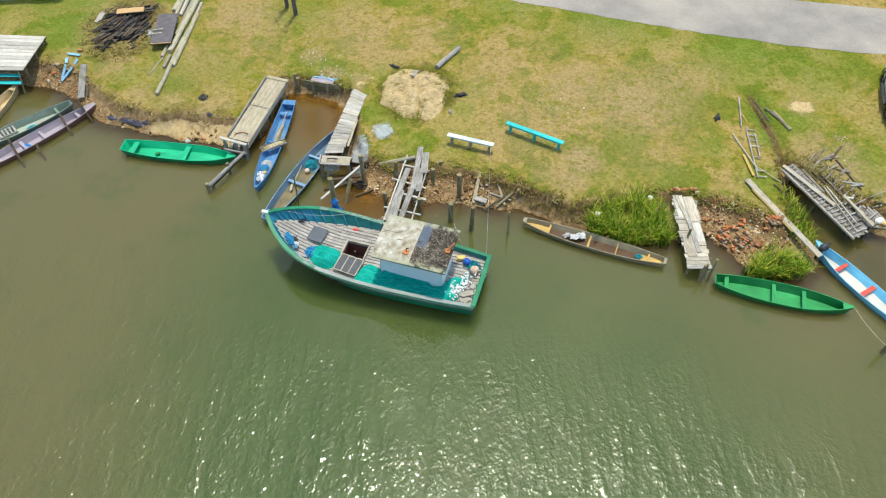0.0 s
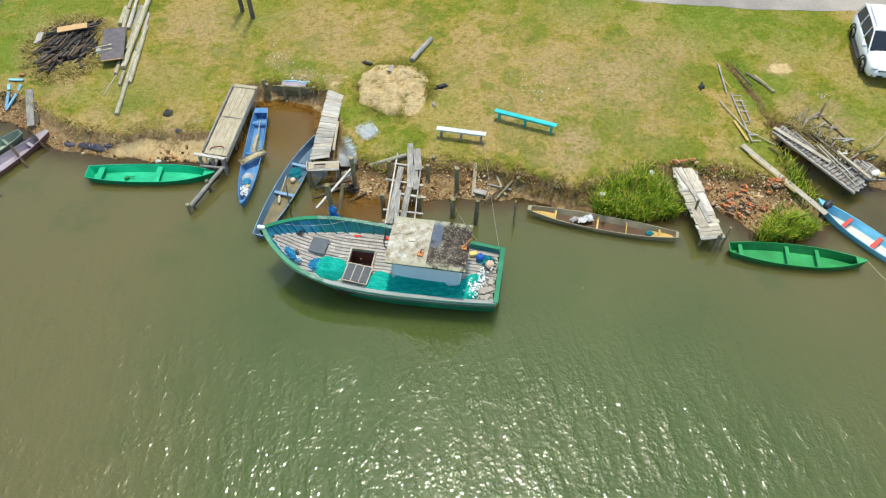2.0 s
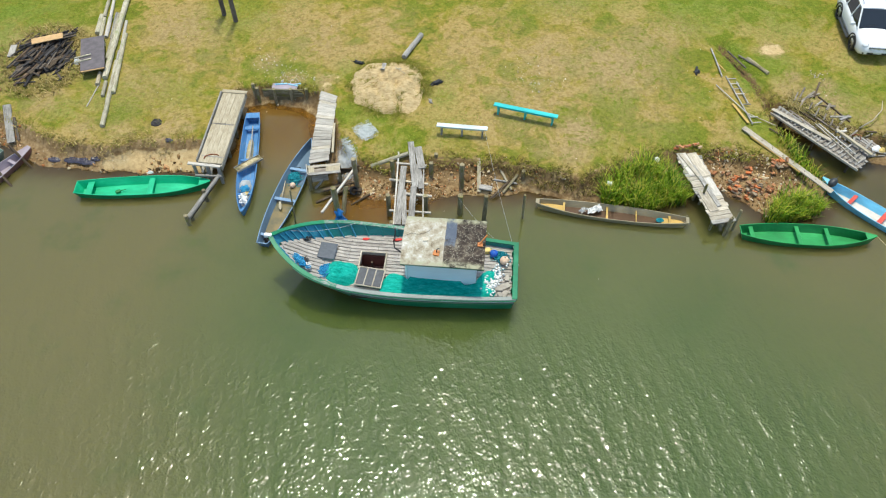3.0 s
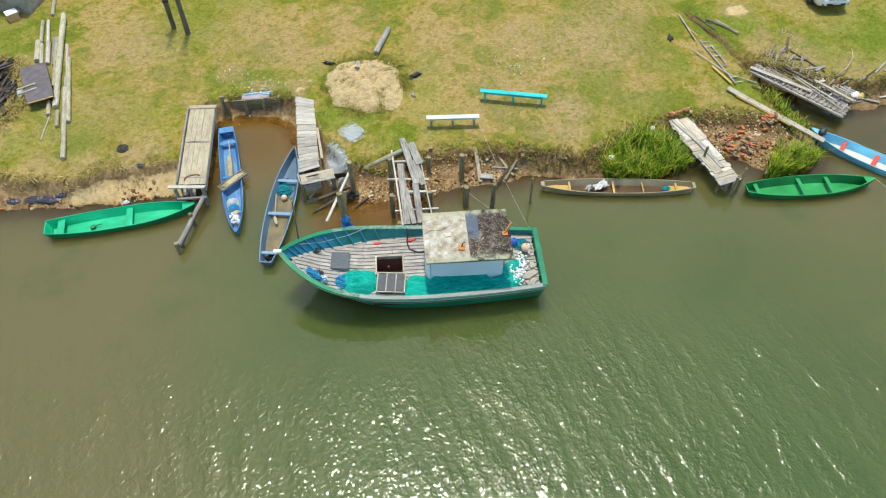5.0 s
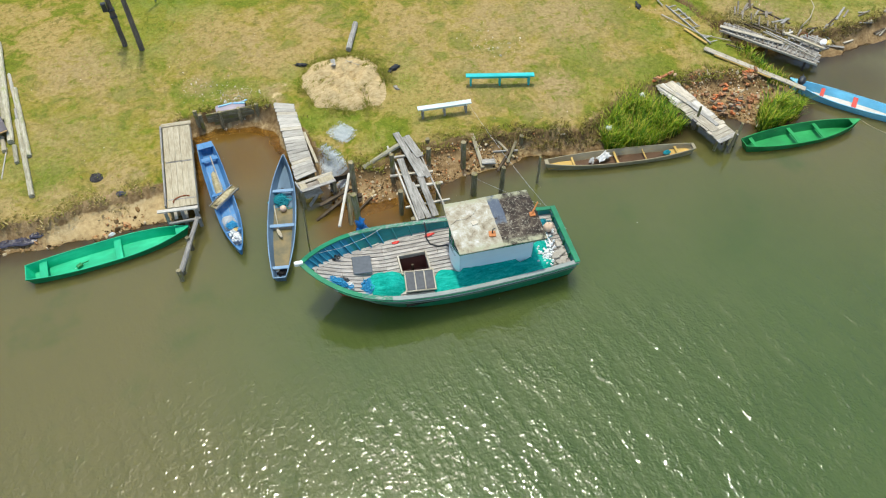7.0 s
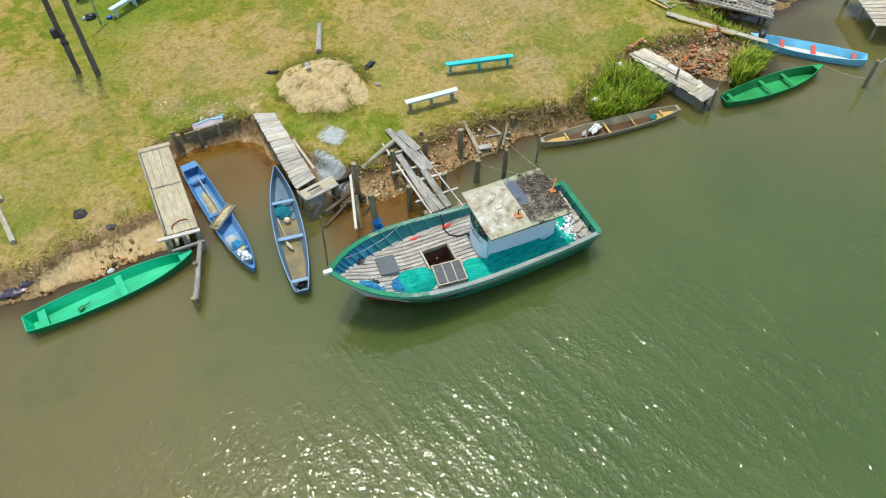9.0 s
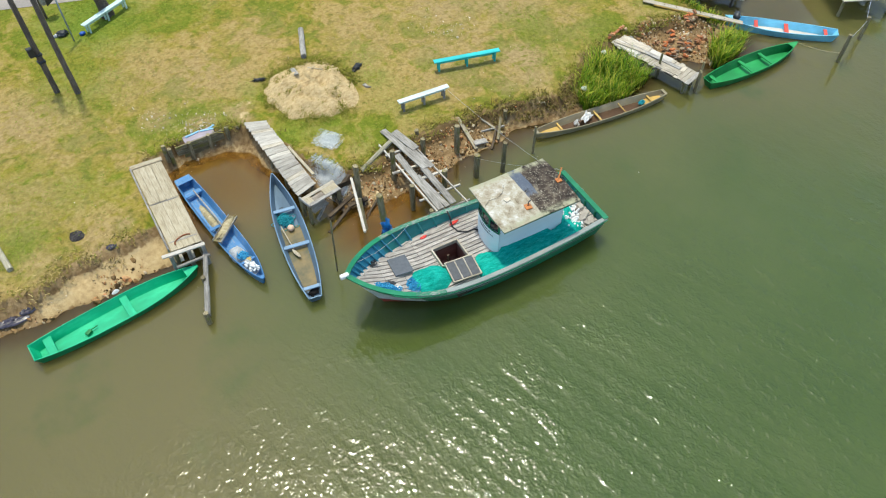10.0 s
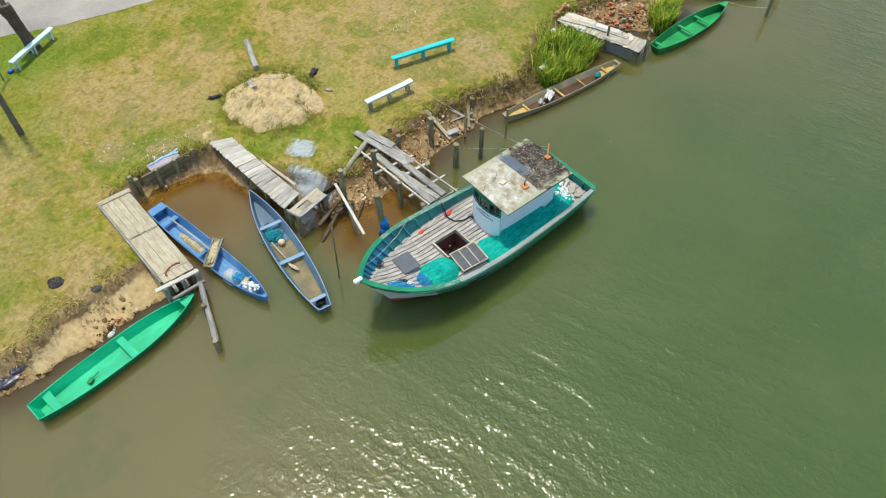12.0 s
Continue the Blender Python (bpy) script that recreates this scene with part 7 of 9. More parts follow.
# gear in the two canoes upstream
for nm, x, y, z, a, b, h, mt, lb in (("net_bundle", -18.55, 8.9, 0.05, 0.34, 0.26, 0.16, "net_turq", "turquoise net bundle in the sage canoe"), ("red_scoop", -18.15, 9.35, 0.08, 0.26, 0.10, 0.08, "coral", "orange scoop in the sage canoe"),
                                     ("blue_bag", -18.35, 7.55, 0.10, 0.20, 0.16, 0.14, "blue_tarp", "blue bag in the mauve canoe"), ("blue_bag", -19.95, 6.4, 0.10, 0.28, 0.22, 0.18, "blue_tarp", "large blue bag in the mauve canoe")):
    heap(nm, x, y, z, (a, b, 2.2), h, M[mt], lb, "bag" if "bag" in nm else "gear", rz=40, seed=int(-x * 7), rough=0.5, freq=6)
cr = thing("slatted_crate", -19.55, 8.35, 0.30, 42, "slatted wooden crate lying across the sage canoe", "crate")
for k in range(5):
    board("slat", (-0.36 + 0.18 * k, -0.3, 0.02), (-0.36 + 0.18 * k, 0.3, 0.02), 0.10, 0.03, M["grey_wood"], cr)
for y in (-0.28, 0.28):
    board("rail", (-0.45, y, -0.03), (0.45, y, -0.03), 0.06, 0.05, M["drift"], cr)
# bright scraps at the end of the wreck
for x, y, s_, mt, lb in ((22.25, 2.75, 0.22, "white_foam", "white plastic scrap caught on the wreck"), (22.45, 2.6, 0.16, "yellow_plastic", "yellow plastic scrap caught on the wreck")):
    heap("plastic_scrap", x, y, 0.92, (s_, s_ * 0.7, 2.2), 0.10, M[mt], lb, "litter", rz=20, seed=int(x * 9), rough=0.7, freq=7)
# bailer and stick in the emerald canoe
bl = thing("bailer", -11.6, 7.15, 0.06, 20, "dark green plastic bailer in the emerald canoe", "bailer")
part("scoop", box_bm(0.22, 0.15, 0.10, (0, 0, 0.05), 0.03, 2), M["deep_green"], bl)
tube("handle", [(0.1, 0, 0.06), (0.34, -0.08, 0.07)], 0.018, M["deep_green"], bl)
heap("white_rag", -10.15, 7.78, 0.42, (0.13, 0.07, 2.2), 0.06, M["white_cloth"], "white rag on the emerald canoe's rail", "rag", seed=5, rough=0.6, freq=8)
# outboard in the sky-blue canoe
om = thing("outboard_motor", 19.45, 1.35, 0.55, 30, "dark grey outboard motor on the sky-blue canoe", "outboard motor")
part("cowl", lump_bm(0.26, 0.17, 0.20, (0, 0, 0.12), 0.05, sub=3), M["steel_dark"], om)
part("leg", box_bm(0.12, 0.10, 0.7, (-0.2, 0, -0.25), 0.02), M["steel_dark"], om)
tube("tiller", [(0.2, 0, 0.08), (0.55, 0.05, 0.10)], 0.02, M["black_rubber"], om)


def rope(name, pts, r, mat, label, sag=0.0):
    a = [Vector(p) for p in pts]
    fine = []
    for i in range(len(a) - 1):
        for k in range(8):
            q = k / 8
            p = a[i].lerp(a[i + 1], q)
            p.z -= sag * 4 * q * (1 - q)
            fine.append(p)
    fine.append(a[-1])
    return tagged(tube(name, fine, r, mat, None, 5), label, "rope")


rope("mooring_line", [(4.95, 6.75, 1.35), (4.6, -0.95, 1.15)], 0.0055, M["net_white"], "thin mooring line from the white bench to the boat's stern", 0.25)
rope("mooring_line", [(19.85, -1.68, 0.48), (20.55, -3.5, 0.45)], 0.014, M["net_straw"], "thin line from the green canoe to a post", 0.1)
rope("mooring_line", [(20.6, -3.5, 1.1), (22.9, -3.4, 1.0), (25.2, -2.6, 1.0)], 0.012, M["net_white"], "pale line between the posts and the pier", 0.1)
rope("mooring_line", [(3.6, -0.5, 2.6), (3.0, 3.1, 1.1)], 0.004, M["net_white"], "thin line from the roof to a post", 0.1)

# ---- things on the meadow ----
def bench(x0, y0, x1, y1, mat, label, z=None):
    g = gz((x0 + x1) / 2, (y0 + y1) / 2)
    t = thing("bench", (x0 + x1) / 2, (y0 + y1) / 2, g, math.degrees(math.atan2(y1 - y0, x1 - x0)), label, "bench", "benches")
    L = math.hypot(x1 - x0, y1 - y0)
    board("seat", (-L / 2, 0, 0.47), (L / 2, 0, 0.48), 0.25, 0.05, mat, t)
    for x in (-L / 2 + 0.22, 0.0, L / 2 - 0.22):
        for y in (-0.10, 0.10):
            board("leg", (x, y, -0.12), (x, y, 0.47), 0.08, 0.06, mat if mat is not M["bench_white"] else M["grey_wood"], t)
        board("cross_bar", (x, -0.14, 0.40), (x, 0.14, 0.40), 0.06, 0.08, mat, t)
    board("stretcher", (-L / 2 + 0.2, 0, 0.33), (L / 2 - 0.2, 0, 0.33), 0.04, 0.10, mat, t)


bench(2.87, 7.44, 5.08, 6.74, M["bench_white"], "long bench painted white, worn, on short posts")
bench(5.76, 8.30, 8.42, 6.88, M["bench_turquoise"], "long turquoise painted plank bench on the grass")
bench(-3.85, 21.4, -1.25, 22.15, M["bench_mint"], "mint and white plank bench beside the tree stump")

# sand heap
heap("sand_mound", 1.18, 11.1, gz(1.18, 11.1) - 0.05, (1.86, 2.02, 2.3), 0.50, M["sandheap"], "heap of pale builder's sand with tufts of grass on it", "sand heap", rz=0, seed=3, n=96, rough=0.75, freq=2.0)
tagged(board("old_board", (0.95, 11.75, gz(1, 11.7) + 0.50), (1.15, 12.35, gz(1, 11.7) + 0.38), 0.20, 0.05, M["grey_wood"], None), "short weathered board stuck in the sand heap", "board")
for a, b in (((1.6, 11.9, 0.46), (2.0, 11.3, 0.45)), ((1.3, 11.7, 0.50), (1.9, 11.75, 0.42))):
    tagged(board("thin_stick", (a[0], a[1], a[2] + gz(a[0], a[1])), (b[0], b[1], b[2] + gz(b[0], b[1])), 0.04, 0.03, M["tan_wood"], None), "thin stick lying on the sand heap", "stick", "sticks on the sand")
pole("log", (3.38, 14.7, gz(3.4, 14.7) + 0.12), (2.2, 12.95, gz(2.2, 12.9) + 0.18), 0.13, M["grey_wood"], None, label="square weathered log lying behind the sand heap", category="log")
for k, (x, y, s) in enumerate(((-0.05, 13.2, 0.24), (3.5, 10.85, 0.28), (16.4, 9.4, 0.24), (2.95, 9.6, 0.16))):
    bm = lump_bm(s, s * 0.42, s * 0.22, (0, 0, s * 0.12), 0.7, k, 3, 3)
    me = bpy.data.meshes.new("rag"); bm.to_mesh(me); bm.free(); me.materials.append(M["black_rubber"] if k < 3 else M["concrete"])
    ob = tagged(new("black_rag", me), "crumpled black plastic scrap in the grass" if k < 3 else "grey stone by the sand heap", "rag" if k < 3 else "stone")
    ob.matrix_basis = pose(x, y, gz(x, y), 0, 0, 40 * k - 20)
# pale nets spread to dry beside the white jetty
for k, (x, y, a, b, h) in enumerate(((-0.36, 8.12, 0.48, 0.60, 0.10), (-1.42, 6.72, 0.52, 1.25, 0.13))):
    us, vs_ = np.meshgrid(np.linspace(-a, a, 22), np.linspace(-b, b, 26))
    c_, s_ = math.cos(radians((25, -8)[k])), math.sin(radians((25, -8)[k]))
    px_, py_ = us * c_ - vs_ * s_, us * s_ + vs_ * c_
    pz_ = np.maximum(land(x + px_, y + py_)[0], 0.02) - gz(x, y) + h + 0.03 * wobble(px_, py_, 9.0, 2.0 + k)
    quads = [(i * 22 + j, i * 22 + j + 1, i * 22 + j + 23, i * 22 + j + 22) for i in range(25) for j in range(21)]
    ob = new("drying_net", mesh_from("drying_net", np.stack([px_, py_, pz_], -1).reshape(-1, 3).tolist(), quads, M["net_wispy"], smooth=True))
    ob.matrix_basis = pose(x, y, gz(x, y))
    tagged(ob, "thin whitish net spread to dry on the grass", "fishing net")
heap("scorched_rag", -9.93, 10.72, gz(-9.93, 10.72) - 0.14, (0.30, 0.36, 1.6), 0.10, M["char"], "scorched dark rag in a burnt hollow of the meadow", "rag", rz=20, seed=9, rough=0.7, freq=6)

# burnt timber heap, with boards and logs beside it
bh = thing("burnt_heap", -15.6, 16.4, gz(-15.6, 16.4), 0, "heap of charred and broken timber on scorched grass", "timber heap")
r = random.Random(17)
for k in range(150):
    x, y = max(-1.7, min(1.5, r.gauss(0, 0.75))), max(-1.9, min(1.8, r.gauss(0.1, 0.95)))
    a = radians(r.gauss(58, 12)) if r.random() < 0.75 else radians(r.uniform(0, 180))
    l = r.uniform(0.3, 1.3)
    z = 0.04 + 0.28 * max(0, 1 - (x / 1.6) ** 2 - (y / 2.0) ** 2) * r.random()
    dx, dy = l / 2 * math.cos(a), l / 2 * math.sin(a)
    board("charred_board", (x - dx, y - dy, z), (x + dx, y + dy, z + r.uniform(0, 0.06)), r.uniform(0.06, 0.15), r.uniform(0.03, 0.07), M[r.choice(("char", "char", "char", "bark", "dark_wood", "scorched"))], bh, roll=r.uniform(-20, 20))
for k in range(9):
    a = radians(r.uniform(5, 25))
    x, y = r.uniform(-1.4, 0.2), r.uniform(0.9, 1.5)
    board("loose_board", (x, y, 0.2), (x + 1.3 * math.cos(a), y + 1.3 * math.sin(a), 0.26), 0.1, 0.05, M["char"] if k % 2 else M["bark"], bh)
heap("ash_bed", -15.6, 16.6, gz(-15.6, 16.6) - 0.05, (1.5, 1.55, 1.8), 0.20, M["char"], "bed of black ash and burnt scraps under the timber heap", "ash", seed=6, rough=0.6, freq=4)
tagged(board("tan_panel", (-16.25, 17.3, gz(-15.7, 17.4) + 0.42), (-14.75, 17.55, gz(-15.7, 17.4) + 0.44), 0.48, 0.04, M["orange_board"], None), "light tan plywood panel on the burnt heap", "panel")
tagged(board("white_board", (-17.35, 16.8, gz(-17.3, 17) + 0.05), (-17.25, 17.6, gz(-17.3, 17) + 0.16), 0.32, 0.05, M["white_wood"], None), "whitish broken board at the edge of the burnt heap", "board")
tbp = thing("board_table", -13.15, 15.9, gz(-13.1, 15.9), 7, "large dark grey board resting on logs with two sticks on it", "board")
part("board", box_bm(1.15, 2.95, 0.06, (0, 0, 0.34), 0.012, turn=Matrix.Rotation(radians(-3), 4, "X")), M["board_dark"], tbp)
part("worn_edge", box_bm(1.1, 0.10, 0.05, (0.0, -1.47, 0.40), 0.01), M["orange_board"], tbp, "worn orange edge")
for y in (-1.0, 0.9):
    pole("bearer", (-0.55, y, 0.15), (0.55, y, 0.15), 0.12, M["log_wood"], tbp)
for k, (x, y) in enumerate(((-0.3, -0.25), (-0.3, -0.62))):
    pole("stick", (x - 0.55, y - 0.05, 0.42), (x + 0.25, y + 0.05, 0.42), 0.045, M["log_wood"], tbp)
heap("white_bag", -13.95, 15.7, gz(-13.9, 15.7) + 0.02, (0.20, 0.16, 2.2), 0.22, M["white_foam"], "white plastic bag beside the dark board", "bag", seed=3, rough=0.5)
for k, (a, b, rad, mt) in enumerate((((-11.82, 21.3), (-12.48, 14.1), 0.135, "log_wood"), ((-11.80, 18.8), (-11.92, 15.85), 0.07, "white_wood"), ((-12.20, 19.4), (-12.5, 15.6), 0.11, "log_wood"), ((-12.62, 19.2), (-12.72, 17.5), 0.10, "white_wood"),
                                     ((-12.60, 21.2), (-12.66, 19.2), 0.08, "white_wood"), ((-13.10, 19.5), (-13.2, 17.9), 0.13, "log_wood"), ((-12.85, 21.2), (-13.0, 19.4), 0.09, "log_wood"), ((-12.02, 15.4), (-12.32, 10.7), 0.11, "log_wood"),
                                     ((-11.95, 16.2), (-12.05, 14.7), 0.08, "grey_wood"), ((-12.40, 13.8), (-12.48, 12.8), 0.09, "log_wood"), ((-12.35, 19.6), (-12.45, 17.3), 0.08, "grey_wood"), ((-12.7, 13.9), (-13.2, 12.3), 0.025, "white_wood"), ((-12.95, 19.2), (-13.0, 17.6), 0.09, "log_wood"),
                                     ((-11.75, 17.6), (-11.98, 12.9), 0.10, "log_wood"), ((-12.75, 14.6), (-12.8, 13.7), 0.10, "tan_wood"), ((-13.3, 23.2), (-13.6, 22.3), 0.12, "log_wood"), ((-13.7, 23.1), (-14.2, 22.2), 0.10, "log_wood"), ((-12.2, 23.6), (-12.4, 21.6), 0.09, "log_wood"))):
    pole("log", (*a, gz(*a) + rad * (0.8 + 0.35 * (k % 3 == 0))), (*b, gz(*b) + rad * 0.8), rad, M[mt], None, label="pale peeled log lying in a row on the grass" if rad > 0.05 else "thin pale stick in the grass", category="log", group="row of logs")
tagged(board("driftwood_plank", (-16.68, 11.1, gz(-16.7, 11.1) + 0.16), (-16.9, 13.0, gz(-16.9, 13) + 0.16), 0.36, 0.09, M["grey_wood"], None), "thick grey plank lying on the bank", "plank")
tagged(board("driftwood_plank", (-16.35, 11.2, gz(-16.35, 11.2) + 0.02), (-16.5, 12.2, gz(-16.5, 12.2) + 0.05), 0.12, 0.08, M["bark"], None), "split dark plank lying on the bank", "plank")
for k, (x, y, l, a) in enumerate(((-17.75, 13.1, 1.1, 55), (-18.1, 12.9, 0.6, 70), (-17.8, 14.0, 0.75, -12), (-17.9, 12.75, 0.8, 40), (-18.05, 13.5, 0.4, 100))):
    dx, dy = l / 2 * math.cos(radians(a)), l / 2 * math.sin(radians(a))
    tagged(board("broken_plank", (x - dx, y - dy, gz(x - dx, y - dy) + 0.04), (x + dx, y + dy, gz(x + dx, y + dy) + 0.07), 0.16, 0.04, M["sky_debris"], None), "light blue broken plank on the bank", "plank", "light blue planks")
for x, y in ((-18.7, 12.95), (-17.6, 14.35), (-18.5, 13.3)):
    bm = lump_bm(0.16, 0.12, 0.08, (0, 0, 0.06), 0.4, int(x * 10), 2, 3)
    me = bpy.data.meshes.new("scrap"); bm.to_mesh(me); bm.free(); me.materials.append(M["brick"])
    tagged(new("brick_scrap", me), "broken orange brick on the bank", "brick").matrix_basis = pose(x, y, gz(x, y))

# two tall poles, a stump, a sign
def utility_pole(x, y, lean, h, mat, fittings, label):
    t = thing("utility_pole", x, y, gz(x, y), 0, label, "pole", "tall poles", tilt=lean)
    pole("shaft", (0, 0, -0.4), (0, 0, h), 0.125, mat, t, r2=0.085)
    for z in fittings:
        part("clamp", box_bm(0.30, 0.30, 0.10, (0, 0, z), 0.03), M["steel_dark"], t)
    return t


pa = utility_pole(-6.72, 18.55, (0, 0), 8.5, M["pole_wood"], (1.55, 1.9), "tall dark timber pole with an iron box, standing in the meadow")
part("meter_box", box_bm(0.22, 0.20, 0.42, (-0.24, -0.1, 2.15), 0.03), M["steel_dark"], pa)
utility_pole(-6.12, 17.85, (0, 0), 8.5, M["pole_wood"], (), "tall brown timber pole standing in the meadow")
st = thing("tree_stump", -2.35, 22.25, gz(-2.3, 22.2), 0, "dead broken tree trunk beside the bench", "tree stump")
vs, fs = [], []
prof = [(0, 0, -0.2, 0.42), (0, 0, 0.05, 0.34), (-0.02, 0, 0.4, 0.27), (-0.1, 0.02, 1.0, 0.24), (-0.2, 0.02, 1.7, 0.25), (-0.28, 0.05, 2.1, 0.29), (-0.34, 0.06, 2.35, 0.30)]
n = 14
for i, (x, y, z, rad) in enumerate(prof):
    for k in range(n):
        a = 2 * math.pi * k / n
        rr_ = rad * (1 + 0.22 * noise.noise((math.cos(a) * 2, math.sin(a) * 2, z * 1.3)))
        vs.append((x + rr_ * math.cos(a), y + rr_ * math.sin(a), z + (0.22 * noise.noise((math.cos(a) * 3, math.sin(a) * 3, 9)) if i == len(prof) - 1 else 0)))
for i in range(len(prof) - 1):
    for k in range(n):
        fs.append((i * n + k, i * n + (k + 1) % n, (i + 1) * n + (k + 1) % n, (i + 1) * n + k))
fs.append(tuple((len(prof) - 1) * n + k for k in range(n)))
piece("trunk", mesh_from("trunk", vs, fs, M["bark"]), st)
pole("broken_limb", (-0.3, 0.05, 2.0), (-0.75, 0.1, 2.45), 0.13, M["bark"], st, r2=0.08)
pole("broken_limb", (-0.3, 0.05, 2.1), (-0.15, 0.2, 2.6), 0.12, M["bark"], st, r2=0.07)
sg = thing("sign_board", -4.45, 21.45, gz(-4.4, 21.5), 35, "dark rectangular sign board seen from behind on a thin steel post", "sign")
tube("post", [(0, 0, -0.2), (0, 0, 2.75)], 0.035, M["pole_grey"], sg)
part("panel", box_bm(1.1, 0.03, 0.70, (0, 0.05, 2.45), 0.01), M["car_black"], sg)
tube("brace", [(-0.35, 0.02, 2.45), (0.35, 0.02, 2.45)], 0.018, M["pole_grey"], sg)
bn = thing("litter_bin", -4.55, 23.9, gz(-4.5, 23.9), 10, "wooden litter box on a post by the road", "litter bin")
board("post", (0, 0, -0.2), (0, 0, 1.3), 0.10, 0.08, M["bark"], bn)
part("box", box_bm(0.5, 0.42, 0.5, (0.25, -0.05, 1.0), 0.02), M["grey_wood"], bn)
for nm, x, y, s, mt, lb in (("rubbish_bag", -4.62, 22.15, 0.24, "steel_dark", "grey rubbish bag lying in the grass"), ("plastic_scrap", -3.95, 21.55, 0.13, "blue_plastic", "blue and white plastic scrap by the bench"), ("plastic_scrap", -4.9, 22.25, 0.12, "net_white", "pale plastic scrap in the grass")):
    bm = lump_bm(s, s * 0.75, s * 0.6, (0, 0, s * 0.45), 0.35, int(s * 90), 3, 3)
    me = bpy.data.meshes.new("bag"); bm.to_mesh(me); bm.free(); me.materials.append(M[mt])
    tagged(new(nm, me), lb, "litter").matrix_basis = pose(x, y, gz(x, y))

# two small sheds at the upstream edge of the meadow
for x, y, a, mt, lb in ((-20.1, 19.2, 4, "plaster", "pale blue-grey rendered shed at the edge of the meadow"), (-13.45, 22.2, -28, "concrete", "low grey concrete shed behind the logs")):
    sh = thing("shed", x, y, gz(x, y), a, lb, "shed", "sheds")
    part("wall", box_bm(4.0, 3.0, 2.3, (-2.0, 1.5, 1.05), 0.02), M[mt], sh)
    part("roof", box_bm(4.1, 3.1, 0.10, (-2.05, 1.55, 2.24), 0.02), M["grey_wood"], sh)
bx = thing("crate", -14.25, 22.0, gz(-14.2, 22), 20, "small tan crate with a white lid by the shed", "crate")
part("body", box_bm(0.55, 0.45, 0.4, (0, 0, 0.2), 0.02), M["orange_board"], bx)
part("lid", box_bm(0.58, 0.48, 0.04, (0, 0.02, 0.42), 0.01), M["white_foam"], bx)

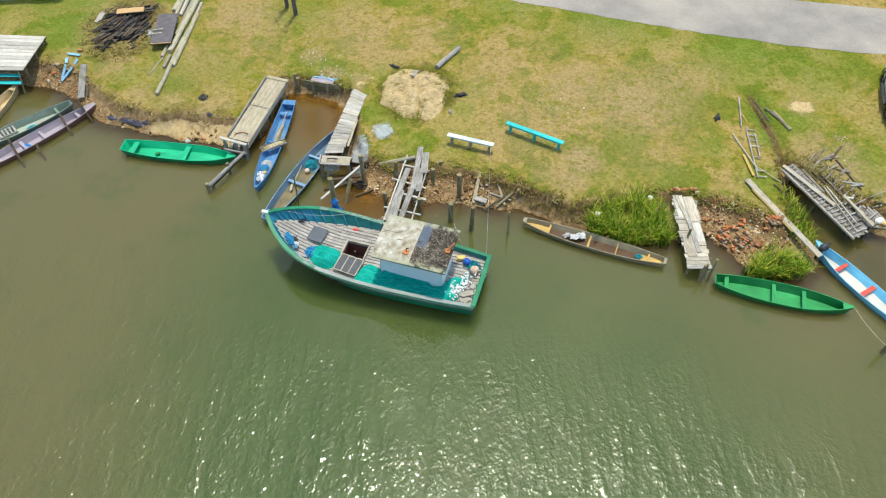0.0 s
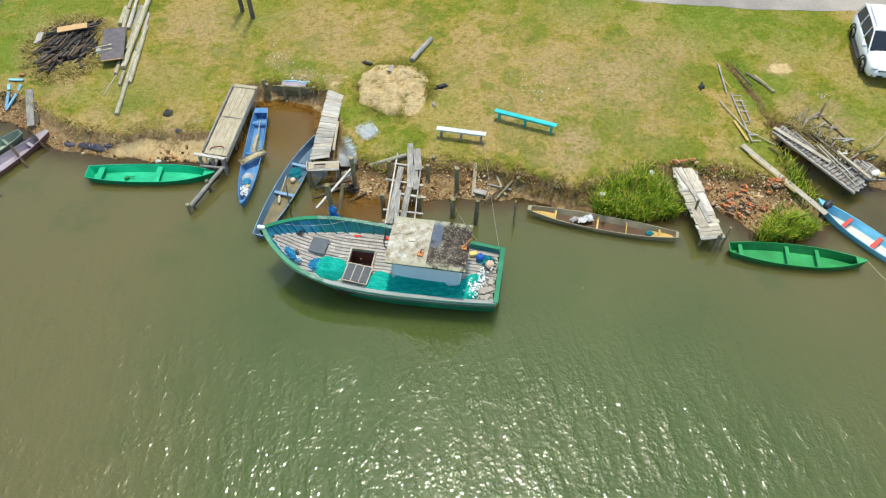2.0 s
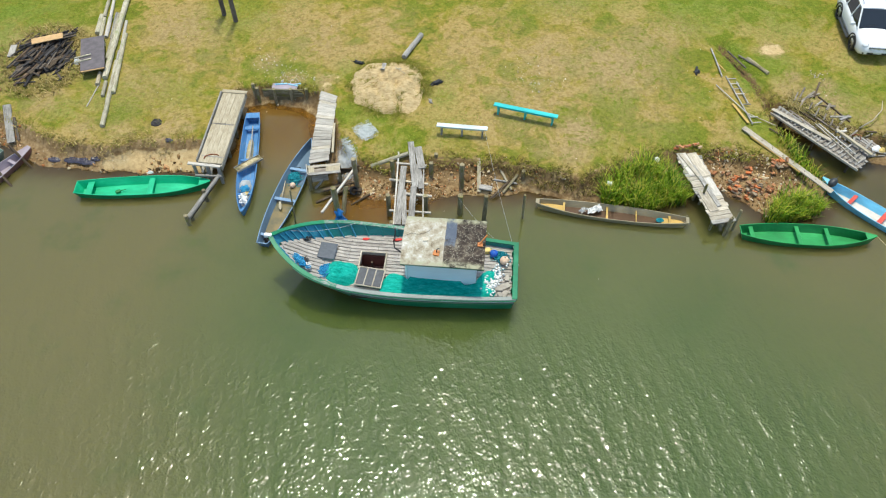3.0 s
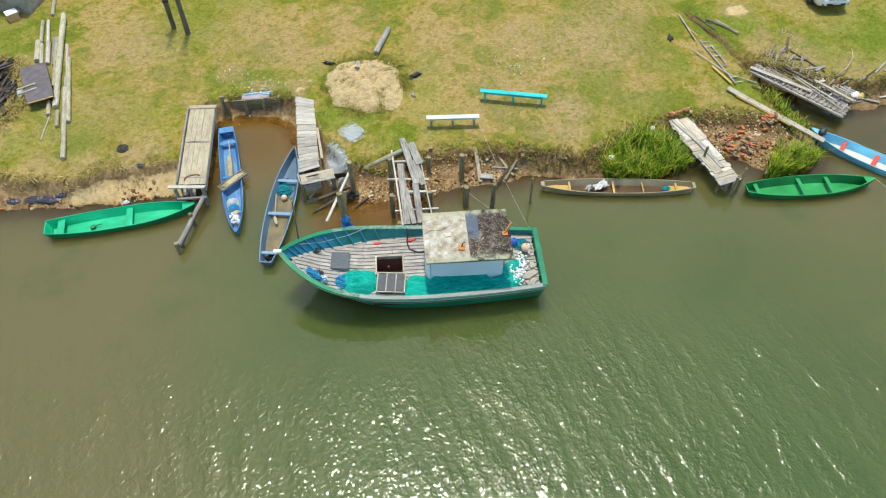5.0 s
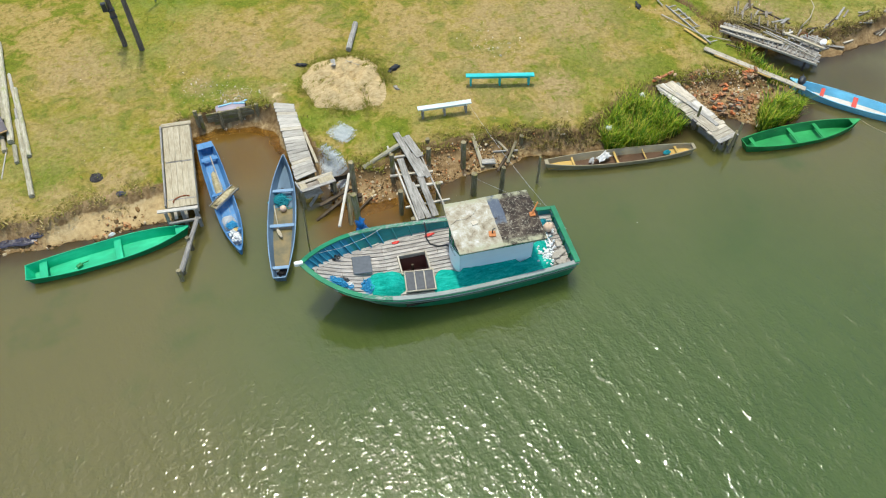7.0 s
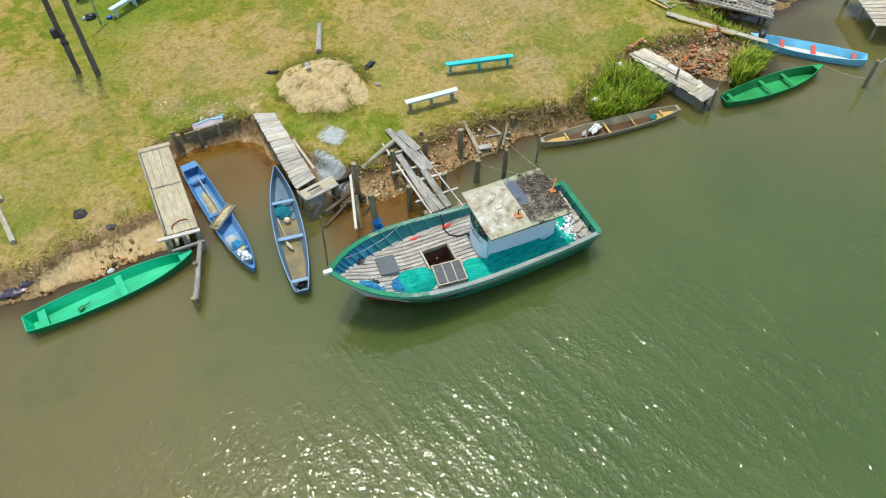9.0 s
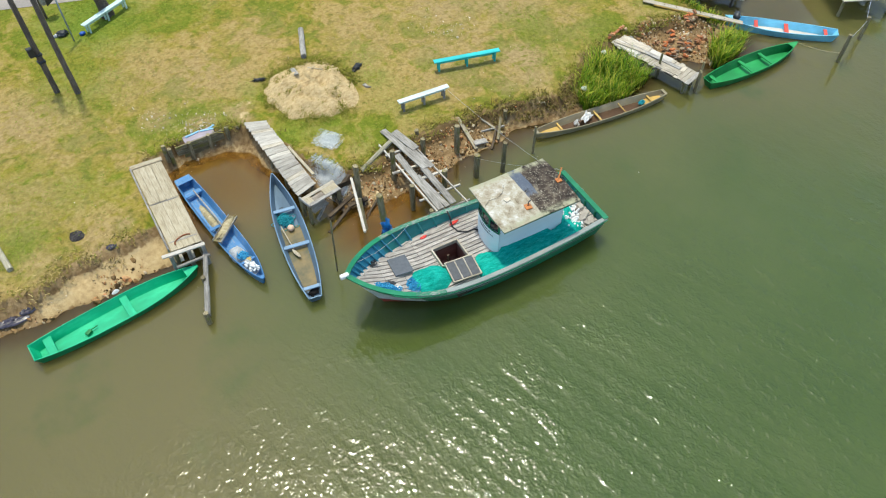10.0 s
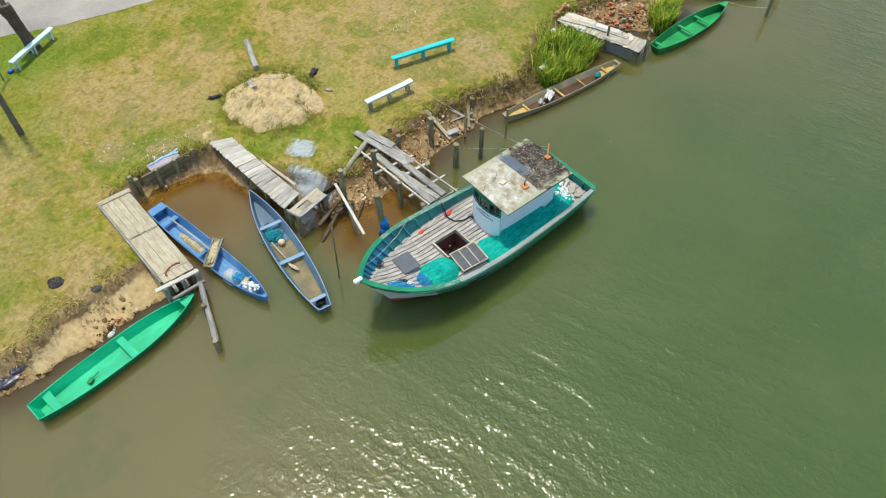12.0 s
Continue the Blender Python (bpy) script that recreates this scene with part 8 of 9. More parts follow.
# ---- the parked car ----
def car():
    f, rw = Vector((24.83, 9.61)), Vector((25.59, 12.18))
    h = (f - rw).normalized()
    left = Vector((-h.y, h.x))
    c = (f + rw) / 2 + left * 0.80
    g = (gz(*f) + gz(*rw)) / 2
    t = thing("car", c.x, c.y, g, math.degrees(math.atan2(h.y, h.x)), "white sport utility car with dark glass parked on the grass", "car")
    # body: sections from the tail to the nose: x, half width, sill, shoulder, and a rounded top
    secs = [(-2.35, 0.72, 0.55, 0.95), (-2.25, 0.86, 0.38, 1.08), (-1.9, 0.91, 0.30, 1.12), (-1.0, 0.93, 0.28, 1.12), (0.0, 0.93, 0.28, 1.10), (0.8, 0.93, 0.28, 1.07), (1.15, 0.92, 0.28, 1.04), (1.7, 0.90, 0.30, 1.00), (2.15, 0.84, 0.34, 0.92), (2.38, 0.68, 0.45, 0.78), (2.44, 0.58, 0.50, 0.66)]
    vs, fs = [], []
    for x, w, a, b in secs:
        ring = [(-w * 0.92, a), (-w, a + (b - a) * 0.35), (-w * 0.985, a + (b - a) * 0.75), (-w * 0.90, b), (-w * 0.5, b + 0.035), (0, b + 0.05), (w * 0.5, b + 0.035), (w * 0.90, b), (w * 0.985, a + (b - a) * 0.75), (w, a + (b - a) * 0.35), (w * 0.92, a)]
        vs += [(x, y, z) for y, z in ring]
    n = 11
    for i in range(len(secs) - 1):
        for k in range(n):
            fs.append((i * n + k, i * n + (k + 1) % n, (i + 1) * n + (k + 1) % n, (i + 1) * n + k))
    fs += [tuple(range(n)), tuple((len(secs) - 1) * n + k for k in range(n))[::-1]]
    me = mesh_from("body", vs, fs, M["car_white"], smooth=True)
    bm = bmesh.new(); bm.from_mesh(me); bmesh.ops.recalc_face_normals(bm, faces=bm.faces); bm.to_mesh(me); bm.free()
    piece("body", me, t)
    # cabin: roof with pillars, glass set in
    low = [(-2.15, 0.80), (1.12, 0.82)]
    base, roofz = 1.08, 1.78
    rail = [(-1.95, 0.66), (0.25, 0.66)]
    def quad(name, pts, mat, label=""):
        vs2 = [tuple(p) for p in pts]
        nrm = (Vector(pts[1]) - Vector(pts[0])).cross(Vector(pts[2]) - Vector(pts[1])).normalized() * 0.015
        vs2 += [tuple(Vector(p) - nrm) for p in pts]
        m = len(pts)
        f2 = [tuple(range(m)), tuple(range(2 * m - 1, m - 1, -1))] + [(k, m + k, m + (k + 1) % m, (k + 1) % m) for k in range(m)]
        piece(name, mesh_from(name, vs2, f2, mat), t, label=label)
    quad("windscreen", [(1.10, -0.76, base - 0.02), (1.10, 0.76, base - 0.02), (0.30, 0.62, roofz - 0.05), (0.30, -0.62, roofz - 0.05)], M["glass"])
    quad("rear_window", [(-2.18, 0.72, base + 0.05), (-2.18, -0.72, base + 0.05), (-1.98, -0.60, roofz - 0.07), (-1.98, 0.60, roofz - 0.07)], M["glass"])
    for sg_ in (-1, 1):
        for (x0, x1, u0, u1) in ((1.0, 0.02, 0.30, 0.0), (-0.05, -1.0, -0.05, -0.98), (-1.07, -2.05, -1.05, -1.88)):
            p = [(x0, sg_ * 0.845, base + 0.01), (x1, sg_ * 0.845, base + 0.02), (u1, sg_ * 0.685, roofz - 0.08), (u0, sg_ * 0.685, roofz - 0.08)]
            quad("side_window", p if sg_ > 0 else p[::-1], M["glass"])
        for (xa, xb) in (((1.14, 0.28)), ((-0.01, -0.02)), ((-1.03, -1.01)), ((-2.14, -1.96))):
            board("pillar", (xa, sg_ * 0.84, base), (xb, sg_ * 0.675, roofz - 0.04), 0.07, 0.05, M["car_white"], t)
        tube("roof_rail", [(-1.7, sg_ * 0.58, roofz + 0.04), (-1.6, sg_ * 0.58, roofz + 0.09), (0.0, sg_ * 0.58, roofz + 0.09), (0.1, sg_ * 0.58, roofz + 0.04)], 0.02, M["chrome"], t)
        part("side_step", box_bm(1.75, 0.16, 0.07, (0.0, sg_ * 0.98, 0.36), 0.02), M["steel_dark"], t)
        mir = part("mirror", box_bm(0.12, 0.24, 0.17, (0.82, sg_ * 1.03, 1.14), 0.04, 2), M["car_white"], t)
        part("headlight", lump_bm(0.17, 0.17, 0.065, (2.18, sg_ * 0.62, 0.86), 0.02, sub=2), M["lamp_glass"], t)
        part("fog_lamp", lump_bm(0.05, 0.11, 0.07, (2.36, sg_ * 0.60, 0.52), 0.02, sub=2), M["car_black"], t)
        part("tail_lamp", box_bm(0.08, 0.18, 0.22, (-2.27, sg_ * 0.72, 0.98), 0.02), M["tail_red"], t)
        for x in (-1.36, 1.36):
            wh = new("wheel"); wh.parent = t; wh.matrix_basis = pose(x, sg_ * 0.80, 0.385, 90, 0, 0)
            bm = bmesh.new()
            N_, P = 28, [(0.24, -0.12), (0.34, -0.13), (0.385, -0.09), (0.385, 0.09), (0.34, 0.13), (0.24, 0.12)]
            rings = [[bm.verts.new((r_ * math.cos(a), r_ * math.sin(a), z_)) for r_, z_ in P] for a in np.linspace(0, 2 * math.pi, N_, False)]
            for i in range(N_):
                for k in range(6):
                    bm.faces.new((rings[i][k], rings[(i + 1) % N_][k], rings[(i + 1) % N_][(k + 1) % 6], rings[i][(k + 1) % 6]))
            part("tyre", bm, M["black_rubber"], wh)
            bm = bmesh.new()
            out = -sg_
            bmesh.ops.create_cone(bm, cap_ends=True, segments=24, radius1=0.245, radius2=0.245, depth=0.10)
            part("rim_dish", bm, M["car_black"], wh)
            bm = bmesh.new()
            for k in range(6):
                b2 = bmesh.ops.create_cube(bm, size=1.0)
                bmesh.ops.scale(bm, vec=(0.22, 0.06, 0.02), verts=b2["verts"])
                bmesh.ops.translate(bm, vec=(0.125, 0, out * 0.075), verts=b2["verts"])
                bmesh.ops.rotate(bm, cent=(0, 0, 0), matrix=Matrix.Rotation(k * math.pi / 3, 3, "Z"), verts=b2["verts"])
            part("rim", bm, M["rim"], wh)
            arch = [(x + 0.47 * math.cos(a), sg_ * 0.935, 0.385 + 0.47 * math.sin(a)) for a in np.linspace(-0.1, math.pi + 0.1, 14)]
            tube("wheel_arch", arch, 0.035, M["car_black"], t, 6)
    # roof
    vs, fs = [], []
    for i in range(9):
        x = -2.0 + 2.32 * i / 8
        for k in range(9):
            v = -1 + k / 4
            vs.append((x, 0.69 * v, roofz + 0.05 * (1 - v * v) - 0.05 * ((i - 4) / 4) ** 2))
    m = len(vs)
    vs += [(a, b, c_ - 0.06) for a, b, c_ in vs[:m]]
    for i in range(8):
        for k in range(8):
            a = i * 9 + k
            fs.append((a, a + 9, a + 10, a + 1)); fs.append((m + a, m + a + 1, m + a + 10, m + a + 9))
    for i in range(8):
        for k in (0, 8):
            a = i * 9 + k; fs.append((a, a + 9, m + a + 9, m + a))
    for k in range(8):
        for i in (0, 8):
            a = i * 9 + k; fs.append((a, a + 1, m + a + 1, m + a))
    piece("roof", mesh_from("roof", vs, fs, M["car_white"], smooth=False), t)
    # nose
    part("grille", box_bm(0.05, 0.95, 0.16, (2.37, 0, 0.78), 0.02), M["car_black"], t)
    for z in (0.74, 0.80, 0.85):
        board("grille_bar", (2.40, -0.46, z), (2.40, 0.46, z), 0.03, 0.02, M["chrome"], t)
    part("badge", box_bm(0.03, 0.14, 0.07, (2.41, 0, 0.80), 0.015), M["chrome"], t)
    part("lower_grille", box_bm(0.06, 1.0, 0.13, (2.42, 0, 0.55), 0.02), M["car_black"], t)
    part("number_plate", box_bm(0.02, 0.42, 0.11, (2.46, 0, 0.60), 0.006), M["hull_white"], t)
    tube("bonnet_crease", [(2.25, -0.5, 0.93), (1.7, -0.58, 1.03), (1.15, -0.62, 1.07)], 0.012, M["car_white"], t, 5)
    tube("bonnet_crease", [(2.25, 0.5, 0.93), (1.7, 0.58, 1.03), (1.15, 0.62, 1.07)], 0.012, M["car_white"], t, 5)
    tube("wiper", [(1.02, -0.5, 1.13), (0.93, 0.05, 1.20)], 0.012, M["car_black"], t, 5)


car()

# ---- reeds, grass, stones and scraps (joined, nobody could count them) ----
def blades(name, places, height, width, droop, mat, label, category, seed, per=1, spread=0.05, segs=2):
    """Curved leaf blades at the places given (x, y, z, scale)."""
    r = np.random.RandomState(seed)
    vs, fs = [], []
    for (x, y, z, sc) in places:
        for _ in range(per):
            a = r.uniform(0, 2 * math.pi)
            h = height * sc * r.uniform(0.55, 1.15)
            d = droop * h * r.uniform(0.3, 1.2)
            w = width * r.uniform(0.7, 1.3)
            bx, by = x + r.normal(0, spread), y + r.normal(0, spread)
            ca, sa = math.cos(a), math.sin(a)
            n0 = len(vs)
            for i in range(segs + 1):
                q = i / segs
                o = d * q ** 2
                zz = z + h * (q - 0.28 * droop * q * q)
                ww = w * (1 - q ** 1.6) + 0.002
                vs.append((bx + ca * o - sa * ww / 2, by + sa * o + ca * ww / 2, zz))
                vs.append((bx + ca * o + sa * ww / 2, by + sa * o - ca * ww / 2, zz))
            for i in range(segs):
                k = n0 + 2 * i
                fs.append((k, k + 1, k + 3, k + 2))
    ob = new(name, mesh_from(name, vs, fs, mat))
    return tagged(ob, label, category, kind="stuff")


def in_poly(x, y, poly):
    c = False
    for i, (x0, y0) in enumerate(poly):
        x1, y1 = poly[(i + 1) % len(poly)]
        if (y0 > y) != (y1 > y) and x < (x1 - x0) * (y - y0) / (y1 - y0) + x0:
            c = not c
    return c


def reed_bed(poly, n, h, seed, label):
    r = random.Random(seed)
    xs, ys = [p[0] for p in poly], [p[1] for p in poly]
    pts = []
    while len(pts) < n:
        x, y = r.uniform(min(xs), max(xs)), r.uniform(min(ys), max(ys))
        if in_poly(x, y, poly) and noise.noise((x * 1.5, y * 1.5, seed)) > -0.35:
            pts.append((x, y, max(gz(x, y), -0.05), 0.8 + 0.5 * (0.5 + noise.noise((x, y, 3.0 + seed)))))
    blades("reeds", pts, h, 0.04, 0.6, M["reed"], label, "reeds", seed, per=5, spread=0.09, segs=4)


reed_bed([(9.2, 2.6), (9.9, 3.5), (11.5, 3.95), (12.7, 3.6), (13.1, 2.5), (12.8, 1.8), (11.2, 1.85), (9.9, 2.15)], 460, 0.98, 5, "bright green reeds standing at the water's edge")
reed_bed([(15.9, 0.1), (16.6, 0.85), (17.6, 1.25), (18.6, 0.7), (18.6, 0.3), (17.7, 0.12), (16.5, 0.1)], 290, 0.92, 6, "clump of bright green reeds beside the bricks")
reed_bed([(18.2, 2.2), (18.4, 4.6), (19.2, 4.6), (19.6, 2.4), (19.3, 1.6)], 110, 0.55, 7, "dark sparse reeds in the creek under the wreck")

# turf: short tufts over the meadow, long dead grass along the bank's lip
R = np.random.RandomState(12)
N = 80000
X, Y = R.uniform(-22, 30, N), R.uniform(3, 25, N)
Z, Q, PAST, D = land(X, Y)
LU, DR = spots(X, Y, LUSH), spots(X, Y, DRY)
clear = ((X - 1.18) ** 2 / 3.2 + (Y - 11.1) ** 2 / 3.8 > 1) & ~((X > -8.1) & (X < -5.6) & (Y > 7) & (Y < 12.5)) & ~((X > -3.2) & (X < -1.4) & (Y > 6) & (Y < 11.6))
road_y = np.interp(X, [-14, -8, -4.9, -2.7, -0.3, 3, 6.9, 9.5, 15.7, 21.6, 26.6, 34], [31, 27.6, 25.6, 24.2, 22.5, 20.9, 19.3, 18.5, 16.75, 15.35, 14.6, 13.6])
clear &= Y < road_y - 0.1
meadow = clear & (Q >= 1) & (PAST > 0.15)
lush_pick = meadow & (R.rand(N) < 0.75 * LU)
norm_pick = meadow & ~lush_pick & (R.rand(N) < 0.28 * (1 - DR))
lip = clear & (((Q > 0.88) & (Q < 1)) | ((Q >= 1) & (PAST < 0.35) & (wobble(X, Y, 1.7, 5.0) > -0.15)))
brown_bank = clear & (Q < 1) & (((Q > 0.3) & (X > 5.4) & (X < 9.6)) | ((Q > 0.2) & (X > 21.3)))
lip_pick = ((lip & (R.rand(N) < 0.7)) | brown_bank) & ~((X > -12) & (X < -7.6) & (Y < 9.2))


def places(mask, sc=1.0):
    return list(zip(X[mask].tolist(), Y[mask].tolist(), (Z[mask] - 0.01).tolist(), (sc * (0.7 + 0.6 * R.rand(mask.sum()))).tolist()))


blades("short_turf", places(norm_pick), 0.055, 0.03, 1.0, M["grass_blades"], "short mown turf, green and straw-coloured", "grass", 1, per=3, spread=0.07, segs=1)
blades("lush_grass", places(lush_pick), 0.085, 0.03, 1.0, M["lush_blades"], "lush green grass in damp spots", "grass", 2, per=3, spread=0.08, segs=1)
blades("bank_grass", places(lip_pick & (X > -5.5) & ((R.rand(N) < 0.22) | brown_bank)), 0.17, 0.035, 1.3, M["bank_blades"], "dead and green grass hanging over the bank's lip", "grass", 3, per=6, spread=0.12, segs=2)
clump = wobble(X, Y, 2.9, 3.0) + 0.5 * wobble(X, Y, 6.1, 8.0)
sel = clear & (clump > 0.1) & (((Q > 0.74) & (Q < 1)) | ((Q >= 1) & (PAST < 0.2))) & ~((X > -12) & (X < -7.6) & (Y < 9.2))
drier = (X < -5.5) | ((X > 4.6) & (X < 10)) | (X > 21)
blades("bank_tussock", places(sel & ~drier), 0.22, 0.035, 1.5, M["grass_blades"], "tussocks of long grass hanging over the bank", "grass", 14, per=4, spread=0.10, segs=3)
blades("bank_tussock", places(sel & drier & (X < -5.5) & (R.rand(N) < 0.6)), 0.15, 0.04, 1.8, M["straw_blades"], "bleached tussocks of dead grass on the bank's lip", "grass", 16, per=4, spread=0.12, segs=3)
blades("bank_tussock", places(sel & drier & (X > 0)), 0.22, 0.04, 1.5, M["bank_blades"], "brown tussocks of dead grass hanging over the bank", "grass", 15, per=4, spread=0.10, segs=3)
sel = lip & (PAST > -1) & (Q > 0.86) & (R.rand(N) < 0.55)
blades("bank_grass", places(sel), 0.12, 0.03, 1.3, M["grass_blades"], "green grass along the bank's lip", "grass", 4, per=5, spread=0.12, segs=2)
lee = clear & (X > -14.5) & (X < -7.4) & (Q > 0.62) & ((Q < 1) | (PAST < 0.45)) & (wobble(X, Y, 2.1, 3.0) > 0.05)
blades("bank_thatch", places(lee), 0.10, 0.035, 1.8, M["straw_blades"], "matted brown dead grass above the sandy strip", "grass", 21, per=5, spread=0.12, segs=2)
# scorched straw round the burnt heap, tufts on the sand heap
pts = [(x, y, gz(x, y), 1.0) for x, y in ((-15.6 + 1.9 * math.cos(a) * k, 16.4 + 2.3 * math.sin(a) * k) for a, k in ((R.uniform(0, 6.28), R.uniform(0.75, 1.25)) for _ in range(420)))]
blades("straw", pts, 0.26, 0.035, 1.5, M["straw_blades"], "scorched straw round the burnt heap", "grass", 5, per=5, spread=0.14)


pts = [(x, y, gz(x, y) + 0.46 * max(0.0, 1 - ((x - 1.18) / 1.86) ** 2 - ((y - 11.1) / 2.02) ** 2) - 0.03, 1.0) for x, y in ((R.normal(c[0], c[2]), R.normal(c[1], c[2])) for c in ((2.3, 11.3, 0.12), (0.3, 11.4, 0.2), (1.6, 10.1, 0.2), (2.9, 10.9, 0.15), (1.1, 12.6, 0.25), (0.0, 10.6, 0.25), (2.6, 12.2, 0.2), (-0.3, 11.6, 0.2), (3.1, 11.6, 0.2), (0.8, 9.8, 0.25), *((1.18 + 1.85 * math.cos(q_), 11.1 + 2.0 * math.sin(q_), R.uniform(0.08, 0.25)) for q_ in R.uniform(0, 6.28, 40))) for _ in range(26))]
blades("sand_tufts", pts, 0.14, 0.03, 1.0, M["grass_blades"], "tufts of grass on the sand heap", "grass", 8, per=5, spread=0.07)
pts = []
for _ in range(420):
    u, v = R.uniform(0.0, 0.75), R.uniform(0.3, 1.0)
    p = Vector(wp(u, v, -0.1)) + WO
    pts.append((p.x, p.y, max(p.z - 0.1, gz(p.x, p.y)), 1.0))
blades("wreck_straw", pts, 0.22, 0.03, 1.3, M["dry_blades"], "dead grass and straw grown through the wreck", "grass", 9, per=5, spread=0.12)


def stones(name, pts, mat, label, category, seed):
    """Small broken stones, joined: (x, y, z, size)."""
    r = random.Random(seed)
    ico = bmesh.new()
    bmesh.ops.create_icosphere(ico, subdivisions=1, radius=1.0)
    ico.verts.ensure_lookup_table()
    base = [v.co.copy() for v in ico.verts]
    tri = [tuple(v.index for v in f.verts) for f in ico.faces]
    ico.free()
    vs, fs = [], []
    for (x, y, z, s) in pts:
        k = len(vs)
        e = Euler((r.uniform(0, 6), r.uniform(0, 6), r.uniform(0, 6))).to_matrix()
        sx, sy, sz = s * r.uniform(0.7, 1.3), s * r.uniform(0.5, 1.0), s * r.uniform(0.35, 0.7)
        for c in base:
            q = 1 + r.uniform(-0.22, 0.22)
            p = e @ Vector((c.x * sx * q, c.y * sy * q, c.z * sz * q))
            vs.append((x + p.x, y + p.y, z + p.z))
        fs += [tuple(k + i for i in t) for t in tri]
    return tagged(new(name, mesh_from(name, vs, fs, mat)), label, category, kind="stuff")


def strew(n, box, cond, size, seed):
    r = np.random.RandomState(seed)
    x, y = r.uniform(box[0], box[1], n), r.uniform(box[2], box[3], n)
    z, q, past, d = land(x, y)
    ok = cond(x, y, q, past)
    return [(a, b, c + 0.01, size * s) for a, b, c, s in zip(x[ok], y[ok], z[ok], r.lognormal(0, 0.45, ok.sum()))]


pts = strew(6000, (-2.4, 8.6, 3.6, 6.5), lambda x, y, q, p: (q > -0.5) & (q < 0.84) & (wobble(x, y, 2.6, 9.0) > -0.35 + 0.5 * (x > 5)), 0.04, 3)
stones("rubble", pts, M["rubble"], "brown and reddish rubble strewn on the bank", "rubble", 1)
pts = strew(1900, (14.0, 18.2, 0.2, 4.2), lambda x, y, q, p: (q > -0.5) & (q < 0.97), 0.042, 4)
stones("rubble", pts, M["rubble"], "broken brick rubble on the bank between the reeds", "rubble", 2)
pts = strew(5200, (-21, -7.6, 7.4, 13.8), lambda x, y, q, p: (q > -0.5) & (q < 0.45) & ((x < -12.6) | (q < 0.08)), 0.032, 5)
stones("rubble", pts, M["rubble"], "pebbles and rubble along the upstream shore", "rubble", 3)
pts = strew(900, (-19.6, -16.2, 10.8, 13.8), lambda x, y, q, p: (q > -0.5) & (q < 0.98) & (wobble(x, y, 2.2, 4.0) > -0.3), 0.045, 6)
stones("rubble", pts, M["rubble"], "stones and rubble under the plank pier", "rubble", 4)
pts = strew(200, (-12.0, -7.8, 7.8, 9.2), lambda x, y, q, p: (q > -0.5) & (q < 0.5) & (np.abs(x + 9.6) < 0.9), 0.04, 7)
stones("stones", pts, M["rubble"], "small stones on the sandy strip", "stones", 5)
pts = strew(1500, (-14.5, -8.0, 7.4, 9.8), lambda x, y, q, p: (q > -0.5) & (((q < 0.10) & (wobble(x, y, 2.4, 1.0) > 0.0)) | ((np.hypot(x + 10.0, (y - 8.3) * 1.6) < 0.55))), 0.07, 8)
stones("stones", pts, M["rubble"], "wet brown stones along the water's edge of the sandy strip", "stones", 9)
r = np.random.RandomState(31)
pts = []
for cx, cy, sx, sy, n, s in ((-4.6, 14.3, 0.5, 0.7, 60, 0.035), (-3.4, 12.5, 0.5, 0.4, 120, 0.045), (-3.9, 13.2, 0.6, 0.7, 60, 0.035), (7.7, 10.8, 0.8, 0.7, 45, 0.035), (8.4, 9.8, 0.6, 0.5, 40, 0.04), (22.1, 8.0, 0.25, 0.18, 22, 0.06), (16.4, 8.5, 0.9, 0.9, 22, 0.03), (22.1, 6.8, 0.2, 0.2, 8, 0.05), (15.46, 3.7, 0.3, 0.28, 30, 0.035), (16.7, 2.6, 0.25, 0.2, 10, 0.045),
                             (17.2, 2.1, 0.4, 0.25, 16, 0.05), (4, 15, 9, 6, 110, 0.02), (-5, 15, 8, 5, 60, 0.02), (14, 9, 6, 5, 60, 0.02), (-11.9, 8.9, 0.2, 0.1, 6, 0.05), (-13.9, 9.35, 0.7, 0.15, 12, 0.035), (-15.5, 10.2, 0.8, 0.3, 16, 0.035), (3.5, 4.9, 2.5, 0.5, 60, 0.03)):
    for _ in range(int(n * 1.2)):
        x, y = r.normal(cx, sx), r.normal(cy, sy)
        if y < 18.0:
            pts.append((x, y, max(0.02, gz(x, y)) + 0.012, 0.48 * s * r.lognormal(0, 0.5)))
stones("litter", pts, M["litter"], "small pale scraps of litter and shell in the grass", "litter", 6)
for x, y, z in ((9.75, 3.05, 0.75), (12.2, 3.9, 0.95)):
    bm = lump_bm(0.13, 0.11, 0.09, (0, 0, 0), 0.5, int(x), 2, 3)
    me = bpy.data.meshes.new("bag"); bm.to_mesh(me); bm.free(); me.materials.append(M["white_foam"])
    tagged(new("plastic_scrap", me), "white plastic scrap caught in the reeds", "litter").matrix_basis = pose(x, y, z)
# black plastic sheet by the waterline
for x, y, a, b in ((-13.15, 9.32, 0.55, 0.26), (-13.75, 9.5, 0.45, 0.2), (-12.65, 9.25, 0.3, 0.14), (-14.6, 9.7, 0.35, 0.15), (-9.3, 9.35, 0.2, 0.1)):
    heap("plastic_sheet", x, y, gz(x, y), (a, b, 2.2), 0.05, M["dark_plastic"], "torn purplish black plastic sheet on the bank", "plastic sheet", rz=-15, seed=int(-x * 3), rough=1.4, freq=11)

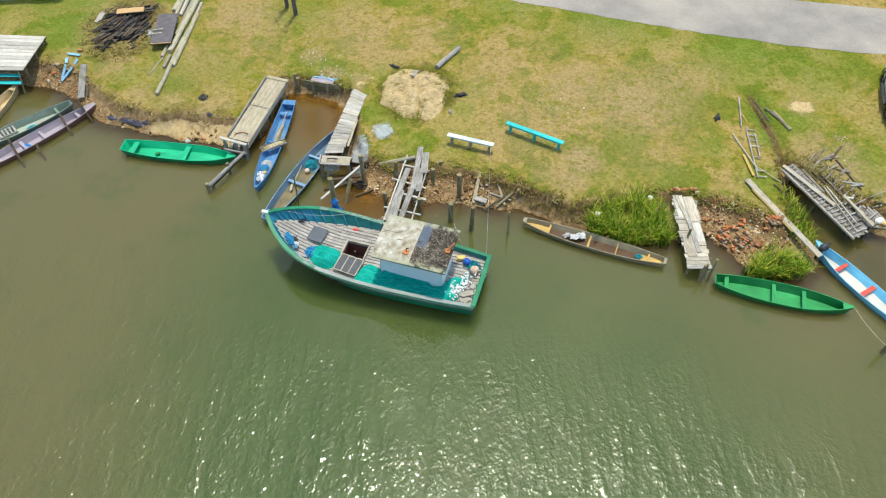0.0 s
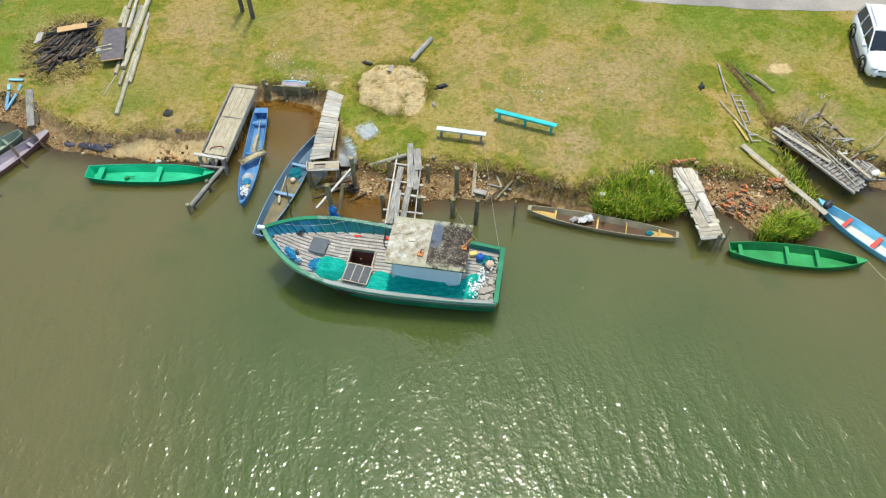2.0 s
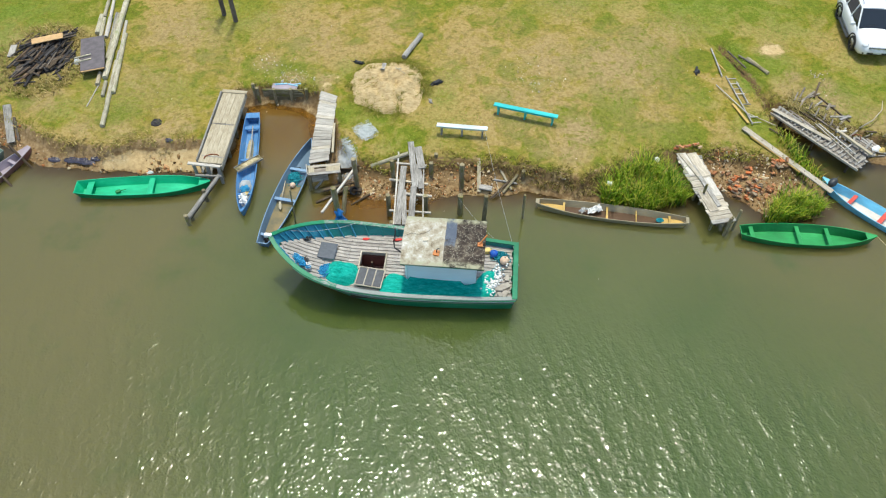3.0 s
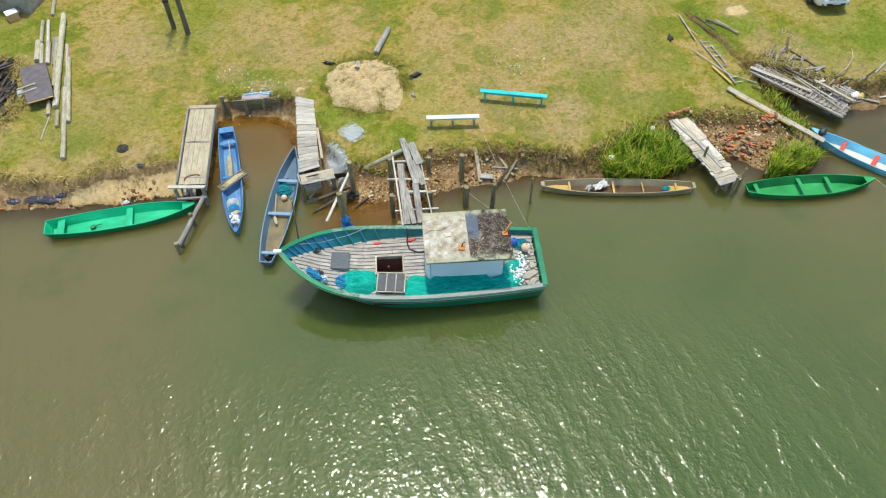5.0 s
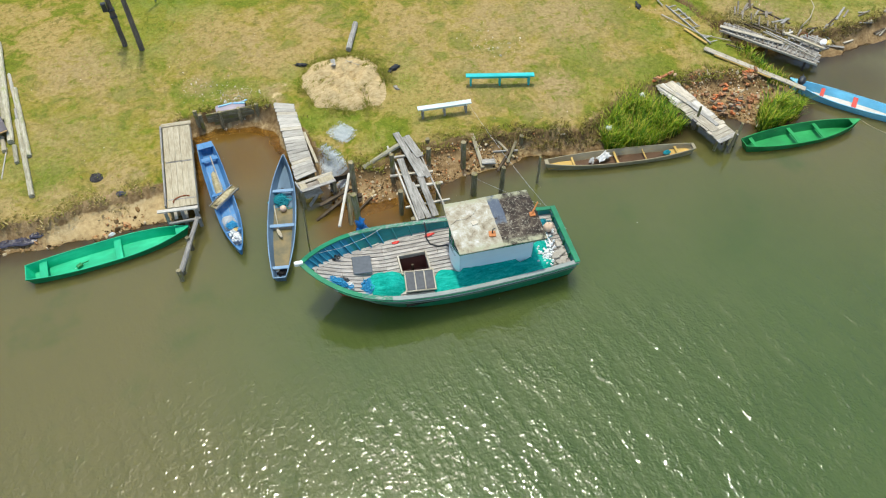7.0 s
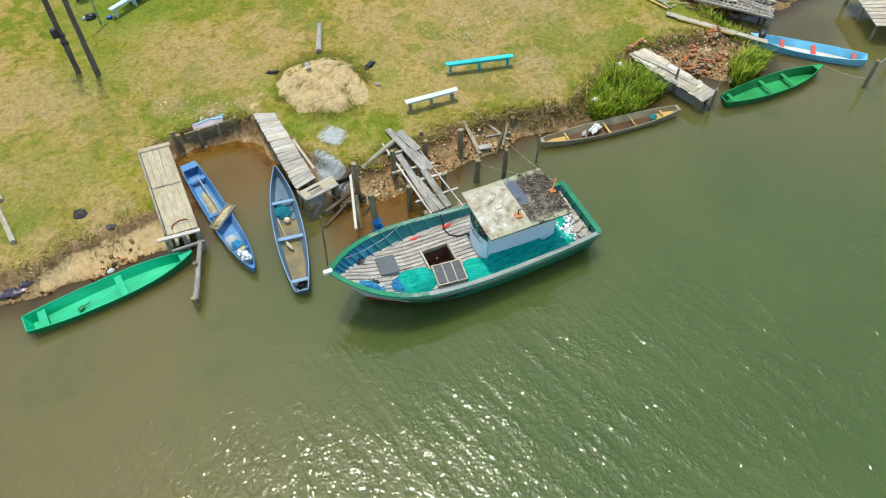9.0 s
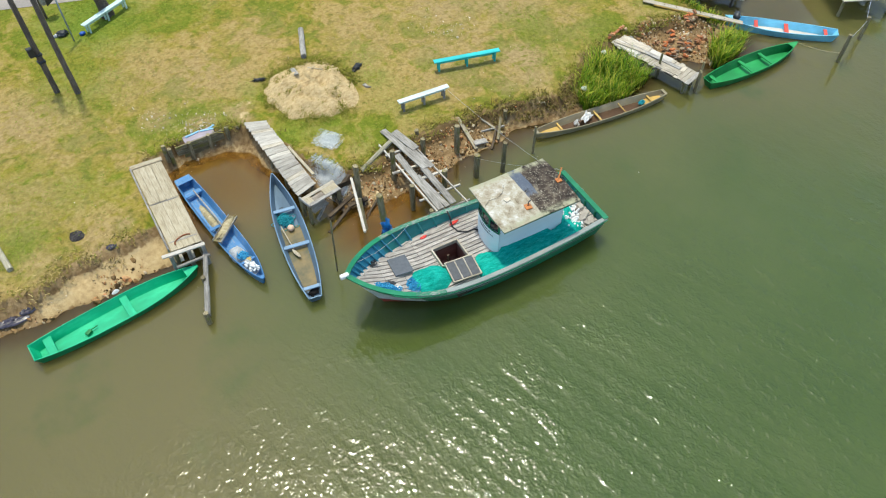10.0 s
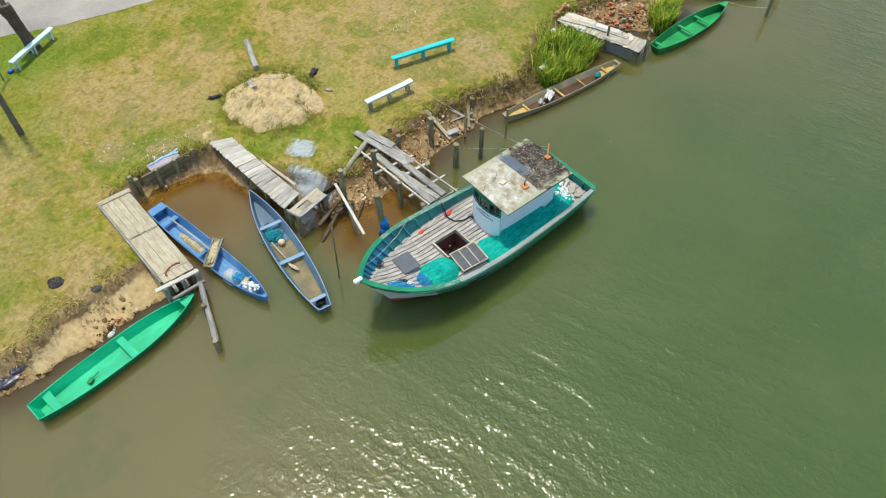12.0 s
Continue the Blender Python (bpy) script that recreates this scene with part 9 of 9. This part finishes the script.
# ---- bricks tipped on the bank, one by one ----
bh2 = thing("brick_heap", 15.9, 2.4, 0, 0, "loose broken orange bricks tipped on the bank", "bricks")
brick_me = []
for k in range(4):
    rr_ = random.Random(k)
    L_ = (0.23, 0.20, 0.15, 0.23)[k]
    bm = box_bm(L_, 0.11, 0.075, (0, 0, 0), 0.008)
    for v in bm.verts:
        v.co += Vector((rr_.uniform(-0.012, 0.012), rr_.uniform(-0.008, 0.008), rr_.uniform(-0.006, 0.006)))
    me = bpy.data.meshes.new("brick"); bm.to_mesh(me); bm.free(); me.materials.append(M["brick"])
    brick_me.append(me)
rr_ = random.Random(77)
for cx, cy, sx, sy, n in ((15.3, 2.3, 0.28, 0.22, 16), (15.95, 1.95, 0.32, 0.22, 24), (16.1, 2.75, 0.5, 0.25, 9), (17.6, 2.75, 0.22, 0.2, 16), (16.6, 1.8, 0.35, 0.2, 10), (13.6, 4.42, 0.25, 0.06, 5), (14.4, 4.45, 0.2, 0.06, 4), (16.5, 1.7, 0.4, 0.2, 8), (15.0, 2.9, 0.25, 0.25, 6)):
    for _ in range(n):
        x, y = rr_.gauss(cx, sx), rr_.gauss(cy, sy)
        z = max(0.0, gz(x, y)) + 0.075 + rr_.random() ** 2 * 0.16
        piece("brick", rr_.choice(brick_me), bh2, pose(x - 15.9, y - 2.4, z, rr_.uniform(-30, 30), rr_.uniform(-30, 30), rr_.uniform(0, 180)))
# flotsam at the mouth of the gangway
for k, (a, b, w, mt) in enumerate((((4.45, 5.55, 0.75), (4.15, 4.15, 0.12), 0.16, "tan_wood"), ((4.2, 4.35, 0.25), (4.75, 4.15, 0.2), 0.28, "grey_wood"), ((4.6, 3.7, 0.1), (5.6, 4.35, 0.35), 0.09, "dark_wood"), ((5.2, 3.9, 0.12), (6.0, 4.5, 0.5), 0.11, "post_wood"), ((5.3, 5.0, 0.5), (5.6, 4.0, 0.15), 0.10, "tan_wood"), ((4.9, 4.6, 0.3), (5.9, 4.2, 0.25), 0.08, "grey_wood"))):
    tagged(board("flotsam_board", a, b, w, 0.06, M[mt], None), "broken board washed up on the rubble bank", "board", "washed-up boards")
